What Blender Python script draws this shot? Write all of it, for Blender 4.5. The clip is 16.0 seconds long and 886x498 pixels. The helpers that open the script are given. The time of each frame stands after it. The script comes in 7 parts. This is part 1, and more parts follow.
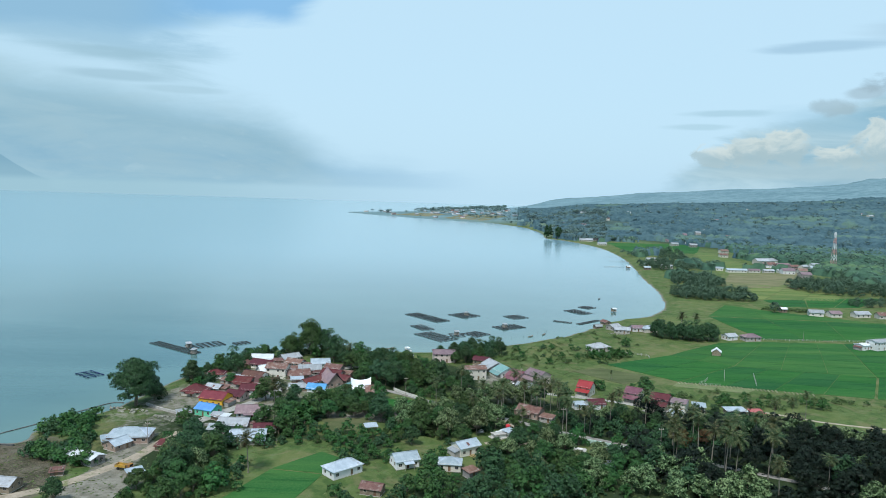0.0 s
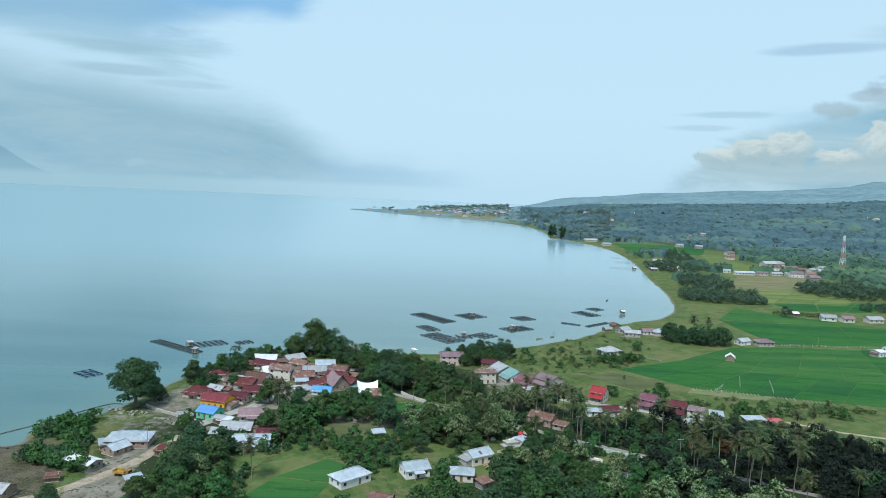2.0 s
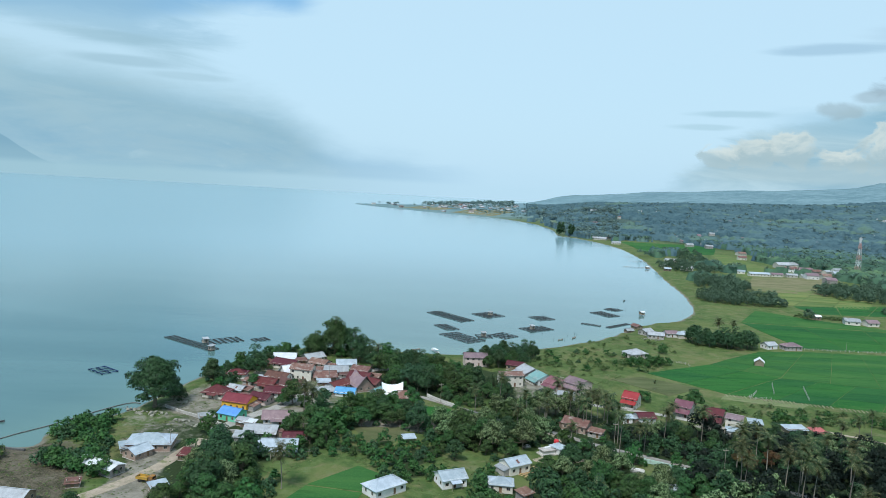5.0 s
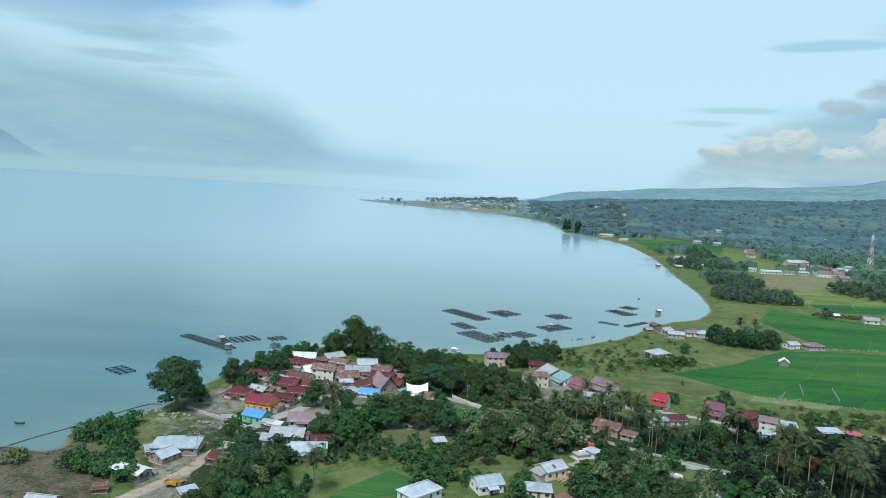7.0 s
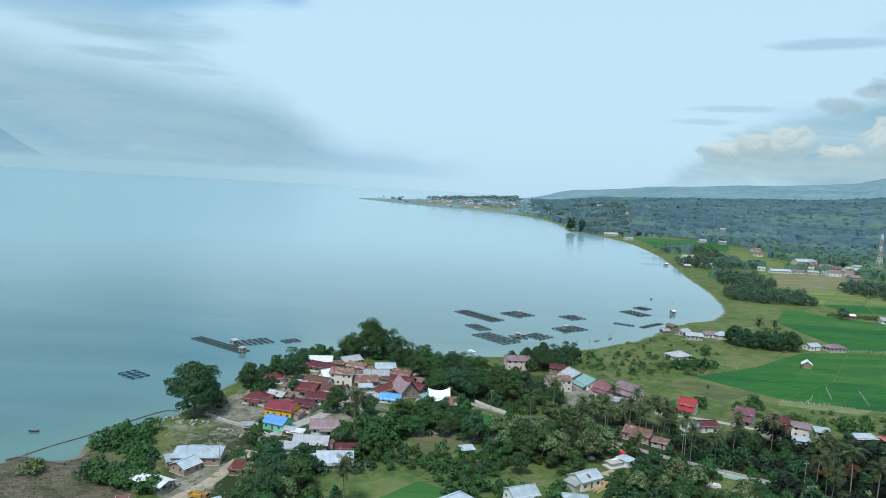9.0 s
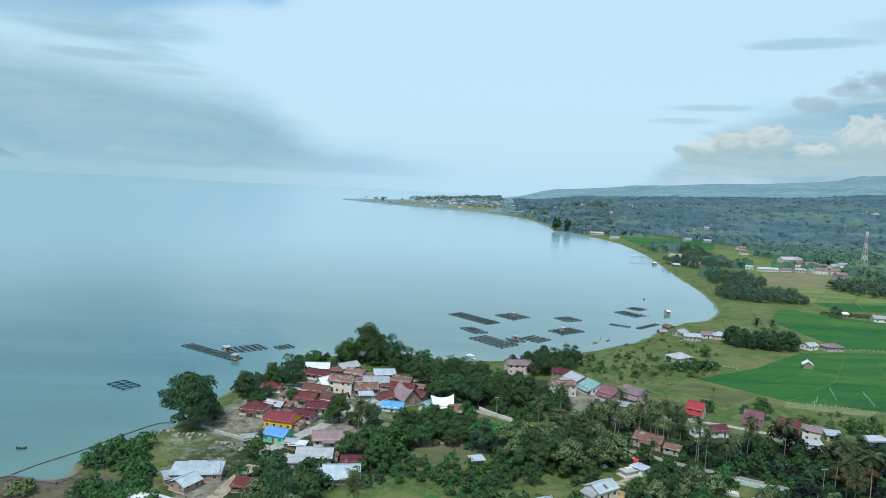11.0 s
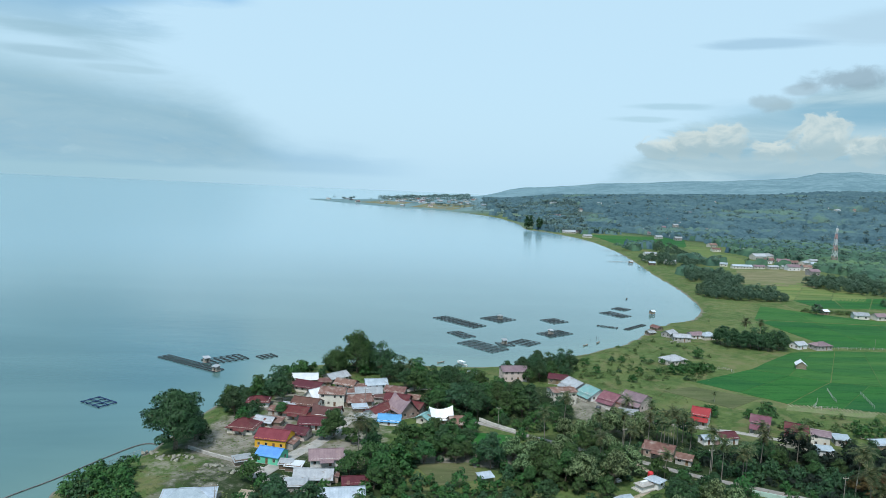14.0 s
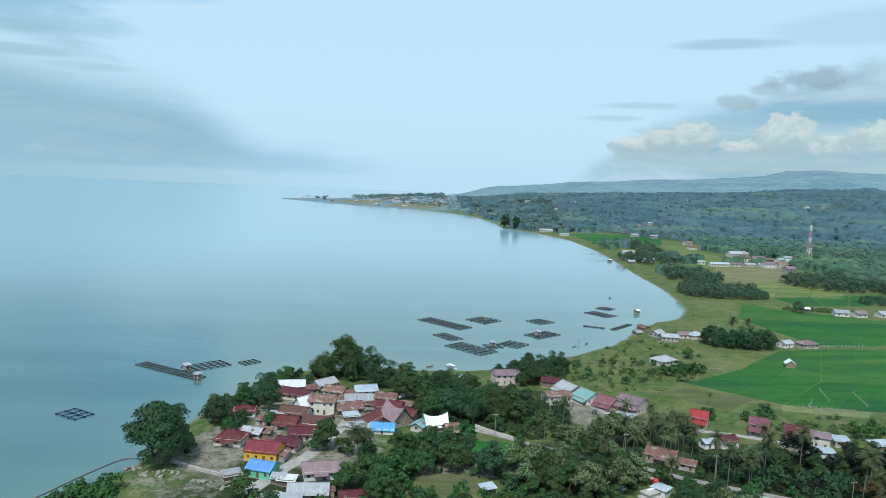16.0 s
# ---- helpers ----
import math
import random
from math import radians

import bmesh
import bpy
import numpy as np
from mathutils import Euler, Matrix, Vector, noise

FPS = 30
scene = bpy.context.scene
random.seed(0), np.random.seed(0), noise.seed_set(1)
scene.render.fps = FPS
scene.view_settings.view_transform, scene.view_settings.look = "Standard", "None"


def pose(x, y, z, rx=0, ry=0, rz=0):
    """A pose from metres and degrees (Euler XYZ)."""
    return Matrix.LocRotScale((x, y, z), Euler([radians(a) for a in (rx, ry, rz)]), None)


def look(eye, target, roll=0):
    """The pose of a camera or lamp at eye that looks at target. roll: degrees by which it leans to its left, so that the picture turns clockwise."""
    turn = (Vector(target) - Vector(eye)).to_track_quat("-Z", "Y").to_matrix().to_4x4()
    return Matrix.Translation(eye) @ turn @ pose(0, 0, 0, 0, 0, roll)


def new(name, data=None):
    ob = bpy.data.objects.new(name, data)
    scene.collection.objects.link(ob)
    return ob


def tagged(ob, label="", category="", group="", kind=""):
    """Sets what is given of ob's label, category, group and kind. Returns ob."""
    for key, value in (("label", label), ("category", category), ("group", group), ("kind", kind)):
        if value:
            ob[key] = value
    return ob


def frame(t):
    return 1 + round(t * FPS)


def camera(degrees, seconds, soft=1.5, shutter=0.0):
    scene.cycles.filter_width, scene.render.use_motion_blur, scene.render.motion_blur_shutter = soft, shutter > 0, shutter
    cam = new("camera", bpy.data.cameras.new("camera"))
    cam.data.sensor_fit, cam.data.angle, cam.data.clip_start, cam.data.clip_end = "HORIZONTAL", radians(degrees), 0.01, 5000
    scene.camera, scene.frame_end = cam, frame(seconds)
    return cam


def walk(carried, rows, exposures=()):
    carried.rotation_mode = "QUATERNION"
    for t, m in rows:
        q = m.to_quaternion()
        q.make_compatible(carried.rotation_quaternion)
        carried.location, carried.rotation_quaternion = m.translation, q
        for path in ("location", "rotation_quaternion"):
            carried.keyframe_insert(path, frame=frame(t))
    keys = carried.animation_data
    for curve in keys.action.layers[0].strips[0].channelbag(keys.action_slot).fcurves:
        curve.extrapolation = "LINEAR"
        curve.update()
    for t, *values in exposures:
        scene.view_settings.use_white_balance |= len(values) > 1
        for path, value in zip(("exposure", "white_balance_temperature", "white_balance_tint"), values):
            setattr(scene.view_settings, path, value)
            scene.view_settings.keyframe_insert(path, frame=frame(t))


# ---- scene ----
# ---------------------------------------------------------------- camera
cam = camera(64.5, 16.0, soft=0.85)
PATH = [
    (0, 0.00, 0.00, 96.00, -0.000, -4.823, 1.721),
    (0.5, -0.65, 2.59, 96.05, 0.028, -4.869, 1.904),
    (1, -1.59, 5.17, 96.01, 0.053, -4.908, 2.079),
    (1.5, -2.83, 7.57, 95.95, 0.072, -4.948, 2.243),
    (2, -4.35, 9.89, 95.85, 0.080, -4.986, 2.401),
    (2.5, -6.07, 12.14, 95.74, 0.090, -5.027, 2.554),
    (3, -7.93, 14.13, 95.69, 0.105, -5.074, 2.690),
    (3.5, -9.95, 15.92, 95.61, 0.122, -5.123, 2.821),
    (4, -11.99, 17.56, 95.50, 0.142, -5.170, 2.955),
    (6.5, -24.81, 25.62, 95.04, 0.195, -5.605, 3.320),
    (7, -27.64, 27.31, 94.90, 0.195, -5.650, 3.307),
    (7.5, -30.33, 29.10, 94.80, 0.192, -5.686, 3.295),
    (8, -32.88, 30.98, 94.84, 0.194, -5.729, 3.273),
    (8.5, -35.29, 32.89, 94.91, 0.170, -5.763, 3.254),
    (9, -37.69, 34.88, 94.90, 0.074, -5.779, 3.252),
    (11.5, -48.26, 45.48, 94.90, -1.915, -5.678, 2.852),
    (12, -50.34, 47.77, 94.86, -2.346, -5.652, 2.785),
    (12.5, -52.32, 49.95, 94.89, -2.761, -5.643, 2.737),
    (13, -54.18, 52.25, 94.98, -3.191, -5.651, 2.697),
    (13.5, -56.04, 54.61, 95.10, -3.683, -5.664, 2.657),
    (14, -57.91, 56.97, 95.19, -4.226, -5.673, 2.621),
    (14.5, -59.75, 59.38, 95.17, -4.790, -5.666, 2.587),
    (15, -61.59, 61.77, 95.12, -5.367, -5.656, 2.555),
    (15.5, -63.41, 64.14, 95.10, -5.934, -5.662, 2.532),
    (16, -65.18, 66.52, 95.09, -6.471, -5.675, 2.497),
]
# seconds, place, yaw, pitch, lean to the left
walk(cam, [(t, pose(x, y, z, 90 + pitch, 0, yaw) @ pose(0, 0, 0, 0, 0, lean)) for t, x, y, z, yaw, pitch, lean in PATH])

# ---------------------------------------------------------------- node helpers


def nodes_of(tree):
    tree.nodes.clear()

    def add(kind, **values):
        node = tree.nodes.new(kind)
        for key, value in values.items():
            if key == "op":
                node.operation = value
            elif key == "blend":
                node.data_type = "RGBA"
                node.blend_type = value
            else:
                socket = node.inputs[int(key[1:])] if key[0] == "i" and key[1:].isdigit() else node.inputs[key.replace("_", " ")]
                if isinstance(value, bpy.types.NodeSocket):
                    tree.links.new(value, socket)
                else:
                    socket.default_value = value
        return node

    def math2(op, a, b=0.0, c=0.0, clamp=False):
        node = add("ShaderNodeMath", op=op, i0=a, i1=b, i2=c)
        node.use_clamp = clamp
        return node.outputs[0]

    def span(value, low, high, to0=0.0, to1=1.0):
        node = tree.nodes.new("ShaderNodeMapRange")
        node.interpolation_type = "SMOOTHSTEP"
        tree.links.new(value, node.inputs[0])
        for n, v in ((1, low), (2, high), (3, to0), (4, to1)):
            node.inputs[n].default_value = v
        return node.outputs[0]

    def mix(fac, a, b, how="MIX"):
        node = tree.nodes.new("ShaderNodeMix")
        node.data_type, node.blend_type = "RGBA", how
        for n, v in ((0, fac), (6, a), (7, b)):
            if isinstance(v, bpy.types.NodeSocket):
                tree.links.new(v, node.inputs[n])
            elif n:
                node.inputs[n].default_value = (*v, 1)
            else:
                node.inputs[n].default_value = v
        return node.outputs[2]

    def noise_of(vector, scale, detail=4.0, rough=0.55, skew=0.0):
        return add("ShaderNodeTexNoise", Vector=vector, Scale=scale, Detail=detail, Roughness=rough, Distortion=skew).outputs[0]

    return add, math2, span, mix, noise_of


# ---------------------------------------------------------------- sky and sun
SUN_HEIGHT, SUN_TURN = 58.0, 205.0
world = bpy.data.worlds.new("sky")
scene.world = world
world.use_nodes = True
add, math2, span, mix, noise_of = nodes_of(world.node_tree)
sky = world.node_tree.nodes.new("ShaderNodeTexSky")
sky.sky_type, sky.sun_disc = "NISHITA", False
sky.sun_elevation, sky.sun_rotation = radians(SUN_HEIGHT), radians(SUN_TURN)
sky.air_density, sky.dust_density = 1.2, 3.0
clear = mix(1.0, sky.outputs[0], (0.10, 0.10, 0.10), "MULTIPLY")
way = add("ShaderNodeTexCoord").outputs["Generated"]
part_of = add("ShaderNodeSeparateXYZ", i0=way)
rise = math2("MULTIPLY", math2("ARCSINE", part_of.outputs[2]), 57.2958)
turn = math2("MULTIPLY", math2("ARCTAN2", part_of.outputs[0], part_of.outputs[1]), 57.2958)
flat = add("ShaderNodeCombineXYZ", i0=math2("MULTIPLY", turn, 0.055), i1=math2("MULTIPLY", rise, 0.24)).outputs[0]
streak = noise_of(flat, 1.3, 6.0, 0.6, 0.6)
puff = noise_of(add("ShaderNodeCombineXYZ", i0=math2("MULTIPLY", turn, 0.16), i1=math2("MULTIPLY", rise, 0.34)).outputs[0], 1.6, 7.0, 0.62, 0.3)
fray = math2("MULTIPLY", math2("SUBTRACT", streak, 0.5), 7.0)
bulge = math2("MULTIPLY", math2("SUBTRACT", puff, 0.5), 7.0)
# high thin overcast, brightest ahead
veil = mix(span(rise, 2.0, 60.0), (0.572, 0.842, 1.03), (0.60, 0.80, 0.97))
tone = mix(0.88, clear, veil)
# bank of grey cloud over the far shore of the lake
edge = math2("ADD", math2("ADD", span(turn, 0.0, -4.0, 0.9, 2.3), span(turn, -7.0, -16.0, 0.0, 4.2)), span(turn, -15.0, -33.0, 0.0, 2.2))
depth = math2("ADD", math2("SUBTRACT", edge, rise), math2("MULTIPLY", math2("ADD", fray, math2("MULTIPLY", bulge, 0.35)), 0.55))
left = math2("MULTIPLY", span(depth, -1.3, 3.0), span(turn, -0.5, -9.0, 0.40, 1.0))
left = math2("MULTIPLY", left, span(turn, 1.5, -2.0))
grey = mix(span(rise, 0.8, 4.5), (0.225, 0.440, 0.595), (0.265, 0.470, 0.595))
grey = mix(span(rise, 4.5, 8.5), grey, (0.365, 0.575, 0.68))
grey = mix(span(streak, 0.40, 0.68, 0.0, 0.40), grey, (0.42, 0.61, 0.69))
grey = mix(span(puff, 0.56, 0.72, 0.0, 0.35), grey, (0.44, 0.63, 0.72))
grey = mix(span(noise_of(add("ShaderNodeCombineXYZ", i0=math2("MULTIPLY", turn, 0.13), i1=math2("MULTIPLY", rise, 0.42), i2=3.0).outputs[0], 1.5, 5.0, 0.6, 0.4), 0.42, 0.66, 0.0, 0.42), grey, (0.34, 0.525, 0.615))
grey = mix(span(turn, -14.0, -6.0, 0.0, 0.7), grey, (0.33, 0.56, 0.74))
tone = mix(math2("MULTIPLY", left, 0.92), tone, grey)
# torn streaks higher up on that side, with a strip of blue over them
over = span(math2("ADD", depth, 0.4), 0.5, -1.2)
high = math2("MULTIPLY", math2("MULTIPLY", span(math2("ADD", turn, math2("MULTIPLY", fray, 2.5)), -16.0, -22.0), span(streak, 0.27, 0.47)), over)
tone = mix(math2("MULTIPLY", high, 0.80), tone, mix(span(rise, 8.0, 11.0), (0.36, 0.57, 0.69), (0.30, 0.53, 0.71)))
lid = math2("SUBTRACT", math2("ADD", rise, math2("MULTIPLY", fray, 0.45)), math2("MULTIPLY", math2("ADD", turn, 24.0), 0.125))
top = math2("MULTIPLY", span(math2("ADD", turn, math2("MULTIPLY", fray, 1.2)), -9.3, -12.5), span(lid, 10.7, 12.0))
tone = mix(math2("MULTIPLY", top, 0.80), tone, mix(span(turn, -26.0, -17.0), (0.27, 0.50, 0.70), (0.20, 0.47, 0.79)))
# broken grey cloud over the hills, with a row of low cumulus in front of it
roof_line = math2("ADD", math2("ADD", span(turn, 14.5, 23.0, 0.2, 5.2), span(turn, 23.0, 37.0, 0.0, 4.2)), math2("MULTIPLY", math2("ADD", fray, math2("MULTIPLY", bulge, 0.6)), 0.9))
right = math2("MULTIPLY", span(math2("SUBTRACT", roof_line, rise), -0.5, 1.6), span(turn, 13.0, 22.0, 0.2, 1.0))
wool = mix(span(streak, 0.38, 0.64), (0.275, 0.475, 0.590), (0.47, 0.665, 0.755))
tone = mix(math2("MULTIPLY", right, 0.92), tone, wool)
curl = noise_of(add("ShaderNodeCombineXYZ", i0=math2("MULTIPLY", turn, 0.30), i1=math2("MULTIPLY", rise, 0.42), i2=7.0).outputs[0], 1.6, 6.0, 0.60, 0.5)


def cloud(az, up, wide, tall, ragged=0.9, flow=curl):
    """Where one cloud stands: an uneven patch of the sky round that azimuth and height, in degrees."""
    u, v = math2("DIVIDE", math2("SUBTRACT", turn, az), wide), math2("DIVIDE", math2("SUBTRACT", rise, up), tall)
    far = math2("SQRT", math2("ADD", math2("MULTIPLY", u, u), math2("MULTIPLY", v, v)))
    return math2("ADD", far, math2("MULTIPLY", math2("SUBTRACT", flow, 0.5), ragged * 3.0)), v


clear_strip = math2("MULTIPLY", span(math2("ABSOLUTE", math2("SUBTRACT", math2("ADD", rise, math2("MULTIPLY", fray, 0.3)), 5.7)), 1.3, 0.3), span(turn, 22.0, 31.0))
tone = mix(math2("MULTIPLY", clear_strip, 0.60), tone, (0.235, 0.475, 0.640))
for az, up, wide, tall, share, hue in ((21.6, 6.3, 3.6, 0.30, 0.55, (0.36, 0.58, 0.70)), (19.6, 5.3, 2.4, 0.25, 0.50, (0.38, 0.60, 0.71)), (26.8, 10.7, 4.2, 0.42, 0.62, (0.33, 0.535, 0.71)), (36.5, 11.6, 5.0, 1.1, 0.45, (0.40, 0.58, 0.72)),
                                       (28.3, 6.6, 1.5, 0.60, 0.62, (0.34, 0.475, 0.545)), (33.2, 8.2, 2.7, 0.85, 0.78, (0.295, 0.420, 0.505)), (30.4, 7.5, 1.1, 0.45, 0.60, (0.34, 0.47, 0.55)),
                                       (-26.0, 9.2, 5.0, 0.45, 0.60, (0.33, 0.535, 0.655)), (-24.8, 7.6, 3.6, 0.40, 0.60, (0.33, 0.525, 0.640)), (-20.5, 6.9, 3.0, 0.30, 0.45, (0.36, 0.56, 0.67))):
    far, _ = cloud(az, up, wide, tall, 0.7, streak if tall < 0.5 or wide > 4.0 else curl)
    tone = mix(math2("MULTIPLY", span(far, 1.25, 0.45), share), tone, hue)
for az, up, wide, tall in ((28.8, 3.2, 1.8, 0.75), (21.2, 3.2, 1.7, 0.8), (23.4, 3.5, 1.7, 1.05), (25.4, 3.8, 1.8, 1.3), (34.6, 3.3, 1.7, 0.95), (31.9, 4.0, 2.2, 1.65), (38.0, 3.8, 2.2, 1.3)):
    far, v = cloud(az, up, wide, tall)
    lit = math2("ADD", v, math2("MULTIPLY", math2("SUBTRACT", curl, 0.5), 4.0))
    tone = mix(math2("MULTIPLY", span(far, 1.15, 0.70), 0.80), tone, mix(span(lit, -0.5, 0.9), (0.40, 0.550, 0.605), (0.680, 0.770, 0.750)))
skirt = math2("MULTIPLY", span(math2("ABSOLUTE", math2("SUBTRACT", rise, 2.1)), 0.9, 0.3), span(turn, 17.0, 24.0))
tone = mix(math2("MULTIPLY", skirt, 0.55), tone, (0.46, 0.62, 0.68))
# far mountains across the lake, then the haze that lies on the water along the skyline
ridge = math2("ADD", math2("MULTIPLY", span(turn, -29.2, -33.5), 2.0), math2("MULTIPLY", math2("SUBTRACT", puff, 0.5), 0.35))
slope = math2("MULTIPLY", span(math2("SUBTRACT", ridge, rise), 0.0, 0.12), span(turn, -28.9, -29.6))
tone = mix(math2("MULTIPLY", slope, 0.85), tone, (0.205, 0.400, 0.535))
islet = math2("MULTIPLY", span(math2("SUBTRACT", math2("ADD", 1.5, math2("MULTIPLY", fray, 0.35)), rise), -0.3, 0.6), math2("MULTIPLY", span(turn, -11.0, -7.0), span(turn, 4.0, -2.0)))
tone = mix(math2("MULTIPLY", islet, 0.40), tone, (0.33, 0.56, 0.76))
mist = mix(span(turn, -26.0, 2.0), (0.365, 0.585, 0.690), (0.50, 0.74, 0.90))
tone = mix(span(rise, 1.6, 0.3, 0.0, 0.30), tone, mist)
tone = mix(span(rise, 0.35, -0.25, 0.0, 0.85), tone, mist)
add("ShaderNodeOutputWorld", Surface=add("ShaderNodeBackground", Color=tone, Strength=1.0).outputs[0])

sun = new("sun", bpy.data.lights.new("sun", "SUN"))
sun.data.energy, sun.data.angle, sun.data.color = 3.6, radians(10), (1.0, 0.975, 0.945)
a = radians(SUN_TURN)
sun.matrix_world = look((0, 0, 300), (-math.sin(a) * math.cos(radians(SUN_HEIGHT)), -math.cos(a) * math.cos(radians(SUN_HEIGHT)), 300 - math.sin(radians(SUN_HEIGHT))))

# ---------------------------------------------------------------- materials


def material(name, low, high, size=2.0, rough=0.8, bump=0.15, metal=0.0, fine=9.0, spread=0.18, dirt=None, dirt_at=0.6, island=False, ribs=0.0, gloss=0.3):
    """Two colours mottled at two scales, with a per-object shift of value, stains and fine relief. size: metres of a blotch."""
    m = bpy.data.materials.new(name)
    m.use_nodes = True
    add, math2, span, mix, noise_of = nodes_of(m.node_tree)
    place = add("ShaderNodeTexCoord").outputs["Object"]
    coarse = noise_of(place, 1.0 / size, 5.0, 0.6)
    grain = noise_of(place, fine / size, 3.0, 0.65)
    colour = mix(span(math2("ADD", math2("MULTIPLY", coarse, 0.65), math2("MULTIPLY", grain, 0.35)), 0.34, 0.66), low, high)
    if dirt:
        stain = noise_of(place, 0.55 / size, 6.0, 0.7, 0.4)
        colour = mix(span(stain, dirt_at - 0.09, dirt_at + 0.07), colour, dirt)
    one = add("ShaderNodeObjectInfo").outputs["Random"]
    if island:
        one = math2("ADD", math2("MULTIPLY", one, 0.4), math2("MULTIPLY", add("ShaderNodeNewGeometry").outputs["Random Per Island"], 0.6))
    value = math2("ADD", math2("MULTIPLY", one, 2 * spread), 1.0 - spread)
    shade = add("ShaderNodeHueSaturation", Value=value, Color=colour)
    shift = math2("ADD", math2("MULTIPLY", one, 0.03), 0.485)
    m.node_tree.links.new(shift, shade.inputs["Hue"])
    relief = grain
    if ribs:
        wave = add("ShaderNodeTexWave", Vector=place, Scale=ribs)
        relief = math2("ADD", math2("MULTIPLY", wave.outputs[1], 1.0), math2("MULTIPLY", grain, 0.5))
    normal = add("ShaderNodeBump", Strength=bump, Distance=0.05 * size, Height=relief).outputs[0]
    surface = add("ShaderNodeBsdfPrincipled", Base_Color=shade.outputs[0], Roughness=span(grain, 0.3, 0.7, rough - 0.08, min(1.0, rough + 0.08)), Metallic=metal, Normal=normal)
    surface.inputs["Specular IOR Level"].default_value = gloss
    add("ShaderNodeOutputMaterial", Surface=surface.outputs[0])
    return m


def leafy(name, low, high, pale=None, share=0.0, spread=0.30):
    """Leaves: a shade per clump, part of them paler, and light that shines through."""
    m = bpy.data.materials.new(name)
    m.use_nodes = True
    add, math2, span, mix, noise_of = nodes_of(m.node_tree)
    one = add("ShaderNodeNewGeometry").outputs["Random Per Island"]
    tree = add("ShaderNodeObjectInfo").outputs["Random"]
    patch = noise_of(add("ShaderNodeTexCoord").outputs["Object"], 0.35, 3.0)
    tuft = noise_of(add("ShaderNodeTexCoord").outputs["Object"], 1.1, 2.0)
    colour = mix(math2("ADD", math2("MULTIPLY", one, 0.45), span(tuft, 0.30, 0.70, 0.0, 0.55)), low, high)
    if pale:
        colour = mix(span(math2("ADD", math2("MULTIPLY", one, 0.6), math2("MULTIPLY", patch, 0.8)), 1.0 - share, 1.06 - share), colour, pale)
    value = math2("ADD", math2("MULTIPLY", math2("ADD", math2("MULTIPLY", tree, 0.7), math2("MULTIPLY", patch, 0.6)), 2 * spread), 1.0 - 1.3 * spread)
    wide = noise_of(add("ShaderNodeTexCoord").outputs["Object"], 0.07, 2.0)
    hue = math2("ADD", math2("ADD", math2("MULTIPLY", tree, 0.06), math2("MULTIPLY", wide, 0.07)), 0.435)
    colour = add("ShaderNodeHueSaturation", Hue=hue, Value=value, Color=colour).outputs[0]
    top = add("ShaderNodeBsdfPrincipled", Base_Color=colour, Roughness=0.62)
    top.inputs["Specular IOR Level"].default_value = 0.25
    glow = add("ShaderNodeBsdfTranslucent", Color=colour)
    add("ShaderNodeOutputMaterial", Surface=add("ShaderNodeMixShader", i0=0.12, i1=top.outputs[0], i2=glow.outputs[0]).outputs[0])
    return m


LEAF_DARK = leafy("leaf_dark", (0.006, 0.021, 0.011), (0.054, 0.134, 0.049))
# leaves for trees out on the plain, lifted and blued to carry haze
LEAF_HAZED = leafy("leaf_field_tree", (0.040, 0.085, 0.058), (0.085, 0.150, 0.082))
LEAF_MID = leafy("leaf_mid", (0.008, 0.026, 0.009), (0.068, 0.162, 0.046))
LEAF_BRIGHT = leafy("leaf_bright", (0.011, 0.040, 0.011), (0.060, 0.156, 0.039))
LEAF_PALE = leafy("leaf_candlenut", (0.009, 0.023, 0.009), (0.062, 0.120, 0.037), (0.175, 0.250, 0.115), 0.33)
LEAF_RUST = leafy("leaf_rust", (0.060, 0.035, 0.018), (0.110, 0.065, 0.025))
FROND = leafy("palm_frond", (0.020, 0.045, 0.016), (0.063, 0.093, 0.033), (0.15, 0.155, 0.07), 0.16)
FROND_OLD = leafy("palm_frond_old", (0.053, 0.044, 0.019), (0.095, 0.074, 0.032))
# woods turn paler and bluer with distance: haze mixed into leaf colours
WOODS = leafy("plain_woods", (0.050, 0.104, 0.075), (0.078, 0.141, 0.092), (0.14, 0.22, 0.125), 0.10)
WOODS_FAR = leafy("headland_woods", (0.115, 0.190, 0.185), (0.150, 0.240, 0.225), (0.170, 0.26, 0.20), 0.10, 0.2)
WOODS_HAZED = leafy("blue_green_woods", (0.089, 0.149, 0.145), (0.109, 0.175, 0.165), (0.180, 0.28, 0.22), 0.10, 0.2)
# near-black copy of the dark leaf; the grove's shade is in its colour
LEAF_SHADED = leafy("leaf_deep", (0.004, 0.011, 0.007), (0.010, 0.023, 0.011))
SCRUB = leafy("scrub_leaf", (0.038, 0.085, 0.025), (0.085, 0.137, 0.043), (0.135, 0.180, 0.066), 0.20)
TUFT = leafy("grass_tuft", (0.071, 0.119, 0.039), (0.129, 0.170, 0.061), (0.14, 0.155, 0.062), 0.16)
BARK = material("bark", (0.10, 0.085, 0.065), (0.20, 0.17, 0.135), 0.6, 0.95, 0.5)
PALM_BARK = material("palm_bark", (0.16, 0.145, 0.12), (0.27, 0.25, 0.21), 0.5, 0.95, 0.5)
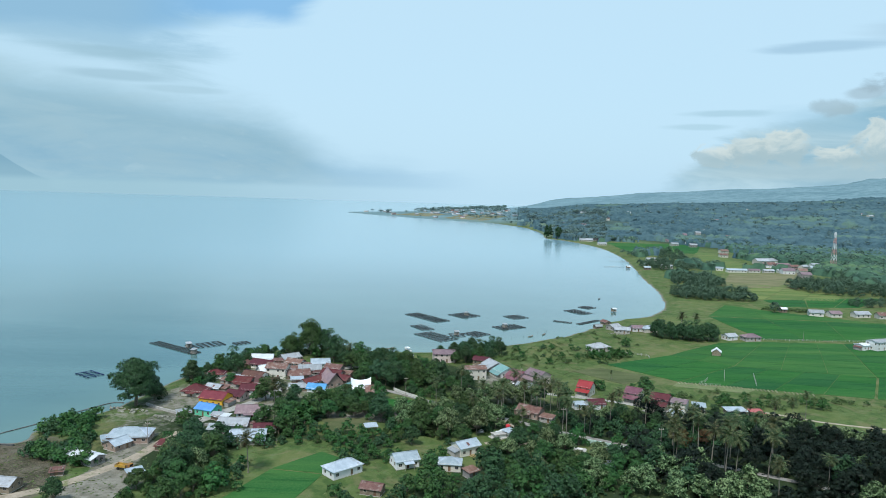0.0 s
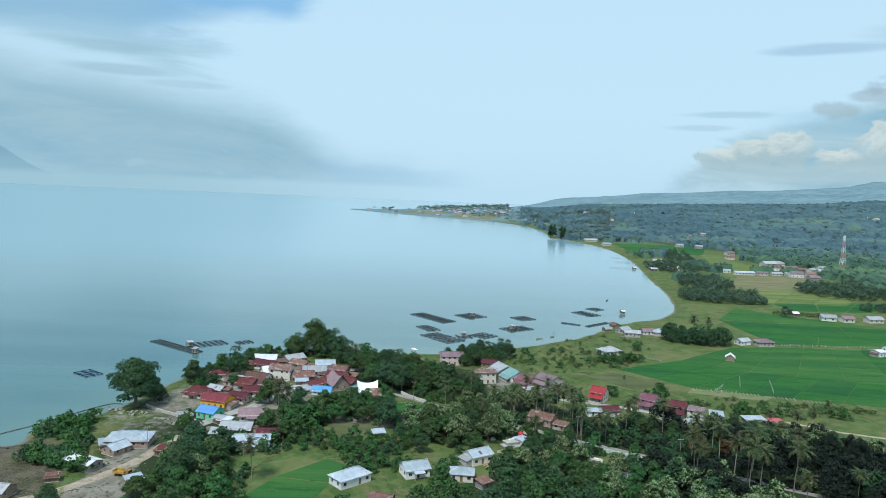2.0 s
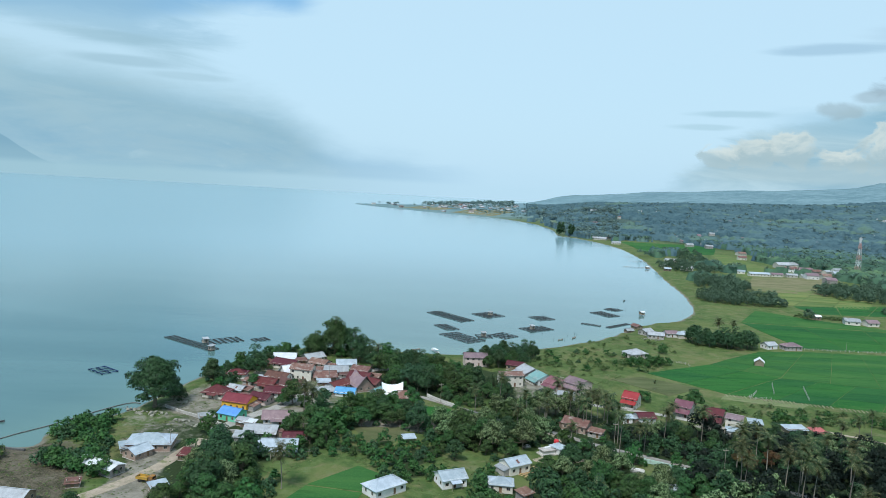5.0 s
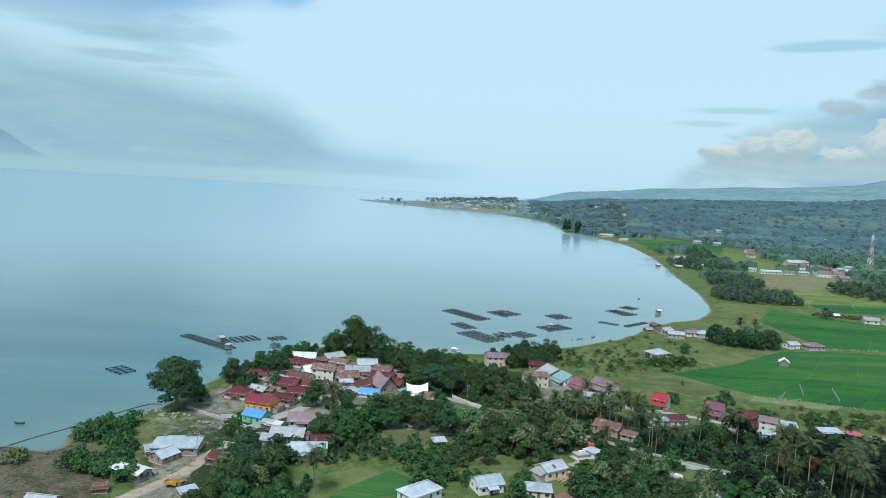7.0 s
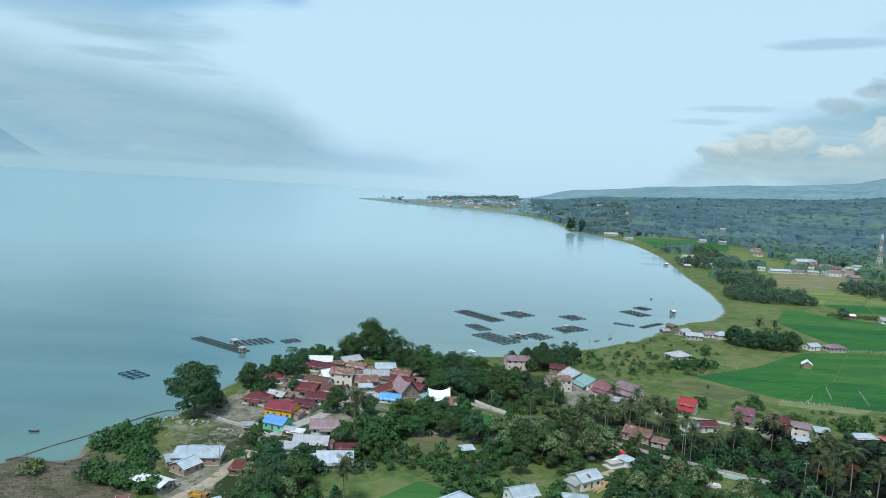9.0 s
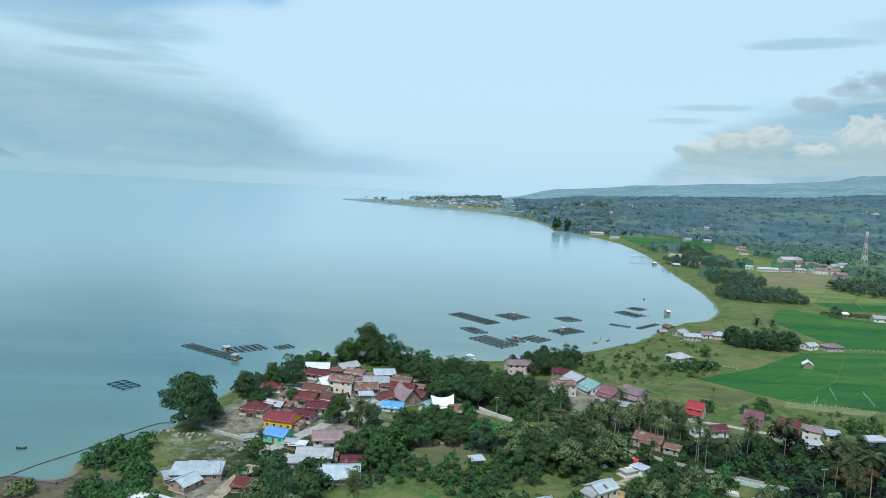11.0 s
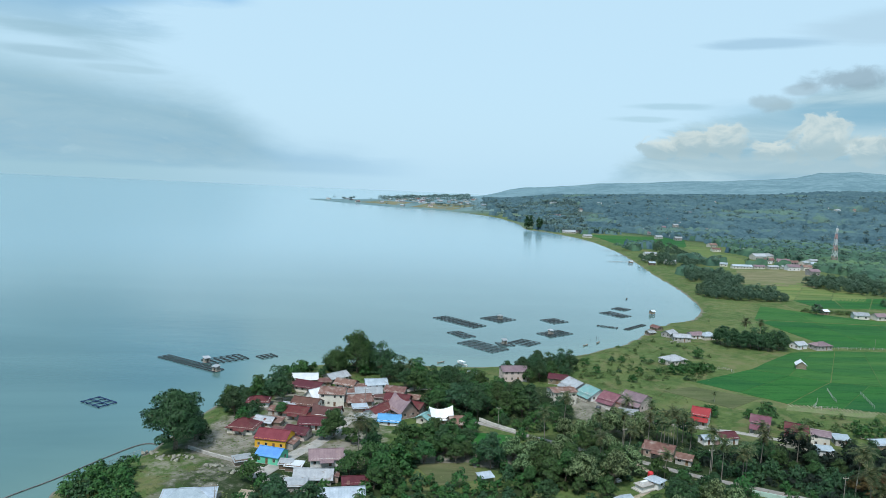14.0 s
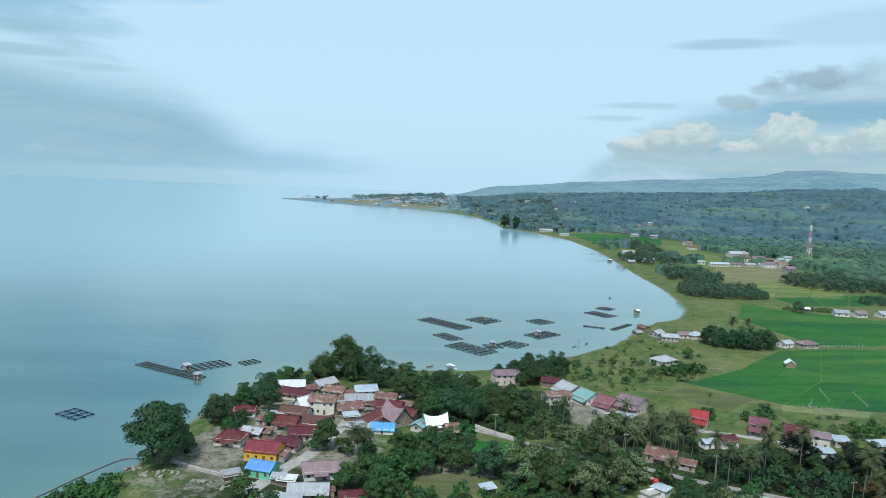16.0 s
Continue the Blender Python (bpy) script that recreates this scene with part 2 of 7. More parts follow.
ROOF = {
    "maroon": material("maroon_sheet_roof", (0.078, 0.016, 0.020), (0.125, 0.029, 0.036), 2.2, 0.55, 0.25, dirt=(0.10, 0.055, 0.04), dirt_at=0.60),
    "red": material("red_sheet_roof", (0.23, 0.022, 0.032), (0.31, 0.042, 0.056), 2.5, 0.5, 0.2),
    "raspberry": material("raspberry_sheet_roof", (0.140, 0.023, 0.036), (0.195, 0.042, 0.056), 2.5, 0.55, 0.2),
    "rust": material("rusty_iron_roof", (0.125, 0.060, 0.050), (0.205, 0.120, 0.102), 1.6, 0.8, 0.3, dirt=(0.30, 0.265, 0.245), dirt_at=0.60),
    "grey": material("weathered_zinc_roof", (0.27, 0.29, 0.31), (0.40, 0.43, 0.46), 2.0, 0.5, 0.2, metal=0.15, dirt=(0.20, 0.165, 0.14), dirt_at=0.63),
    "zinc": material("bright_zinc_roof", (0.31, 0.375, 0.43), (0.46, 0.53, 0.59), 2.6, 0.42, 0.2, metal=0.2, dirt=(0.24, 0.25, 0.26), dirt_at=0.63),
    "white": material("white_sheet_roof", (0.56, 0.60, 0.64), (0.70, 0.74, 0.77), 2.6, 0.5, 0.15, dirt=(0.55, 0.55, 0.55), dirt_at=0.68),
    "salmon": material("salmon_sheet_roof", (0.40, 0.12, 0.10), (0.50, 0.17, 0.14), 2.2, 0.55, 0.2, dirt=(0.34, 0.20, 0.16), dirt_at=0.62),
    "blue": material("blue_sheet_roof", (0.080, 0.255, 0.52), (0.115, 0.33, 0.62), 2.5, 0.45, 0.15, spread=0.06),
    "plum": material("plum_sheet_roof", (0.135, 0.050, 0.072), (0.195, 0.085, 0.108), 2.2, 0.6, 0.2, dirt=(0.20, 0.13, 0.13), dirt_at=0.62),
    "teal": material("teal_sheet_roof", (0.14, 0.30, 0.31), (0.22, 0.40, 0.40), 2.2, 0.55, 0.2, dirt=(0.30, 0.33, 0.33), dirt_at=0.6),
    "brown": material("dark_brown_roof", (0.075, 0.032, 0.028), (0.125, 0.058, 0.048), 2.0, 0.6, 0.25),
    "mauve": material("faded_mauve_roof", (0.17, 0.115, 0.135), (0.25, 0.185, 0.20), 2.2, 0.6, 0.2, dirt=(0.24, 0.17, 0.16), dirt_at=0.62),
}
WALL = {
    "white": material("white_render", (0.60, 0.615, 0.615), (0.74, 0.75, 0.74), 2.2, 0.85, 0.1, dirt=(0.45, 0.43, 0.38), dirt_at=0.66, spread=0.08),
    "cream": material("cream_render", (0.50, 0.485, 0.43), (0.63, 0.61, 0.55), 2.2, 0.85, 0.1, dirt=(0.38, 0.33, 0.25), dirt_at=0.66),
    "yellow": material("yellow_render", (0.68, 0.40, 0.040), (0.78, 0.48, 0.060), 2.5, 0.8, 0.08, spread=0.04),
    "green": material("mint_green_render", (0.10, 0.46, 0.30), (0.16, 0.58, 0.40), 2.5, 0.8, 0.08, spread=0.04),
    "grey": material("bare_cement_wall", (0.27, 0.26, 0.25), (0.40, 0.39, 0.37), 1.8, 0.9, 0.15, dirt=(0.19, 0.18, 0.16), dirt_at=0.62),
    "pink": material("pink_render", (0.42, 0.34, 0.32), (0.52, 0.43, 0.41), 2.2, 0.85, 0.1),
    "wood": material("weathered_board_wall", (0.15, 0.115, 0.085), (0.26, 0.21, 0.16), 1.4, 0.9, 0.3),
    "brick": material("unrendered_brick", (0.26, 0.185, 0.15), (0.36, 0.27, 0.23), 1.2, 0.92, 0.3, dirt=(0.42, 0.39, 0.35), dirt_at=0.62),
}
PANE = material("dark_window_glass", (0.02, 0.025, 0.03), (0.05, 0.06, 0.07), 1.0, 0.15, 0.0, gloss=0.5)
FRAME = material("painted_wood_frame", (0.30, 0.26, 0.21), (0.46, 0.42, 0.36), 0.7, 0.7, 0.15)
DOOR = material("brown_door_wood", (0.13, 0.075, 0.045), (0.22, 0.14, 0.09), 0.8, 0.7, 0.2)
CONCRETE = material("cast_concrete", (0.36, 0.35, 0.33), (0.50, 0.49, 0.46), 1.6, 0.9, 0.2, dirt=(0.24, 0.23, 0.21), dirt_at=0.62)
ROADTOP = material("worn_concrete_road", (0.24, 0.24, 0.225), (0.36, 0.35, 0.33), 3.0, 0.9, 0.15, dirt=(0.26, 0.23, 0.19), dirt_at=0.58)
EARTH = material("bare_earth", (0.28, 0.24, 0.18), (0.42, 0.365, 0.285), 3.0, 0.95, 0.4, dirt=(0.16, 0.18, 0.08), dirt_at=0.60)
BAMBOO = material("wet_bamboo", (0.030, 0.036, 0.042), (0.066, 0.074, 0.080), 0.8, 0.7, 0.2)
DRUM = material("blue_plastic_drum", (0.008, 0.022, 0.075), (0.015, 0.035, 0.115), 0.8, 0.5, 0.05)
PLANK = material("grey_planks", (0.20, 0.18, 0.155), (0.33, 0.30, 0.265), 0.8, 0.9, 0.3)
DARKSTONE = material("wet_dark_stone", (0.075, 0.08, 0.08), (0.15, 0.15, 0.145), 1.2, 0.8, 0.4)
STONE = material("pale_limestone", (0.17, 0.17, 0.14), (0.29, 0.285, 0.245), 1.2, 0.9, 0.4, island=True)


def field_material(name, low, high, line, way=(1.0, 0.15), step=0.0, line_share=0.3):
    """A planted field: mottled greens at several scales, with rows or plots drawn out along one way."""
    m = bpy.data.materials.new(name)
    m.use_nodes = True
    add, math2, span, mix, noise_of = nodes_of(m.node_tree)
    place = add("ShaderNodeTexCoord").outputs["Object"]
    wide = add("ShaderNodeMapping", Vector=place, Rotation=(0, 0, way[0]), Scale=(way[1], 1.0, 1.0)).outputs[0]
    coarse = noise_of(wide, 0.10, 5.0, 0.6, 0.4)
    grain = noise_of(place, 1.4, 4.0, 0.7)
    colour = mix(span(coarse, 0.36, 0.64), low, high)
    colour = mix(span(grain, 0.40, 0.75, 0.0, 0.45), colour, line)
    rank = add("ShaderNodeMapping", Vector=place, Rotation=(0, 0, way[0]), Scale=(0.12, 1.0, 1.0)).outputs[0]
    colour = mix(span(noise_of(rank, 0.55, 3.0, 0.6), 0.48, 0.34, 0.0, 0.45), colour, [0.6 * v for v in low])
    colour = mix(span(noise_of(wide, 0.022, 3.0, 0.6, 0.6), 0.48, 0.66, 0.0, 0.40), colour, line)
    if step:
        rows = add("ShaderNodeTexWave", Vector=wide, Scale=step, Distortion=1.5, Detail=2.0)
        rows.bands_direction = "Y"
        colour = mix(span(rows.outputs[1], 0.72, 0.98, 0.0, line_share), colour, line)
    one = add("ShaderNodeObjectInfo").outputs["Random"]
    colour = add("ShaderNodeHueSaturation", Hue=math2("ADD", math2("MULTIPLY", one, -0.022), 0.511), Value=math2("ADD", math2("MULTIPLY", one, 0.20), 0.86), Color=colour).outputs[0]
    normal = add("ShaderNodeBump", Strength=0.5, Distance=0.25, Height=grain).outputs[0]
    s = add("ShaderNodeBsdfPrincipled", Base_Color=colour, Roughness=0.85, Normal=normal)
    s.inputs["Specular IOR Level"].default_value = 0.06
    add("ShaderNodeOutputMaterial", Surface=s.outputs[0])
    return m


PADDY = field_material("young_rice", (0.014, 0.088, 0.025), (0.025, 0.115, 0.029), (0.060, 0.150, 0.040), (0.12, 0.16), 0.02, 0.08)
PADDY_LIGHT = field_material("pale_rice", (0.020, 0.099, 0.028), (0.039, 0.129, 0.033), (0.080, 0.165, 0.048), (0.12, 0.16), 0.02, 0.08)
PADDY_RIPE = field_material("ripening_rice", (0.085, 0.155, 0.045), (0.150, 0.190, 0.065), (0.20, 0.195, 0.09), (0.12, 0.15))
STUBBLE = field_material("stubble_field", (0.155, 0.155, 0.082), (0.225, 0.200, 0.125), (0.115, 0.160, 0.055), (0.3, 0.3))
FALLOW = field_material("fallow_grass", (0.080, 0.098, 0.046), (0.140, 0.142, 0.078), (0.060, 0.098, 0.034), (0.3, 0.2))
PLOT = field_material("vegetable_plot", (0.085, 0.14, 0.055), (0.14, 0.19, 0.075), (0.27, 0.24, 0.17), (0.3, 0.2), 0.22, 0.6)


def ground_material():
    """Grass, trodden earth, fallen leaves darkened for tree shade, dry turf and far ground tinted with haze, by the
    zones stored on the sheet.
    """
    m = bpy.data.materials.new("ground_cover")
    m.use_nodes = True
    add, math2, span, mix, noise_of = nodes_of(m.node_tree)
    place = add("ShaderNodeTexCoord").outputs["Object"]
    wide = noise_of(place, 0.035, 6.0, 0.62, 0.5)
    mid = noise_of(place, 0.22, 5.0, 0.65, 0.3)
    fine = noise_of(place, 1.7, 4.0, 0.7)
    grass = mix(span(mid, 0.36, 0.64), (0.050, 0.093, 0.027), (0.100, 0.142, 0.044))
    grass = mix(span(wide, 0.48, 0.64, 0.0, 0.8), grass, (0.128, 0.150, 0.054))
    grass = mix(span(noise_of(place, 0.085, 4.0, 0.6, 0.8), 0.50, 0.64, 0.0, 0.60), grass, (0.165, 0.152, 0.078))
    grass = mix(span(fine, 0.40, 0.75, 0.0, 0.45), grass, (0.056, 0.100, 0.031))
    bare = mix(span(mid, 0.35, 0.65), (0.140, 0.136, 0.108), (0.245, 0.232, 0.195))
    bare = mix(span(fine, 0.5, 0.8, 0.0, 0.5), bare, (0.12, 0.10, 0.065))

    def zone(name, soft=0.16):
        value = add("ShaderNodeAttribute")
        value.attribute_name = name
        mixed = math2("ADD", value.outputs["Fac"], math2("MULTIPLY", math2("SUBTRACT", mid, 0.5), 0.9))
        return span(mixed, 0.5 - soft, 0.5 + soft)

    # fallen leaves under trees, their colour lowered to include the shade between crowns
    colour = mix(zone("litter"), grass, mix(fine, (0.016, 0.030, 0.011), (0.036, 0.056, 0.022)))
    colour = mix(zone("earth"), colour, bare)
    colour = mix(zone("harvested"), colour, mix(span(math2("ADD", math2("MULTIPLY", fine, 0.5), math2("MULTIPLY", mid, 0.5)), 0.40, 0.60), (0.042, 0.043, 0.026), (0.132, 0.113, 0.082)))
    colour = mix(zone("strand", 0.25), colour, mix(fine, (0.12, 0.12, 0.09), (0.22, 0.205, 0.17)))
    # blue-grey laid over distant ground, aerial haze painted into the base colour
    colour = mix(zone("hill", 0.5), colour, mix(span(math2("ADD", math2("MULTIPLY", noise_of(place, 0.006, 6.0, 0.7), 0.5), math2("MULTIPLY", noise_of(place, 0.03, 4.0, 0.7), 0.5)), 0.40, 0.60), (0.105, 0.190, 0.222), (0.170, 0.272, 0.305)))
    normal = add("ShaderNodeBump", Strength=0.6, Distance=0.4, Height=math2("ADD", fine, mid)).outputs[0]
    s = add("ShaderNodeBsdfPrincipled", Base_Color=colour, Roughness=0.92, Normal=normal)
    s.inputs["Specular IOR Level"].default_value = 0.15
    add("ShaderNodeOutputMaterial", Surface=s.outputs[0])
    return m


GROUND = ground_material()


def canopy_material(name, tones):
    """Treetops far off: stands of a few tones, mottled crown by crown, with the haze of distance mixed into the tones.
    """
    m = bpy.data.materials.new(name)
    m.use_nodes = True
    add, math2, span, mix, noise_of = nodes_of(m.node_tree)
    place = add("ShaderNodeTexCoord").outputs["Object"]
    stand = noise_of(add("ShaderNodeMapping", Vector=place, Scale=(0.7, 1.0, 1.0)).outputs[0], 0.0085, 5.0, 0.62, 0.6)
    crown = noise_of(place, 0.075, 4.0, 0.6)
    colour = mix(span(stand, 0.42, 0.58), tones[0], tones[1])
    colour = mix(span(crown, 0.34, 0.66, 0.0, 0.55), colour, tones[2])
    colour = mix(span(crown, 0.52, 0.36, 0.0, 0.40), colour, tones[3])
    colour = mix(span(stand, 0.57, 0.64, 0.0, 0.7), colour, tones[4])
    s = add("ShaderNodeBsdfPrincipled", Base_Color=colour, Roughness=0.9)
    s.inputs["Specular IOR Level"].default_value = 0.1
    add("ShaderNodeOutputMaterial", Surface=s.outputs[0])
    return m


# the blue of the slope treetops is haze put into their tones
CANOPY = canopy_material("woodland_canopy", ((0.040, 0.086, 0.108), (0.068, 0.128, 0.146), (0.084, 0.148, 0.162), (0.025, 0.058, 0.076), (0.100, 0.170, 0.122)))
CANOPY_NEAR = canopy_material("plain_canopy", ((0.034, 0.080, 0.060), (0.058, 0.122, 0.074), (0.072, 0.142, 0.090), (0.022, 0.052, 0.042), (0.105, 0.180, 0.090)))


def water_material():
    m = bpy.data.materials.new("lake_water")
    m.use_nodes = True
    add, math2, span, mix, noise_of = nodes_of(m.node_tree)
    place = add("ShaderNodeTexCoord").outputs["Object"]
    drift = add("ShaderNodeMapping", Vector=place, Rotation=(0, 0, 0.3), Scale=(0.25, 1.0, 1.0)).outputs[0]
    swell = noise_of(drift, 0.02, 4.0, 0.6, 0.5)
    ripple = math2("ADD", noise_of(drift, 0.9, 3.0, 0.6), math2("MULTIPLY", noise_of(drift, 0.12, 4.0, 0.65, 0.8), 2.5))
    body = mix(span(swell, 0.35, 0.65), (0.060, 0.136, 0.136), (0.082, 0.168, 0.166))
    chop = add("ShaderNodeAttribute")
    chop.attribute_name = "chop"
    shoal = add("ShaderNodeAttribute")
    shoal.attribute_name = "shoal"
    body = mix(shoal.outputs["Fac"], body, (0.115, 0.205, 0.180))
    # far water is paled in its body colour for haze; chop roughens it too
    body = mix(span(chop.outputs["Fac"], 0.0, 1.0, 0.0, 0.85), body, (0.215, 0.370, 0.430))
    normal = add("ShaderNodeBump", Strength=0.10, Distance=0.2, Height=ripple).outputs[0]
    s = add("ShaderNodeBsdfPrincipled", Base_Color=body, Roughness=span(chop.outputs["Fac"], 0.0, 1.0, 0.11, 0.16), Normal=normal, IOR=1.60)
    add("ShaderNodeOutputMaterial", Surface=s.outputs[0])
    return m


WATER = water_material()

# ---------------------------------------------------------------- mesh helpers


def mesh_of(name, verts, faces, mat):
    me = bpy.data.meshes.new(name)
    me.from_pydata([tuple(v) for v in verts], [], [tuple(f) for f in faces])
    me.materials.append(mat)
    me.update()
    return me


def soup(name, verts, size, mat):
    """A mesh of loose polygons, each of the same number of corners, from an array (n, size, 3), or (n, size, 6) with the normals."""
    verts = np.asarray(verts, dtype=np.float32)
    soft = verts[..., 3:] if verts.shape[-1] == 6 else None
    verts = np.ascontiguousarray(verts[..., :3])
    n = len(verts)
    me = bpy.data.meshes.new(name)
    me.vertices.add(n * size)
    me.vertices.foreach_set("co", verts.ravel())
    me.loops.add(n * size)
    me.loops.foreach_set("vertex_index", np.arange(n * size, dtype=np.int32))
    me.polygons.add(n)
    me.polygons.foreach_set("loop_start", np.arange(0, n * size, size, dtype=np.int32))
    me.polygons.foreach_set("loop_total", np.full(n, size, dtype=np.int32))
    me.materials.append(mat)
    me.update(calc_edges=True)
    if soft is not None:
        soften(me, soft)
    return me


def soften(me, normals):
    """Normals that follow the rounded form of a crown, not each leaf by itself."""
    me.attributes.new("custom_normal", "FLOAT_VECTOR", "POINT").data.foreach_set("vector", np.ascontiguousarray(normals, dtype=np.float32).ravel())
    me.update()


def part(name, bm, mat, parent, label=""):
    """Links a bmesh (or a mesh) as one mesh object under a thing or a part."""
    if isinstance(bm, bmesh.types.BMesh):
        me = bpy.data.meshes.new(name)
        bm.to_mesh(me)
        bm.free()
        me.materials.append(mat)
    else:
        me = bm
    ob = new(name, me)
    ob.parent = parent
    if label:
        tagged(ob, label)
    return ob


def thing(name, m, label, category, group="", kind=""):
    ob = new(name)
    ob.empty_display_size = 0.2
    ob.matrix_world = m
    return tagged(ob, label, category, group, kind)


def box(bm, x0, x1, y0, y1, z0, z1):
    v = [bm.verts.new(p) for p in ((x0, y0, z0), (x1, y0, z0), (x1, y1, z0), (x0, y1, z0), (x0, y0, z1), (x1, y0, z1), (x1, y1, z1), (x0, y1, z1))]
    for f in ((0, 3, 2, 1), (4, 5, 6, 7), (0, 1, 5, 4), (1, 2, 6, 5), (2, 3, 7, 6), (3, 0, 4, 7)):
        bm.faces.new([v[i] for i in f])
    return v


def boxes(*list_of):
    bm = bmesh.new()
    for b in list_of:
        box(bm, *b)
    return bm


def beam(bm, a, b, width, height=None):
    """A bar from a to b."""
    a, b = Vector(a), Vector(b)
    height = height or width
    d = (b - a).normalized()
    side = d.cross(Vector((0, 0, 1)))
    side = (side if side.length > 1e-3 else Vector((1, 0, 0))).normalized() * width / 2
    up = side.cross(d).normalized() * height / 2
    v = [bm.verts.new(p + s * side + u * up) for p in (a, b) for s, u in ((-1, -1), (1, -1), (1, 1), (-1, 1))]
    for f in ((3, 2, 1, 0), (4, 5, 6, 7), (0, 1, 5, 4), (1, 2, 6, 5), (2, 3, 7, 6), (3, 0, 4, 7)):
        bm.faces.new([v[i] for i in f])


def tube(bm, points, radii, sides=7):
    rings = []
    for n, p in enumerate(points):
        p = Vector(p)
        d = (Vector(points[min(n + 1, len(points) - 1)]) - Vector(points[max(n - 1, 0)])).normalized()
        u = d.cross(Vector((0.3, 1, 0.1))).normalized()
        w = d.cross(u)
        rings.append([bm.verts.new(p + radii[n] * (math.cos(a) * u + math.sin(a) * w)) for a in (2 * math.pi * k / sides for k in range(sides))])
    for r0, r1 in zip(rings, rings[1:]):
        for k in range(sides):
            bm.faces.new((r0[k], r0[(k + 1) % sides], r1[(k + 1) % sides], r1[k]))
    bm.faces.new(rings[-1])
    bm.faces.new(rings[0][::-1])

# ---------------------------------------------------------------- land and lake
SHORE = [(-1152, -768), (-538, -192), (-243, 77), (-182, 215), (-170, 243), (-165, 247.4), (-157.5, 246), (-151, 248), (-151, 253.5), (-153, 258.5), (-149.5, 265), (-144, 275), (-136, 289), (-134, 300), (-127, 335), (-115, 372), (-101, 396), (-76, 410),
         (-36, 407), (1, 410), (44, 434), (84, 466), (104, 489), (115, 511), (141, 536), (170, 559), (189, 592), (203, 632), (213, 680), (224, 745), (240, 848), (259, 957), (275, 1085),
         (283, 1240), (264, 1365), (240, 1440), (216, 1482), (230, 1640), (226, 1802), (204, 1963), (110, 2160), (-47, 2280), (-255, 2519), (-366, 2668), (-335, 2739), (-154, 2944), (154, 3456), (480, 4500), (600, 4990)]


def bent(points, steps=6):
    """A smooth line through the points of a plan."""
    p = np.array([points[0], *points, points[-1]], float)
    out = []
    for a, b, c, d in zip(p, p[1:], p[2:], p[3:]):
        for s in np.arange(steps) / steps:
            out.append(0.5 * (2 * b + (c - a) * s + (2 * a - 5 * b + 4 * c - d) * s * s + (3 * b - 3 * c + d - a) * s**3))
    return np.array([*out, p[-1]])


COAST = bent(SHORE, 4)


def inland(x, y):
    """Metres from the shore, negative on the lake. x, y: arrays."""
    x, y = np.asarray(x, float), np.asarray(y, float)
    best, side = np.full(x.shape, 1e9), np.zeros(x.shape, bool)
    for (x0, y0), (x1, y1) in zip(COAST, COAST[1:]):
        dx, dy = x1 - x0, y1 - y0
        s = np.clip(((x - x0) * dx + (y - y0) * dy) / (dx * dx + dy * dy), 0, 1)
        best = np.minimum(best, np.hypot(x - x0 - s * dx, y - y0 - s * dy))
        side ^= ((y0 > y) != (y1 > y)) & (x < x0 + (y - y0) * dx / (dy if abs(dy) > 1e-9 else 1e-9))
    return np.where(side, -best, best) + 2.2 * ease(y, 410, 470) * ripple(x, y, 9.0, 2.0)


def ease(v, low, high):
    s = np.clip((v - low) / (high - low), 0, 1)
    return s * s * (3 - 2 * s)


def ripple(x, y, size, seed=0.0):
    """Cheap smooth unevenness between -1 and 1."""
    a, b = x / size + seed, y / size - 1.7 * seed
    return (np.sin(a * 2.1 + 1.3 * np.sin(b * 1.7)) + np.sin(b * 2.7 + 1.1 * np.sin(a * 1.3 + 2.0)) + 0.6 * np.sin(a * 5.3 + b * 4.1) + 0.4 * np.sin(a * 9.1 - b * 7.7)) / 3.0


def height(x, y):
    x, y = np.asarray(x, float), np.asarray(y, float)
    d, r, az = inland(x, y), np.hypot(x, y), np.degrees(np.arctan2(x, y))
    shelf = np.where(d > 0, 1.9 * ease(d, -1, 10) - 0.02, np.maximum(-6, d * 0.12))
    slope = np.interp(az, [-20, -7, -3, 2, 5, 8, 11, 23, 31, 50], [0, 0, 9, 16, 19, 22, 40, 68, 84, 100])
    ridge = np.interp(az, [-20, 1, 4, 9, 15.7, 24, 29, 31, 33, 36, 50], [0, 5, 22, 56, 104, 156, 184, 220, 232, 226, 200])
    far = slope * ease(r, 1400, 2650) + (ridge - slope) * ease(r, 3000, 4550)
    far = far + ease(r, 1500, 2300) * ease(az, 6, 12) * 6 * ripple(x, y, 180.0) + ease(r, 3000, 4300) * ridge * 0.06 * ripple(x, y, 420.0, 3.0)
    return shelf + ease(d, 0, 260) * np.maximum(far, 0) + ease(d, 6, 30) * 0.25 * ripple(x, y, 26.0, 1.0)


def steps(*runs):
    out = []
    for start, end, n in runs:
        out += list(np.linspace(start, end, n, endpoint=False))
    return np.array([*out, runs[-1][1]])


def blob(x, y, cx, cy, rx, ry, turn=0.0, soft=0.35):
    c, s = math.cos(radians(turn)), math.sin(radians(turn))
    u, v = (x - cx) * c + (y - cy) * s, -(x - cx) * s + (y - cy) * c
    return 1 - ease(np.hypot(u / rx, v / ry), 1 - soft, 1 + soft)


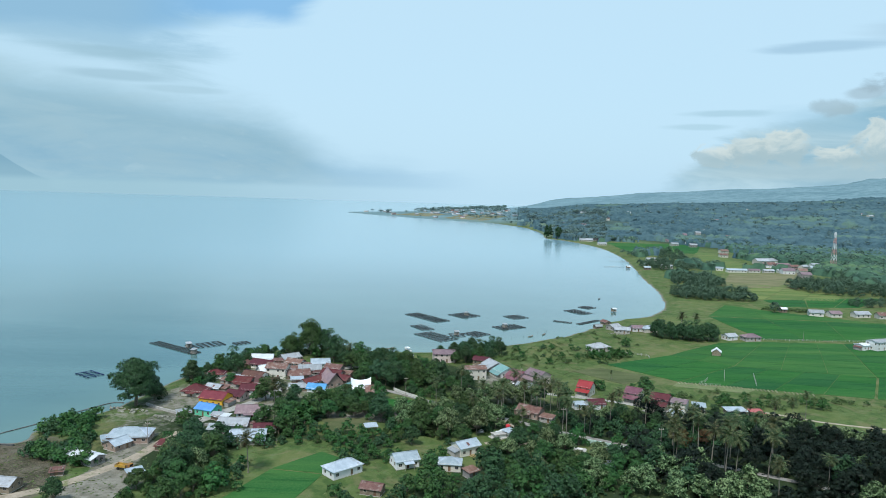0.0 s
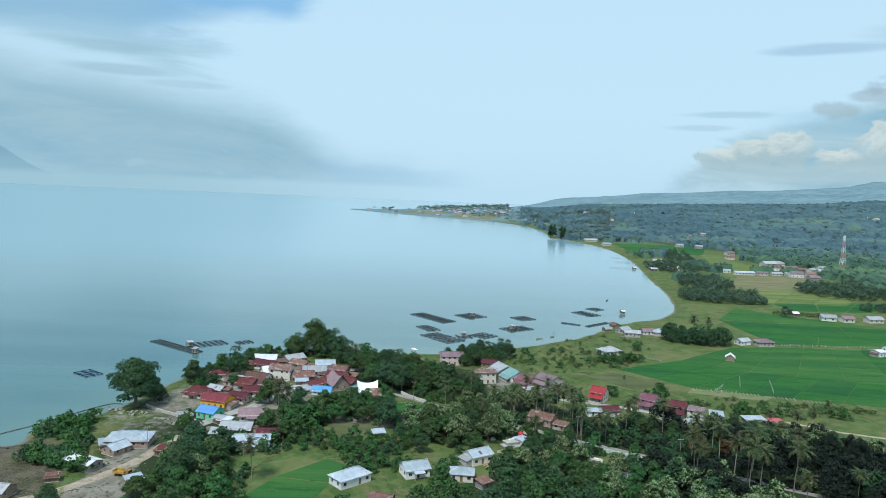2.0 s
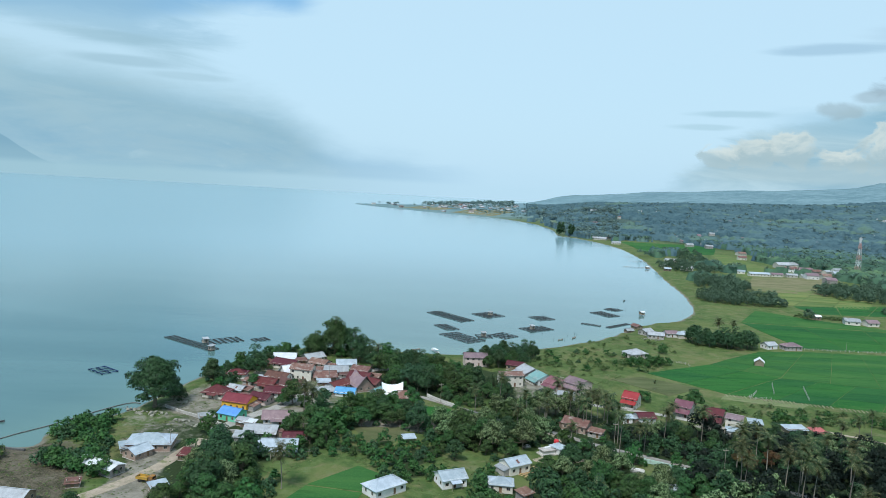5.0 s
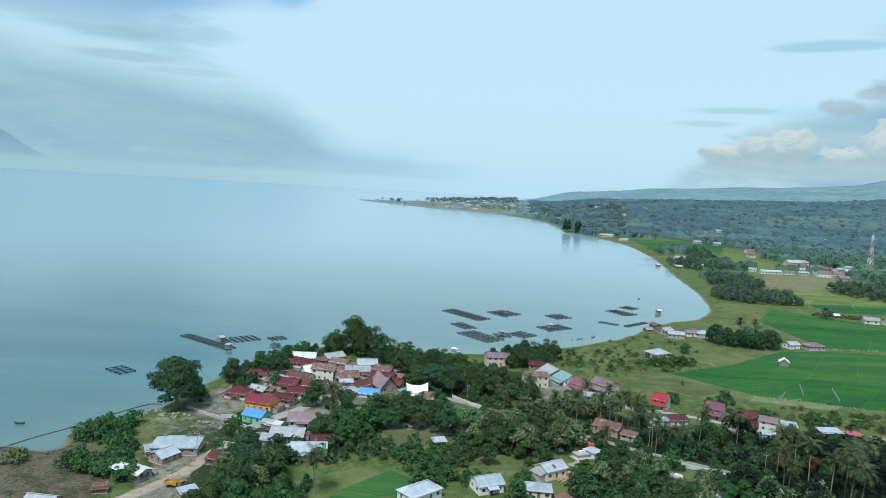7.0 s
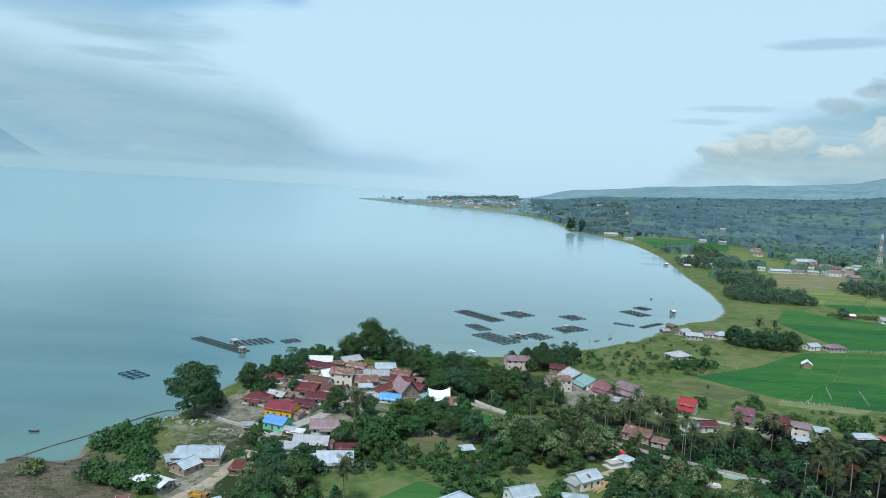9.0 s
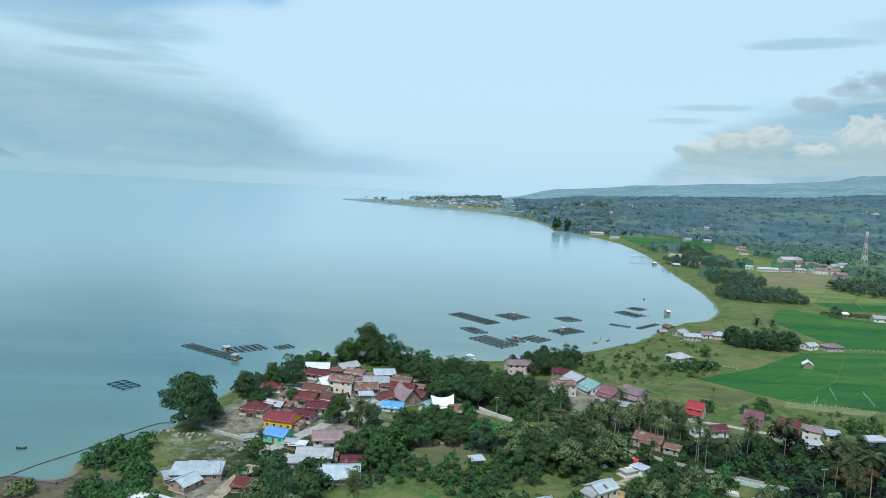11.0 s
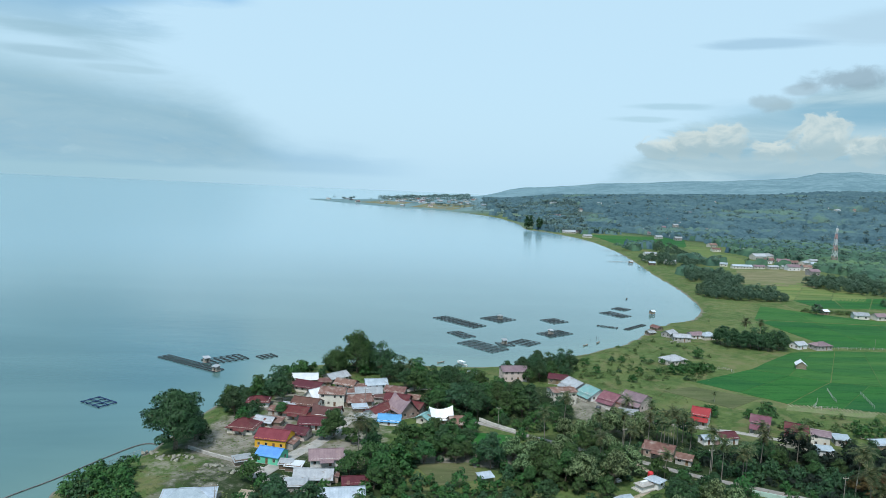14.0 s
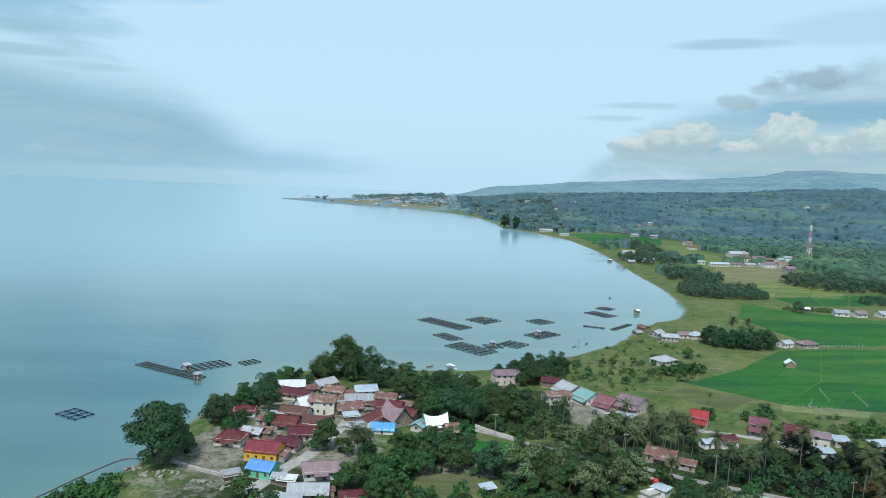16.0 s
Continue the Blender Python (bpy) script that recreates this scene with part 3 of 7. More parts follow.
def sheet(name, xs, ys, z_of, mat, over=None):
    gx, gy = np.meshgrid(xs, ys)
    gz = z_of(gx, gy)
    w = len(xs)
    at = np.arange(gx.size).reshape(gx.shape)
    quads = np.stack([at[:-1, :-1], at[:-1, 1:], at[1:, 1:], at[1:, :-1]], -1).reshape(-1, 4)
    if over is not None:
        quads = quads[(gz.ravel()[quads] > over(gx, gy).ravel()[quads]).any(1)]
    me = bpy.data.meshes.new(name)
    me.vertices.add(gx.size)
    me.vertices.foreach_set("co", np.stack([gx, gy, gz], -1).astype(np.float32).ravel())
    me.loops.add(quads.size)
    me.loops.foreach_set("vertex_index", quads.astype(np.int32).ravel())
    me.polygons.add(len(quads))
    me.polygons.foreach_set("loop_start", np.arange(0, quads.size, 4, dtype=np.int32))
    me.polygons.foreach_set("loop_total", np.full(len(quads), 4, dtype=np.int32))
    me.materials.append(mat)
    me.update(calc_edges=True)
    me.polygons.foreach_set("use_smooth", np.ones(len(quads), bool))
    return new(name, me), gx, gy


def store(ob, name, values):
    ob.data.attributes.new(name, "FLOAT", "POINT").data.foreach_set("value", np.asarray(values, np.float32).ravel())


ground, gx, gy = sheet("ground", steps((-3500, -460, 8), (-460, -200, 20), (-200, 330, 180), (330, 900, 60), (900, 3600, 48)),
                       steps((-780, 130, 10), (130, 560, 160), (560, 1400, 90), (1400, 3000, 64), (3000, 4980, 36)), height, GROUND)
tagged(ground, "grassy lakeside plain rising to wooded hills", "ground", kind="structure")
shore_d = inland(gx, gy)
store(ground, "strand", 1 - ease(shore_d, 0.2, 2.2))
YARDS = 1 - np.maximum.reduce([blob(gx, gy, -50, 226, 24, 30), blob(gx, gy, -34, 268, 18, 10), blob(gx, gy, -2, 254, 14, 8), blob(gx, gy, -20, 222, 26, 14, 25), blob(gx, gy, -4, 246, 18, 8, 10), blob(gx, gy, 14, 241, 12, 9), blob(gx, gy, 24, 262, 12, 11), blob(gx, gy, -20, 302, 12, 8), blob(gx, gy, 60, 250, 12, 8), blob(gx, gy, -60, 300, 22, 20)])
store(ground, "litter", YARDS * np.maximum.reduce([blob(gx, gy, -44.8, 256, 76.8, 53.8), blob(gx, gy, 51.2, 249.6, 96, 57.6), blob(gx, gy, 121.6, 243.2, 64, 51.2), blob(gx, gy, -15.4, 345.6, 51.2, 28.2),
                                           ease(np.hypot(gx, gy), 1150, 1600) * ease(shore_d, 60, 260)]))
store(ground, "earth", np.maximum.reduce([blob(gx, gy, -81.9, 320, 27, 46, 15) * 0.60, blob(gx, gy, -107, 226, 7, 34, 4) * 0.9, blob(gx, gy, -105, 205, 10, 16), blob(gx, gy, -113, 284, 20, 5, -30) * 0.62, blob(gx, gy, -117, 252, 9, 7) * 0.6, blob(gx, gy, -101, 211, 9, 13) * 0.85, blob(gx, gy, 97, 299, 9, 4, -25) * 0.8, blob(gx, gy, -116, 268, 22, 12, -30) * 0.43, blob(gx, gy, -112, 302, 14, 26, -8) * 0.62,
                                          blob(gx, gy, 35.8, 335.4, 17.9, 28.2) * 0.7, blob(gx, gy, -28.2, 284.2, 20.5, 7.7) * 0.8]))
# weight of the painted haze, rising with distance over slopes and headland
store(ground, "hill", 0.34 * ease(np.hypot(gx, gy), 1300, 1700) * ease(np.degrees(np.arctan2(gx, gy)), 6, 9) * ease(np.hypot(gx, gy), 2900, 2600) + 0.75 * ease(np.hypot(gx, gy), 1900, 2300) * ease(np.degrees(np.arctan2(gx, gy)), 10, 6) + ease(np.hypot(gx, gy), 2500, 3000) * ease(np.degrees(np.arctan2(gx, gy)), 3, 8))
store(ground, "harvested", blob(gx, gy, -151, 215, 30.7, 38.4, 20))

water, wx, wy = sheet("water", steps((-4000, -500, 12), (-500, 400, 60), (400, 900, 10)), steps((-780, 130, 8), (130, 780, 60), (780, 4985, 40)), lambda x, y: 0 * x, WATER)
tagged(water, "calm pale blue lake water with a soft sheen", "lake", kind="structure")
# grows with distance: rougher water, and haze painted into its colour
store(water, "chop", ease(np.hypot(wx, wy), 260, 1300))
store(water, "shoal", ease(inland(wx, wy), -40, 2) * 0.7)


def field(name, corners, mat, label, lift=0.10, cells=14, plots=(1, 1), bund=0.16):
    """Planted plots side by side between bunds: thin sheets that follow the ground."""
    c = np.array(corners, float)
    span_of = lambda u, v: ((1 - u) * (1 - v))[..., None] * c[0] + (u * (1 - v))[..., None] * c[1] + (u * v)[..., None] * c[2] + ((1 - u) * v)[..., None] * c[3]
    across, deep = plots
    for i in range(across):
        for j in range(deep):
            gap = 0.5 * bund / max(1.0, np.hypot(*(c[1] - c[0]))), 0.5 * bund / max(1.0, np.hypot(*(c[3] - c[0])))
            s = np.r_[0, np.linspace(0.004, 0.996, cells - 2), 1]
            u, v = np.meshgrid((i + s) / across + gap[0] * (1 - 2 * s), (j + s) / deep + gap[1] * (1 - 2 * s))
            p = span_of(u, v)
            z = height(p[..., 0], p[..., 1]) + lift
            edge = np.zeros((cells, cells), bool)
            edge[0], edge[-1], edge[:, 0], edge[:, -1] = True, True, True, True
            z = np.where(edge, z - lift - 0.3, z)
            at = np.arange(cells * cells).reshape(cells, cells)
            quads = np.stack([at[:-1, :-1], at[:-1, 1:], at[1:, 1:], at[1:, :-1]], -1).reshape(-1, 4)
            ob = new(name, mesh_of(name, np.dstack([p, z[..., None]]).reshape(-1, 3), quads, mat))
            tagged(ob, label, "field", "fields by the lake", "structure")


YOUNG = "bright green young rice field on the plain"
PALER = "pale green rice field between thin bunds"
field("rice_field", [(93, 384), (122, 351.4), (166, 389), (136, 411)], PADDY, YOUNG, plots=(2, 2))
field("rice_field", [(122.2, 351.2), (210, 331.4), (236, 372), (166.2, 388.8)], PADDY, YOUNG, plots=(4, 3))
field("rice_field", [(211, 331), (330, 312), (345, 352), (237, 372)], PADDY, YOUNG, plots=(4, 3))
field("rice_field", [(136.3, 411.3), (166.2, 389.2), (213, 457.6), (182, 452)], PADDY_LIGHT, PALER, plots=(2, 4))
field("rice_field", [(166.4, 389.1), (236.2, 372.3), (268, 461), (213.2, 457.6)], PADDY_LIGHT, PALER, plots=(3, 5))
field("rice_field", [(236.4, 372.2), (345, 352.3), (372, 468), (268.2, 461)], PADDY, YOUNG, plots=(4, 5))
field("rice_field", [(345.8, 352), (470, 335), (500, 480), (372.8, 468)], PADDY_LIGHT, PALER, plots=(4, 5))
field("rice_field", [(217, 467), (306, 471), (346, 540), (212, 552)], PADDY, YOUNG, plots=(3, 4))
field("rice_field", [(307, 471), (500, 487), (520, 566), (347, 541)], PADDY_LIGHT, PALER, plots=(4, 4))
field("rice_field", [(213, 554), (345, 542), (300, 572), (250, 614)], PADDY_LIGHT, PALER, plots=(3, 2))
field("rice_field", [(307, 486), (500, 492), (520, 566), (347, 541)], PADDY, YOUNG)
field("rice_field", [(270, 655), (372, 655), (470, 796), (345, 764)], PADDY_RIPE, "yellow-green rice field crossed by paths", plots=(3, 4), bund=1.4)
field("rice_field", [(300, 612), (372, 620), (440, 690), (300, 652)], PADDY, YOUNG, plots=(3, 2), bund=0.8)
field("rice_field", [(320, 1375), (512, 1390), (425, 1172), (306, 1135)], PADDY, "green rice strip along the bay", plots=(3, 3), bund=1.4)
field("rice_field", [(425, 1185), (452, 1198), (430, 950), (345, 870)], PADDY_RIPE, "ripening yellow rice field")
field("stubble_field", [(-10, 2310), (120, 2205), (215, 2330), (60, 2425)], STUBBLE, "pale harvested fields on the headland", plots=(3, 2), bund=3.0)
field("stubble_field", [(-190, 2525), (-55, 2390), (20, 2460), (-110, 2600)], STUBBLE, "pale harvested fields on the headland", plots=(2, 2), bund=3.0)
field("stubble_field", [(300, 751), (378, 737), (476, 907), (362, 880)], STUBBLE, "harvested pale brown rice field")
field("rice_field", [(-66, 199), (-43, 203), (-37, 223), (-55, 226)], PADDY_LIGHT, "small bright green rice plot among the trees")
field("rice_field", [(-55, 226.6), (-37, 223.6), (-28, 233.5), (-41, 243)], PADDY_LIGHT, "small bright green rice plot among the trees")
field("fallow_plot", [(70, 367), (92, 343), (113, 359), (88, 376)], FALLOW, "pale dry fallow plot beside the rice")
field("vegetable_plot", [(116, 343), (150, 334), (158, 342), (121, 350.4)], PLOT, "vegetable beds with pale earth rows")
field("fallow_plot", [(-48, 279), (-41, 263), (-27, 267.5), (-28.5, 281)], FALLOW, "bare brown garden plot among trees", 0.06)
field("meadow", [(-26, 310), (-27, 297), (-12, 296), (-10, 306)], PADDY, "bright grass clearing between the trees", 0.06)


def ribbon(name, points, width, mat, label, lift=0.06, category="road"):
    """A paved strip laid along a line of the plan."""
    line = bent(points, 8)
    verts, faces = [], []
    for n, p in enumerate(line):
        d = line[min(n + 1, len(line) - 1)] - line[max(n - 1, 0)]
        side = np.array([-d[1], d[0]]) / max(np.hypot(*d), 1e-6) * width / 2
        for s, dz in ((-1.06, -0.35), (-1, 0), (1, 0), (1.06, -0.35)):
            q = p + s * side
            verts.append((q[0], q[1], float(height(*p)) + lift + dz))
        if n:
            for k in range(3):
                faces.append((4 * n - 4 + k, 4 * n - 3 + k, 4 * n + 1 + k, 4 * n + k))
    ob = new(name, mesh_of(name, verts, faces, mat))
    return tagged(ob, label, category, kind="structure")


ribbon("road", [(224, 150), (166, 200), (112, 233.5), (90, 246), (70, 258.5), (46, 272), (30, 284.5), (18, 290), (0, 302), (-21, 319), (-36, 326)], 2.8, ROADTOP, "narrow worn concrete road between the trees", 0.12)
ribbon("road", [(-97, 266), (-88, 284), (-80.5, 296), (-73, 316), (-61.5, 347), (-45, 361), (-26, 363)], 4.6, ROADTOP, "pale concrete village street", 0.12)
ribbon("road", [(28, 376), (31, 358), (35.5, 343), (41, 330), (52, 323), (77, 315), (104, 300)], 3.0, ROADTOP, "pale concrete lane past the row houses", 0.12)
ribbon("road", [(-146, 188), (-128, 199), (-117, 208), (-110, 219), (-103, 233), (-100, 246), (-97, 258)], 4.2, EARTH, "unpaved earth track", 0.08)
ribbon("path", [(128, 311), (140, 306), (147, 302.5), (154, 298.5), (164, 292.7), (183, 287.3), (205, 281)], 1.8, EARTH, "pale trodden track behind the palms", 0.07, "path")
ribbon("path", [(56, 238), (58, 243), (61, 249), (65, 256)], 1.3, ROADTOP, "pale cement path through a garden", 0.07, "path")
ribbon("path", [(18, 256), (27, 254), (34, 257), (40, 262)], 1.4, EARTH, "narrow trodden path", 0.07, "path")
ribbon("path", [(27, 285), (30, 276), (27, 264), (18, 256)], 1.6, EARTH, "narrow trodden path", 0.07, "path")

# ---------------------------------------------------------------- houses


def pierced(bm, length, low, high, holes, along, off, thick=0.16):
    """A wall slab with openings. along: 'x' or 'y'; off: where its inner middle stands; holes: (u0, u1, v0, v1)."""
    us = sorted({-length / 2, length / 2, *(h[0] for h in holes), *(h[1] for h in holes)})
    vs = sorted({low, high, *(h[2] for h in holes), *(h[3] for h in holes)})
    for u0, u1 in zip(us, us[1:]):
        for v0, v1 in zip(vs, vs[1:]):
            mu, mv = (u0 + u1) / 2, (v0 + v1) / 2
            if any(h[0] < mu < h[1] and h[2] < mv < h[3] for h in holes):
                continue
            if along == "x":
                box(bm, u0, u1, off - thick / 2, off + thick / 2, v0, v1)
            else:
                box(bm, off - thick / 2, off + thick / 2, u0, u1, v0, v1)


def window_at(house, x, y, turn, width, z0, z1):
    """A framed pane standing in an opening; x, y: the wall's middle there."""
    w = new("window")
    w.parent = house
    w.matrix_local = pose(x, y, 0, 0, 0, turn)
    h = width / 2
    part("frame", boxes((-h, h, -0.05, 0.11, z1 - 0.09, z1), (-h, h, -0.05, 0.13, z0, z0 + 0.09), (-h, -h + 0.09, -0.05, 0.11, z0 + 0.09, z1 - 0.09),
                        (h - 0.09, h, -0.05, 0.11, z0 + 0.09, z1 - 0.09), (-0.03, 0.03, -0.03, 0.08, z0 + 0.09, z1 - 0.09)), FRAME, w)
    part("pane", boxes((-h + 0.09, h - 0.09, 0.0, 0.02, z0 + 0.09, z1 - 0.09)), PANE, w)
    return w


def ribbed_slope(a, b, c, d, thick=0.07, pitch=0.85, rise=0.045):
    """A roof slope with corners a, b (eave) and c, d (ridge), as one sheet with standing ribs."""
    a, b, c, d = map(Vector, (a, b, c, d))
    n = (b - a).cross(d - a).normalized()
    if n.z < 0:
        n = -n
    count = max(2, round((b - a).length / pitch))
    bm = bmesh.new()
    low, high = [], []
    for k in range(count):
        for s, up in ((0.0, rise), (0.10, 0.0), (0.90, 0.0)):
            f = (k + s) / count
            low.append(a.lerp(b, f) + n * up)
            high.append(d.lerp(c, f) + n * up)
    low.append(b + n * rise)
    high.append(c + n * rise)
    rows = []
    for line in (low, high):
        rows.append(([bm.verts.new(p) for p in line], [bm.verts.new(p - n * thick) for p in line]))
    for k in range(len(low) - 1):
        bm.faces.new((rows[0][0][k], rows[0][0][k + 1], rows[1][0][k + 1], rows[1][0][k]))
        bm.faces.new((rows[0][1][k], rows[1][1][k], rows[1][1][k + 1], rows[0][1][k + 1]))
        bm.faces.new((rows[0][1][k], rows[0][1][k + 1], rows[0][0][k + 1], rows[0][0][k]))
        bm.faces.new((rows[1][0][k], rows[1][0][k + 1], rows[1][1][k + 1], rows[1][1][k]))
    for k in (0, len(low) - 1):
        bm.faces.new((rows[0][0][k], rows[1][0][k], rows[1][1][k], rows[0][1][k]))
    return bm


def openings(length, wall, rnd, door, storeys):
    """Windows and, on a front, a door along one wall."""
    out = []
    for s in range(storeys):
        z = s * (wall / storeys)
        n = max(1, int(length / 2.4))
        for k in range(n):
            u = (k + 0.5) / n * length - length / 2
            if door and s == 0 and k == n // 2:
                out.append(("door", u - 0.45, u + 0.45, 0.0, 2.05))
            elif rnd.random() < 0.85:
                w = rnd.choice((0.45, 0.5, 0.6))
                out.append(("window", u - w, u + w, z + 0.95, z + 2.05))
    return out


def house(x, y, turn, length, width, roof, wall, label, style="gable", eave=2.9, rise=None, storeys=1, porch=True, group="village houses", name="house", over=0.55, seed=0, tier=0.0):
    """A dwelling with pierced walls, framed windows, door and ribbed sheet roof. turn: degrees of its ridge."""
    rnd = random.Random(seed or int(abs(x * 13 + y * 7)))
    z = float(height(x, y))
    ob = thing(name, pose(x, y, z, 0, 0, turn), label, "house" if name == "house" else name.replace("_", " "), group)
    rise = rise if rise is not None else 0.24 * width
    L, D, E, R = length / 2, width / 2, eave, eave + rise
    rm, wm = ROOF[roof], WALL[wall]
    part("plinth", boxes((-L - 0.15, L + 0.15, -D - 0.15, D + 0.15, -0.6, 0.12)), CONCRETE, ob)
    body = bmesh.new()
    for along, off, length_, face in (("x", -D, length, True), ("x", D, length, False), ("y", -L, width - 0.16, False), ("y", L, width - 0.16, False)):
        holes = openings(length_, E, rnd, face, storeys)
        pierced(body, length_ if along == "y" else length_ + 0.16, 0.12, E, [h[1:] for h in holes], along, off)
        for kind, u0, u1, v0, v1 in holes:
            px, py, t = ((u0 + u1) / 2, off, 0 if off < 0 else 180) if along == "x" else (off, (u0 + u1) / 2, -90 if off < 0 else 90)
            if kind == "window":
                window_at(ob, px, py, t, u1 - u0, v0, v1)
            else:
                part("door", boxes((u0, u1, off + 0.0, off + 0.05, 0.12, v1)), DOOR, ob)
    if style in ("gable", "minang"):
        for s in (-L, L):
            v = [body.verts.new((s + e, yy, zz)) for e in (-0.08, 0.08) for yy, zz in ((-D, E), (D, E), (0, R - 0.05))]
            for f in ((0, 1, 2), (5, 4, 3), (0, 3, 4, 1), (1, 4, 5, 2), (2, 5, 3, 0)):
                body.faces.new([v[i] for i in f])
    part("wall", body, wm, ob)
    top = new("roof")
    top.parent = ob
    o, drop = over, over * rise / D
    if style == "gable":
        part("slope", ribbed_slope((-L - o, -D - o, E - drop), (L + o, -D - o, E - drop), (L + o, 0, R), (-L - o, 0, R)), rm, top)
        part("slope", ribbed_slope((L + o, D + o, E - drop), (-L - o, D + o, E - drop), (-L - o, 0, R), (L + o, 0, R)), rm, top)
        cap = bmesh.new()
        beam(cap, (-L - o - 0.05, 0, R + 0.05), (L + o + 0.05, 0, R + 0.05), 0.36, 0.10)
        part("ridge_cap", cap, rm, top)
    elif style == "hip":
        q = max(0.2, L - D)
        part("slope", ribbed_slope((-L - o, -D - o, E - drop), (L + o, -D - o, E - drop), (q, 0, R), (-q, 0, R)), rm, top)
        part("slope", ribbed_slope((L + o, D + o, E - drop), (-L - o, D + o, E - drop), (-q, 0, R), (q, 0, R)), rm, top)
        part("slope", ribbed_slope((L + o, -D - o, E - drop), (L + o, D + o, E - drop), (q, 0.05, R), (q, -0.05, R)), rm, top)
        part("slope", ribbed_slope((-L - o, D + o, E - drop), (-L - o, -D - o, E - drop), (-q, -0.05, R), (-q, 0.05, R)), rm, top)
        cap = bmesh.new()
        beam(cap, (-q, 0, R + 0.05), (q, 0, R + 0.05), 0.34, 0.10)
        part("ridge_cap", cap, rm, top)
    elif style == "shed":
        part("slope", ribbed_slope((-L - o, -D - o, E - drop), (L + o, -D - o, E - drop), (L + o, D + o, R), (-L - o, D + o, R)), rm, top)
        fill = bmesh.new()
        for s in (-L, L):
            v = [fill.verts.new((s + e, yy, zz)) for e in (-0.08, 0.08) for yy, zz in ((-D, E), (D, E), (D, R - 0.25))]
            for f in ((0, 1, 2), (5, 4, 3), (0, 3, 4, 1), (1, 4, 5, 2), (2, 5, 3, 0)):
                fill.faces.new([v[i] for i in f])
        box(fill, -L, L, D - 0.08, D + 0.08, E, R - 0.25)
        part("gable", fill, wm, ob)
    elif style == "minang":
        # saddle roof whose ridge sweeps up to both ends
        n = 9
        for side in (-1, 1):
            bm = bmesh.new()
            for thick in (0.0, -0.07):
                grid = []
                for k in range(n):
                    f = k / (n - 1) * 2 - 1
                    crest = R + 0.26 * rise * (abs(f) ** 2.2 * 1.8 - 0.4)
                    xs = f * (L + o) * 1.06
                    grid.append([bm.verts.new((xs * (1 - 0.10 * (1 - w)), side * (D + o) * (1 - w), (E - drop) * (1 - w) + crest * w - 0.5 * w * (1 - w) + thick)) for w in (0, 0.33, 0.66, 1.0)])
                for k in range(n - 1):
                    for j in range(3):
                        q = (grid[k][j], grid[k + 1][j], grid[k + 1][j + 1], grid[k][j + 1])
                        bm.faces.new(q if (side < 0) == (thick == 0.0) else q[::-1])
            part("slope", bm, rm, top)
    if style == "gable" and storeys == 1 and length > 5:
        # replaced sheets and a kitchen lean-to
        for _ in range(rnd.choice((0, 0, 1, 2))):
            side, u, w = rnd.choice((-1, 1)), rnd.uniform(-L + 0.8, L - 0.8), rnd.uniform(0.05, 0.45)
            lo, hi = w, w + rnd.uniform(0.3, 0.5)
            slant = lambda f: (side * (D + o) * (1 - f), (E - drop) * (1 - f) + R * f + 0.065)
            (y0, z0), (y1, z1) = slant(lo), slant(hi)
            a, b = (u - 0.45, u + 0.45) if side < 0 else (u + 0.45, u - 0.45)
            part("patch_sheet", ribbed_slope((a, y0, z0), (b, y0, z0), (b, y1, z1), (a, y1, z1), 0.02, 0.3, 0.02), ROOF[rnd.choice(("grey", "rust", "rust", roof))], top)
        if rnd.random() < 0.55 and group == "village houses" and name == "house":
            s, w, d = rnd.choice((-1, 1)), rnd.uniform(1.6, 2.6), rnd.uniform(0.5, 0.8) * D
            x0, x1 = (L + 0.1, L + w) if s > 0 else (-L - w, -L - 0.1)
            walls = bmesh.new()
            box(walls, x0, x1, -d, -d + 0.1, -0.3, 2.0)
            box(walls, x0, x1, d - 0.1, d, -0.3, 2.0)
            box(walls, *((x1 - 0.1, x1) if s > 0 else (x0, x0 + 0.1)), -d + 0.1, d - 0.1, -0.3, 1.9)
            part("lean_to_wall", walls, WALL[rnd.choice(("wood", "grey", "brick"))], ob)
            e, r = (x1 + 0.3, x0) if s > 0 else (x0 - 0.3, x1)
            part("lean_to_roof", ribbed_slope((e, -d - 0.3, 1.95), (e, d + 0.3, 1.95), (r, d + 0.3, 2.55), (r, -d - 0.3, 2.55)), ROOF[rnd.choice(("grey", "rust", "rust", "maroon"))], ob)
    if tier:
        # lower roof across the whole front, on posts
        part("front_roof", ribbed_slope((-L - 0.3, -D - tier, E * 0.52), (L + 0.3, -D - tier, E * 0.52), (L + 0.3, -D - 0.1, E * 0.52 + 0.42 * tier), (-L - 0.3, -D - 0.1, E * 0.52 + 0.42 * tier)), rm, ob)
        for k in range(4):
            u = (-1 + 2 * k / 3) * (L - 0.1)
            part("post", boxes((u - 0.09, u + 0.09, -D - tier + 0.25, -D - tier + 0.43, -0.4, E * 0.52)), FRAME, ob)
        part("balustrade", boxes((-L, L, -D - tier + 0.3, -D - tier + 0.38, 0.0, 0.75)), CONCRETE, ob)
    if porch and style != "shed" and length > 5:
        w = length * 0.45
        part("porch_roof", ribbed_slope((-w / 2, -D - 2.0, E - 0.75), (w / 2, -D - 2.0, E - 0.75), (w / 2, -D - 0.1, E - 0.22), (-w / 2, -D - 0.1, E - 0.22)), rm, ob)
        for s in (-1, 1):
            part("post", boxes((s * (w / 2 - 0.15) - 0.07, s * (w / 2 - 0.15) + 0.07, -D - 1.85, -D - 1.71, -0.4, E - 0.72)), FRAME, ob)
    return ob


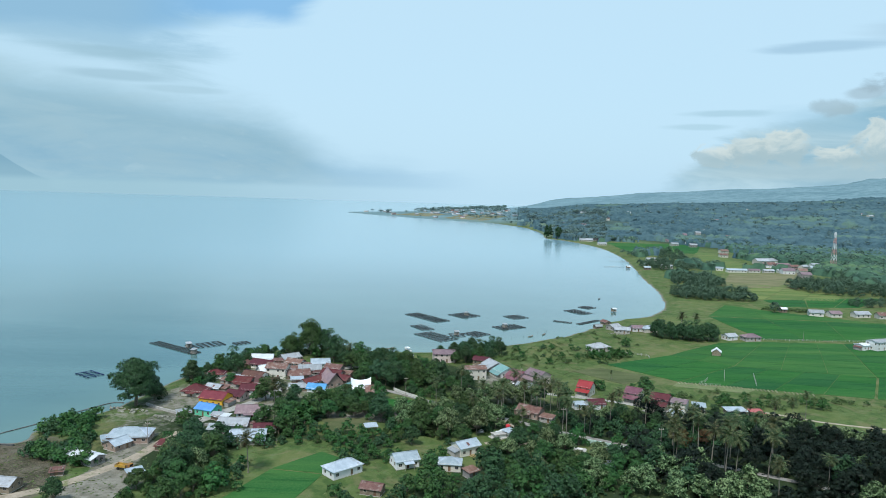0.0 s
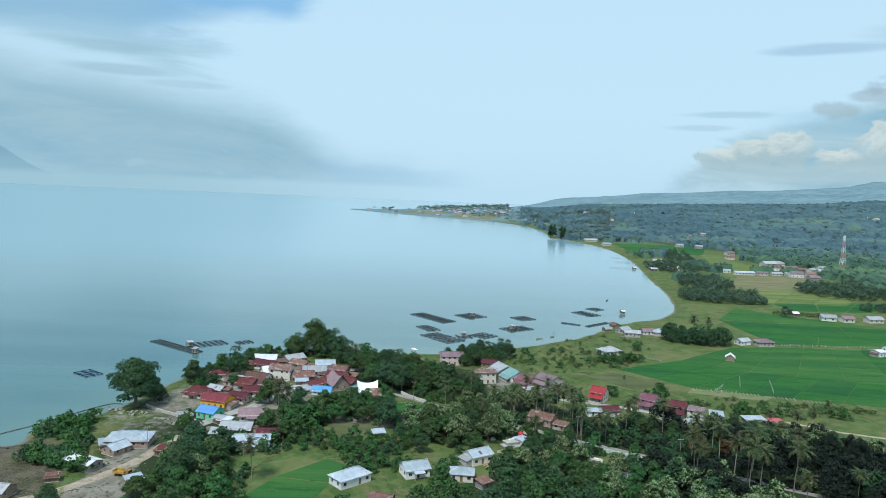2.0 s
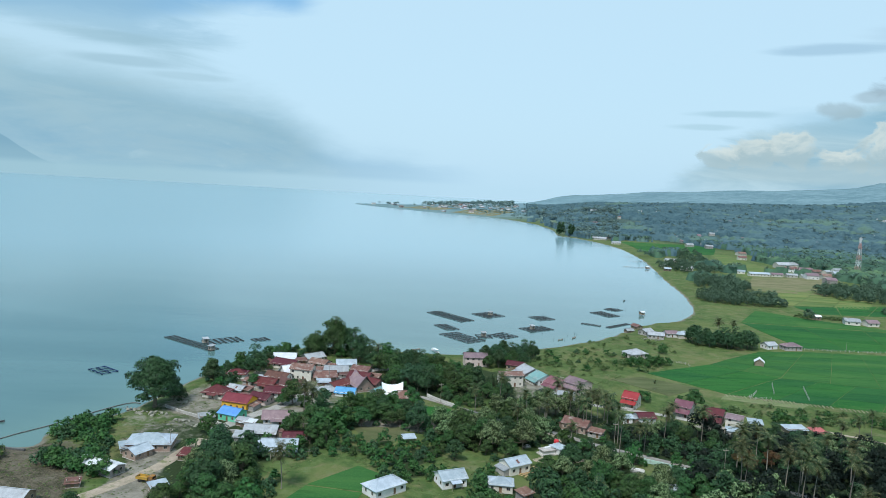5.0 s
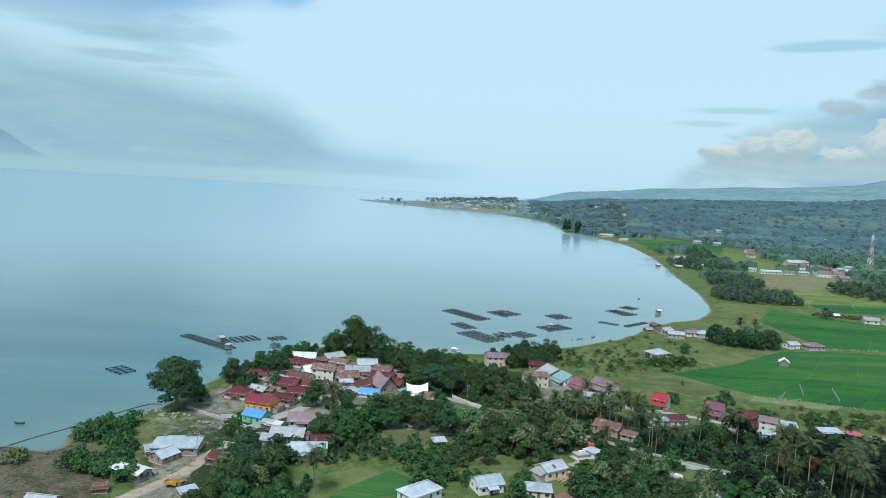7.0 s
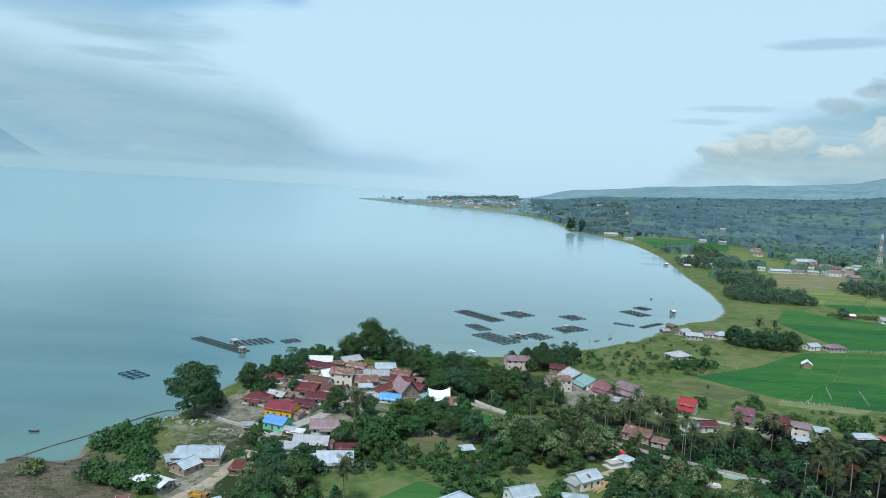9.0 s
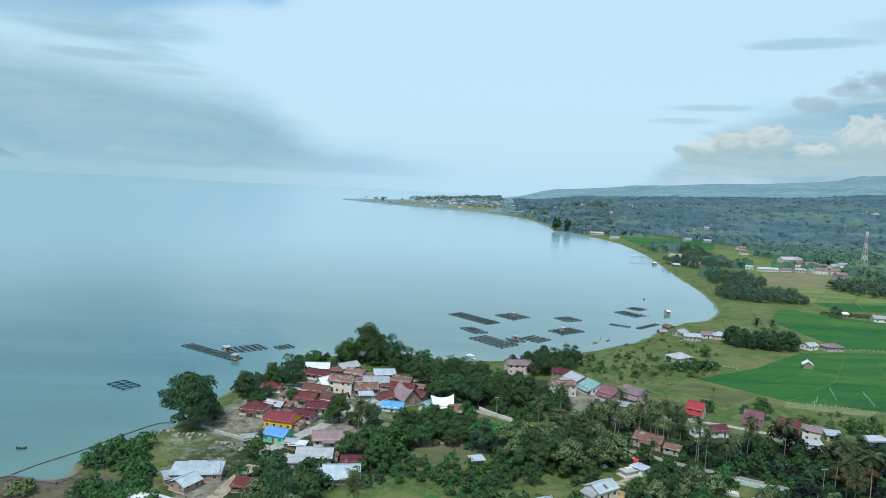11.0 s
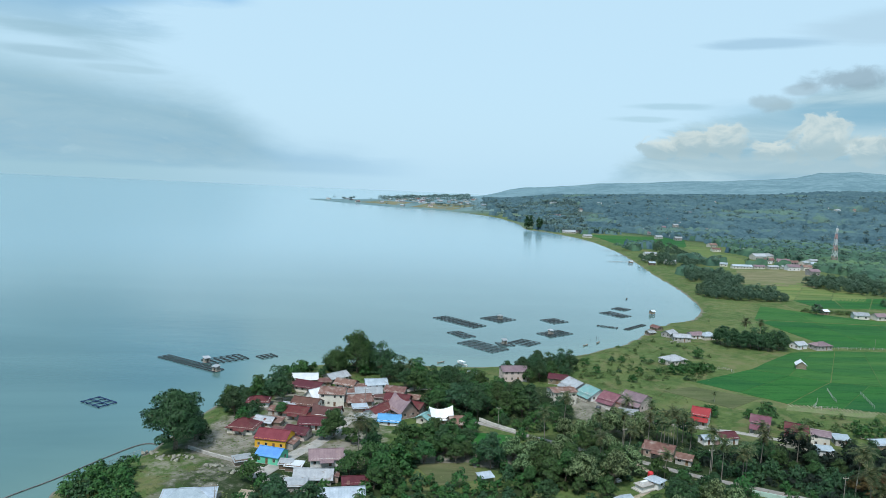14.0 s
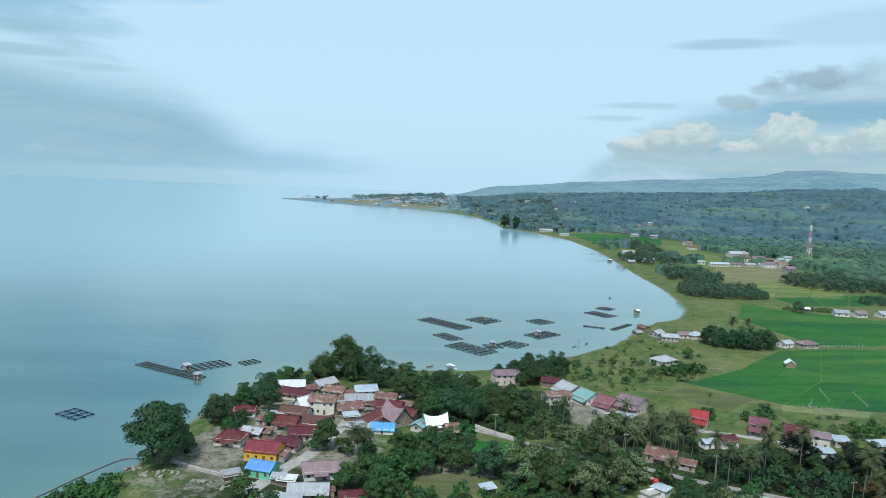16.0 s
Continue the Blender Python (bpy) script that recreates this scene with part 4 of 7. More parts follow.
# the yellow house and its neighbours by the lake
house(-95.3, 294.0, -14, 10.7, 8.5, "raspberry", "yellow", "yellow plastered house under a raspberry red sheet roof", eave=3.4, porch=False, over=0.5)
house(-94.0, 280.3, -20, 7.8, 6.7, "blue", "green", "mint green house under a bright blue sheet roof", porch=False, eave=2.9, over=0.5)
house(-102.9, 277.5, 25, 5.0, 3.6, "grey", "wood", "low open lean-to with weathered grey sheets", "shed", 1.7, 0.5, porch=False, name="shed")
house(-108.3, 306.7, -12, 9.3, 7.8, "maroon", "cream", "house with a dark red hipped sheet roof", "hip", rise=2.3, eave=2.5, over=0.8)
house(-101.9, 313.3, -20, 6.4, 4.7, "grey", "grey", "small cement house with a weathered zinc roof", eave=2.0, porch=False, over=0.8)
house(-108.5, 335.3, 2, 8.0, 6.0, "maroon", "white", "white house with a maroon hipped roof by the lake", "hip", porch=False, eave=2.5, over=0.8)
house(-91.6, 322.5, -16, 9.1, 7.2, "maroon", "grey", "cement house with a maroon sheet roof", eave=2.5, over=0.8)
house(-83.7, 310.8, -4, 10.0, 6.5, "maroon", "white", "white house with a long maroon roof", porch=False, eave=2.5, over=0.8)
house(-88.3, 301.1, -20, 7.5, 6.0, "maroon", "pink", "pink gabled house with a maroon roof on the street", eave=2.6, over=0.8)
house(-95.6, 302.2, -12, 4.1, 3.4, "rust", "grey", "small cement kitchen hut with a rusty roof", "shed", 2.2, 0.4, porch=False, name="shed")
house(-79.8, 320.4, -14, 9.4, 6.9, "brown", "white", "white house with a dark brown upswept saddle roof", "minang", rise=2.4, eave=2.5, over=0.8)
house(-89.1, 333.2, -18, 9.8, 6.9, "brown", "white", "white house with a dark brown roof", porch=False, eave=2.5, over=0.8)
house(-87.2, 342.7, 45, 5.2, 4.9, "white", "white", "small house under a steep white sheet roof", rise=2.4, porch=False, eave=2.5, over=0.8)
house(-79.2, 338.7, -6, 9.8, 7.4, "rust", "cream", "two storey cream house under a rust-brown roof", eave=5.4, storeys=2, porch=False)
house(-69.2, 339.2, 16, 9.6, 7.2, "rust", "wood", "board house with a rusty orange iron roof", eave=2.5, over=0.8)
house(-65.3, 349.0, 6, 10.3, 7.2, "grey", "grey", "cement house with a pale zinc roof", porch=False, eave=2.5, over=0.8)
house(-62.6, 362.5, 12, 8.7, 6.7, "zinc", "white", "house with a bright zinc roof below tall trees", porch=False, eave=2.5, over=0.8)
house(-53.5, 352.2, -18, 8.0, 6.3, "rust", "grey", "cement house with a faded brown roof", porch=False, eave=2.5, over=0.8)
house(-94.2, 367.6, 6, 10.3, 6.9, "white", "wood", "lakeside house with a white sheet roof", porch=False, eave=2.5, over=0.8)
house(-90.8, 356.0, -22, 11.4, 7.4, "maroon", "cream", "cream house with a maroon roof", porch=False, eave=2.5, over=0.8)
house(-80.6, 370.9, 42, 9.6, 6.3, "grey", "cream", "cream house with a moss-grey roof", porch=False, eave=2.5, over=0.8)
house(-75.2, 360.5, -22, 8.4, 6.0, "rust", "white", "white house with a rusty iron roof", porch=False, eave=2.5, over=0.8)
house(-52.7, 340.9, -16, 9.1, 7.2, "maroon", "pink", "pink house with a maroon sheet roof", porch=False, eave=2.5, over=0.8)
house(-60.6, 326.4, 57, 11.0, 6.4, "maroon", "white", "white house with a long maroon roof along the street", porch=False, eave=2.5, over=0.8)
house(-51.1, 327.7, -60, 10.3, 7.2, "mauve", "brick", "old house with a faded mauve upswept saddle roof", "minang", eave=2.9, rise=3.4, porch=False, over=0.8)
house(-46.1, 332.6, -30, 7.1, 6.0, "maroon", "brick", "brick house with a maroon roof", porch=False, eave=2.5, over=0.8)
house(-42.4, 319.4, 60, 5.5, 4.5, "teal", "cream", "small cream house with a pale teal roof", porch=False, eave=2.5, over=0.8)
house(-56.0, 317.1, -8, 8.0, 5.6, "blue", "white", "market stall under a bright blue sheet roof", eave=1.9, rise=1.7, porch=False, over=0.6)
house(-36.4, 320.8, 12, 7.4, 6.4, "white", "brick", "house with a white upswept saddle roof and brick gable", "minang", eave=2.4, rise=2.8, porch=False, over=0.8)
house(-30.7, 314.9, 12, 4.8, 6.3, "rust", "brick", "brick wing with a rust-red gabled roof", rise=1.9, porch=False, eave=2.5, over=0.8)
house(-76.5, 279.3, 8, 9.8, 7.6, "mauve", "white", "white house with a faded mauve gabled roof", eave=2.8, over=0.8)
house(-78.9, 265.8, 0, 10.7, 6.9, "grey", "grey", "cement house with a weathered zinc roof", eave=2.2, porch=False, over=0.8)
house(-69.5, 251.5, 7, 12.0, 9.4, "zinc", "grey", "cement house with a bright zinc roof", eave=2.2, porch=False, over=0.8)
house(-66.8, 261.8, 8, 5.6, 4.8, "maroon", "brick", "small brick house with a faded red roof", eave=2.2, porch=False, over=0.8)
house(-85.8, 273.3, -10, 4.8, 3.4, "white", "wood", "low shelter under a white sheet", "shed", 1.9, 0.4, porch=False, name="shed")
for x, y, turn, length, width, roof, wall, label in (
        (-64.9, 317.4, 10, 8.0, 5.0, "grey", "wood", "low market shed under grey iron sheets"), (-68.0, 330.2, 14, 5.4, 3.6, "zinc", "wood", "street stall under a pale sheet awning"),
        (-98.0, 312.6, -16, 4.6, 4.0, "rust", "wood", "board kitchen shed with a rusty roof"), (-85.4, 317.0, -14, 4.4, 3.4, "maroon", "grey", "cement lean-to with a dark red roof"),
        (-96.2, 329.8, -16, 5.0, 4.0, "grey", "wood", "board shed with a weathered zinc roof"), (-72.2, 349.6, 10, 5.6, 4.2, "rust", "grey", "cement lean-to with a rusty roof"),
        (-83.2, 349.8, -20, 6.0, 4.8, "maroon", "grey", "cement annex with a dark red roof"), (-69.4, 357.0, 0, 5.2, 4.2, "rust", "wood", "board shed with a rusty roof"),
        (-59.4, 343.8, -10, 6.0, 4.4, "brown", "grey", "cement annex with a dark brown roof"), (-46.4, 343.6, -14, 5.0, 4.0, "rust", "wood", "board shed with a rusty roof"),
        (-99.0, 357.0, -30, 5.6, 4.4, "brown", "wood", "board shed with a dark brown roof"), (-100.4, 325.4, -14, 4.2, 3.4, "rust", "grey", "small cement hut with a rusty roof"),
        (-85.2, 364.0, 10, 5.0, 4.0, "rust", "wood", "board shed with a rusty roof"), (-71.6, 343.4, 12, 4.4, 3.4, "grey", "wood", "lean-to with grey iron sheets"),
        (-88.6, 274.4, -8, 3.6, 2.6, "grey", "wood", "low hut with grey iron sheets"), (-83.6, 259.4, 4, 6.0, 4.4, "grey", "grey", "cement wing with a weathered zinc roof")):
    house(x, y, turn, length, width, roof, wall, label, "shed", 2.0, 0.55, porch=False, name="shed")
# sheds at the end of the earth track
house(-111.5, 248.5, 8, 14.0, 9.0, "zinc", "brick", "broad brick shed with a bright zinc hip roof", "hip", eave=2.8, porch=False, name="shed", rise=2.0)
house(-112.6, 240.6, 62, 6.4, 6.0, "zinc", "brick", "small brick shed with a bright zinc gable roof", "gable", 2.4, 1.3, porch=False, name="shed")
house(-117.5, 244.6, 30, 4.6, 4.0, "zinc", "wood", "board lean-to with a bright zinc roof", "shed", 2.0, 0.6, porch=False, name="shed")
house(-118.8, 229.0, -24, 14.0, 5.4, "white", "grey", "cement shed with a white sheet roof in the scrub", eave=2.5, rise=0.8, porch=False, name="shed")
house(-130.7, 205.5, -6, 7.6, 6.0, "grey", "wood", "board house with a pale zinc roof beside the bare field", eave=2.5, porch=False)
house(-121, 217, 20, 3.4, 2.6, "rust", "wood", "tiny board hut with a rusty roof on the bare field", "shed", 1.6, 0.4, porch=False, name="shed")
house(-96.4, 217.6, 40, 4.4, 3.2, "zinc", "wood", "small board hut with a zinc roof", "shed", 1.9, 0.4, porch=False, name="shed")
house(-94.5, 241.0, -4, 8.0, 5.0, "maroon", "wood", "low board shed with a dark red roof", "shed", 1.9, 0.6, porch=False, name="shed")
# white houses among the gardens
house(-31.0, 224.6, 43, 11.2, 6.6, "zinc", "white", "long white house with a hipped zinc roof beside the rice", "hip", eave=3.0, porch=False, rise=1.7)
house(-11.0, 232.6, 24, 8.0, 6.8, "zinc", "white", "white bungalow with a pale zinc roof and small windows", eave=3.0, rise=1.6)
house(10.3, 245.9, 34, 8.2, 6.0, "zinc", "cream", "cream house with a pale zinc roof", eave=3.3, rise=1.4, porch=False)
house(4.5, 231.0, -4, 7.4, 5.6, "zinc", "cream", "cream house with a low zinc roof", "hip", eave=2.8, porch=False)
house(11.4, 225.3, 40, 4.0, 3.2, "rust", "grey", "small cement outhouse with a rusty roof", "shed", 2.3, 0.4, porch=False, name="shed")
house(-19.6, 210.5, -14, 6.4, 4.6, "rust", "wood", "old board hut with a rusty patched roof", eave=2.3, porch=False, name="shed")
house(27.8, 264.5, -50, 4.4, 4.0, "zinc", "white", "small white prayer house with a zinc roof", "hip", eave=2.6, porch=False)
house(39.0, 290.0, -32, 9.6, 7.0, "rust", "brick", "old brick house with a rust-brown roof", eave=3.0)
house(45.2, 283.5, -32, 5.0, 4.0, "rust", "grey", "cement lean-to with a rusty roof", "shed", 2.2, 0.5, porch=False, name="shed")
house(69.4, 324.5, -34, 6.2, 6.4, "red", "cream", "narrow two storey cream house with a bright red roof", eave=4.3, storeys=2, rise=2.2, porch=False, tier=2.6)
house(69.3, 303.4, 12, 7.0, 5.8, "maroon", "white", "house with a maroon sheet roof behind palms", eave=2.8, porch=False)
house(61.4, 302.1, 12, 4.0, 3.6, "zinc", "white", "small white shop with a zinc roof", eave=2.5, porch=False)
house(90.0, 316.5, -32, 6.6, 8.0, "plum", "cream", "two storey row house with a faded mauve roof", eave=4.6, storeys=2, rise=1.8, tier=3.0, porch=False)
house(99.6, 308.0, -30, 7.4, 8.4, "maroon", "pink", "two storey row house with a maroon roof and balcony", eave=4.6, storeys=2, rise=1.8, tier=3.2, porch=False)
house(106.6, 303.6, -30, 6.0, 7.6, "mauve", "cream", "unfinished two storey row house with a flat mauve roof", eave=4.4, storeys=2, rise=0.8, porch=False)
house(115.2, 304.0, -16, 5.0, 5.0, "zinc", "grey", "cement annex with a zinc roof", "shed", 2.6, 0.5, porch=False, name="shed")
house(101.5, 292.5, -14, 4.6, 4.0, "zinc", "white", "small white annex with a bright zinc roof", "shed", 2.5, 0.4, porch=False, name="shed")
house(130.2, 301.4, 6, 8.4, 4.6, "zinc", "wood", "low board shed with a zinc roof", "shed", 1.9, 0.5, porch=False, name="shed")
house(138.6, 299.2, 6, 5.0, 4.4, "salmon", "wood", "low board shed with a salmon red roof", "shed", 1.9, 0.5, porch=False, name="shed")
house(17.7, 347.9, 10, 10.5, 7.6, "rust", "cream", "two storey cream building with a bare slatted roof", eave=5.6, storeys=2, rise=0.8, porch=False)
house(28.6, 365.2, -70, 10.4, 9.0, "grey", "grey", "row house with a blue-grey sheet roof", porch=False, tier=2.4)
house(33.6, 354.7, -66, 8.6, 9.0, "teal", "white", "row house with a teal sheet roof", porch=False, tier=2.4)
house(39.7, 346.8, -50, 7.6, 9.0, "plum", "pink", "row house with a plum sheet roof", porch=False, tier=2.4)
house(48.9, 342.8, -50, 9.6, 9.0, "mauve", "pink", "row house with a faded mauve roof", porch=False, eave=4.6, rise=1.8, tier=2.4)
house(41.2, 329.6, -20, 7.0, 4.4, "grey", "grey", "low cement house with a grey roof", eave=2.5, porch=False)
house(2.1, 380.3, 6, 11.5, 7.8, "mauve", "pink", "lakeside two storey house with a mauve roof", eave=5.0, storeys=2, rise=1.6, porch=False)
house(23.0, 376.3, -20, 8.2, 6.0, "maroon", "wood", "house with a maroon roof below the trees", porch=False)
# the plain
house(166.1, 415.6, 68, 5.0, 4.6, "white", "wood", "small field hut with a white sheet roof amid rice", "gable", 2.5, 1.7, porch=False, name="field_hut")
house(193.5, 463.8, 22, 8.0, 6.0, "grey", "white", "farmhouse with a grey roof at the field's edge", porch=False)
house(207.0, 462.7, 10, 11.0, 7.0, "mauve", "grey", "farmhouse with a blue-grey hipped roof", "hip", porch=False)
house(282, 446, 25, 13.0, 8.0, "grey", "white", "long white two storey building in the fields", eave=5.6, storeys=2, rise=0.9, porch=False)
house(271, 445, 25, 6.0, 6.4, "white", "white", "low white annex in the fields", eave=3.4, rise=0.7, porch=False)
house(95.6, 418.2, 25, 11.4, 8.6, "grey", "cream", "house with a pale grey hipped roof in the meadow", "hip", eave=2.9, rise=2.0, porch=False)
house(121.3, 487.2, 40, 9.0, 6.0, "grey", "grey", "cement lakeside house with a grey roof", porch=False, eave=2.6)
house(124.5, 475.7, -10, 10.0, 6.4, "grey", "grey", "cement lakeside house with a pale wall", porch=False, eave=2.8)
house(136.6, 483.2, 10, 8.0, 6.0, "mauve", "white", "white lakeside house with a faded roof", porch=False, eave=2.7)
house(144.4, 482.2, 14, 9.4, 7.0, "zinc", "cream", "house with a bright zinc roof by the shore", "hip", porch=False)
house(120.3, 506.3, -70, 7.0, 4.6, "rust", "wood", "board boathouse with a rusty roof", porch=False, eave=2.2)
house(112.0, 494.7, 20, 5.0, 4.0, "grey", "wood", "small board boathouse with a grey roof", porch=False, eave=2.0)

# ---------------------------------------------------------------- plants


def unit(v):
    return v / np.maximum(np.linalg.norm(v, axis=-1, keepdims=True), 1e-6)


def clump_leaves(rng, centre, radii, count, size, droop=0.0, shell=0.72, up=0.45, heart=None):
    """Leaf sprays over a lobe: (2 count, 3, 6) small three-cornered sprays facing outward and up, with the normals of the lobe and of the crown round heart."""
    count, size = count * 2, size * 0.80
    d = rng.normal(size=(count, 3))
    d[:, 2] = np.where(d[:, 2] < -0.35, -d[:, 2], d[:, 2])
    d = unit(d)
    p = np.asarray(centre) + d * np.asarray(radii) * (shell + (1.08 - shell) * rng.random((count, 1)))
    whole = unit(p - np.asarray(centre if heart is None else heart))
    soft = unit(0.75 * d + 0.45 * whole + rng.normal(scale=0.20, size=d.shape) + (0, 0, 0.22))
    n = unit(d + rng.normal(scale=0.55, size=d.shape) + (0, 0, up))
    n = np.where((n * soft).sum(1, keepdims=True) < 0, -n, n)
    u = unit(np.cross(n, rng.normal(size=d.shape)))
    v = np.cross(n, u)
    s = size * (0.6 + 0.8 * rng.random((count, 1)))
    side = rng.uniform(-0.35, 0.35, (count, 1))
    corners = np.stack([p - u * s * 0.5 - v * s * 0.45, p + u * s * 0.8 + v * s * side - (0, 0, droop) * s, p - u * s * 0.5 + v * s * 0.45], 1)
    return np.concatenate([corners, np.repeat(soft[:, None], 3, 1)], 2)


TREES = {}


def tree_model(key, tall, spread, leaf, seed, lobes=14, leaves=95, size=0.50, bole=0.35, flat=0.75, thick=0.28, lean=0.3):
    """Meshes of one broadleaf tree: tapered trunk with limbs, and a crown of leafy lobes."""
    rng = np.random.default_rng(seed)
    bm = bmesh.new()
    fork = np.array([rng.normal() * lean, rng.normal() * lean, tall * bole])
    tube(bm, [(0, 0, -0.6), (fork[0] * 0.3, fork[1] * 0.3, fork[2] * 0.5), tuple(fork)], [thick * 1.35, thick, thick * 0.85], 8)
    quads, heart = [], fork + (0, 0, tall * 0.12)
    for k in range(lobes):
        a = k * 2.399 + rng.normal() * 0.3
        f = math.sqrt((k + 0.4) / lobes)
        rad = f * spread * 0.72 * (0.8 + 0.4 * rng.random())
        up = tall * bole + (tall * (1 - bole)) * (0.80 - 0.66 * f**1.5 + 0.12 * rng.normal())
        up = min(max(up, tall * bole * 0.95), tall * 0.88)
        c = np.array([fork[0] + rad * math.cos(a), fork[1] + rad * math.sin(a), up])
        r = spread * (0.27 + 0.13 * rng.random())
        mid = (fork + c) / 2 + (0, 0, -0.06 * tall)
        tube(bm, [tuple(fork - (0, 0, 0.2)), tuple(mid), tuple(c)], [thick * 0.5, thick * 0.3, thick * 0.08], 5)
        quads.append(clump_leaves(rng, c, (r, r, r * flat), leaves, size, 0.25, heart=heart))
        for _ in range(3):
            g = c + np.clip(rng.normal(size=3), -1.1, 1.1) * r * 0.62 * (1, 1, 0.7)
            q = r * 0.42
            quads.append(clump_leaves(rng, g, (q, q, q * flat), leaves // 5, size * 0.9, 0.25, heart=heart))
    me = bpy.data.meshes.new("trunk")
    bm.to_mesh(me)
    bm.free()
    me.materials.append(BARK)
    TREES[key] = (me, soup("crown", np.concatenate(quads), 3, leaf))


def palm_model(key, tall, seed, fronds=17, old=4, reach=3.0):
    """Meshes of one coconut palm: ringed leaning trunk, feathered fronds and a few dry ones."""
    rng = np.random.default_rng(seed)
    bm = bmesh.new()
    a, bend = rng.random() * 6.28, tall * 0.10 * rng.random()
    pts, rad = [], []
    for k in range(11):
        f = k / 10
        pts.append((bend * f * f * math.cos(a), bend * f * f * math.sin(a), tall * f - 0.5 * (1 - f)))
        rad.append(0.20 * (1 - 0.45 * f) + (0.09 if k == 0 else 0.0) + 0.012 * (k % 2))
    tube(bm, pts, rad, 7)
    me = bpy.data.meshes.new("trunk")
    bm.to_mesh(me)
    bm.free()
    me.materials.append(PALM_BARK)
    sets = []
    for dry in (False, True):
        quads = []
        for k in range(old if dry else fronds):
            az = k * 2.399 + rng.normal() * 0.2
            up = -0.9 + 0.2 * rng.normal() if dry else 1.30 - 1.75 * (k / fronds) + 0.15 * rng.normal()
            length = reach * (0.75 if dry else 1.0) * (0.85 + 0.3 * rng.random())
            base = np.array(pts[-1])
            h = np.array([math.cos(az), math.sin(az), 0.0])
            side = np.array([-math.sin(az), math.cos(az), 0.0])
            line, pos, ang = [], base.copy(), up
            for s in range(17):
                line.append(pos.copy())
                pos = pos + (h * math.cos(ang) + np.array([0, 0, math.sin(ang)])) * length / 16
                ang -= (0.056 + 0.004 * s) if not dry else 0.045
            for s in range(16):
                p, q = line[s], line[s + 1]
                w = reach * 0.23 * math.sin(math.pi * (0.12 + 0.83 * s / 16)) ** 0.7
                for sg in (-1, 1):
                    out = side * sg * w + np.array([0, 0, -0.30 * w]) + (q - p) * (1.6 + 0.8 * rng.random())
                    quads.append([p, p + (q - p) * 0.70, p + out + (q - p) * 0.25, p + out])
        sets.append(soup("crown" if not dry else "dry_fronds", np.array(quads), 4, FROND_OLD if dry else FROND))
    TREES[key] = (me, *sets)


for n in range(4):
    tree_model(f"round{n}", 9.5 + 0.8 * n, 4.8 + 0.3 * n, LEAF_MID, 10 + n, 17, 60, 0.58, 0.22)
    tree_model(f"dark{n}", 13.0 + 1.0 * n, 5.6 + 0.4 * n, LEAF_DARK, 20 + n, 22, 60, 0.62, 0.20, 0.85)
    tree_model(f"deep{n}", 12.0 + 1.0 * n, 5.8 + 0.4 * n, LEAF_SHADED, 80 + n, 20, 58, 0.62, 0.20, 0.85)
    tree_model(f"field{n}", 10.0 + 1.6 * n, 5.4 + 0.4 * n, LEAF_HAZED, 84 + n, 18, 44, 0.70, 0.18, 0.85)
    tree_model(f"pale{n}", 11.0 + 0.7 * n, 5.2 + 0.3 * n, LEAF_PALE, 30 + n, 20, 60, 0.62, 0.24)
    palm_model(f"palm{n}", 13.0 + 1.3 * n, 40 + n, 22, 6, 4.5)
for n in range(3):
    tree_model(f"low{n}", 4.6 + 0.9 * n, 3.1 + 0.3 * n, LEAF_BRIGHT, 50 + n, 10, 50, 0.48, 0.12, 0.8, 0.14)
    tree_model(f"bush{n}", 2.4 + 0.5 * n, 2.4 + 0.2 * n, SCRUB, 60 + n, 8, 38, 0.42, 0.08, 0.75, 0.08)
    tree_model(f"thicket{n}", 3.4 + 0.6 * n, 3.2 + 0.3 * n, LEAF_DARK, 66 + n, 9, 44, 0.50, 0.06, 0.8, 0.10)
tree_model("umbrella", 18.6, 9.8, LEAF_DARK, 71, 60, 120, 0.66, 0.24, 0.62, 0.70)
tree_model("grand", 21.0, 8.8, LEAF_MID, 74, 46, 100, 0.70, 0.14, 0.95, 0.5)
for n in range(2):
    tree_model(f"shade{n}", 2.6 + 0.6 * n, 2.6 + 0.3 * n, LEAF_SHADED, 90 + n, 7, 26, 0.52, 0.06, 0.7, 0.08)
tree_model("cypress", 14.0, 2.6, LEAF_DARK, 75, 26, 60, 0.60, 0.10, 1.6, 0.25)
tree_model("rust", 9.5, 5.0, LEAF_RUST, 73, 15, 60, 0.58)

SAY = {"round": "leafy green garden tree with a rounded crown", "dark": "tall dark green broadleaf tree", "deep": "dense broadleaf tree, leaf colour darkened for shade", "pale": "candlenut tree with pale young leaves",
       "palm": "coconut palm with a slender grey trunk", "low": "young bright green fruit tree", "bush": "low shrub in rough grass", "thicket": "dense dark green thicket",
       "umbrella": "huge spreading shade tree on the lake shore", "grand": "tall many-stemmed tree towering over the village", "cypress": "tall narrow dark tree at the water's edge", "shade": "undergrowth shrub with deep shade put into its leaf colour", "field": "broadleaf tree on the plain, leaf colour paled for haze", "rust": "tree with rusty brown leaves"}


COUNT, JOINED = {}, []


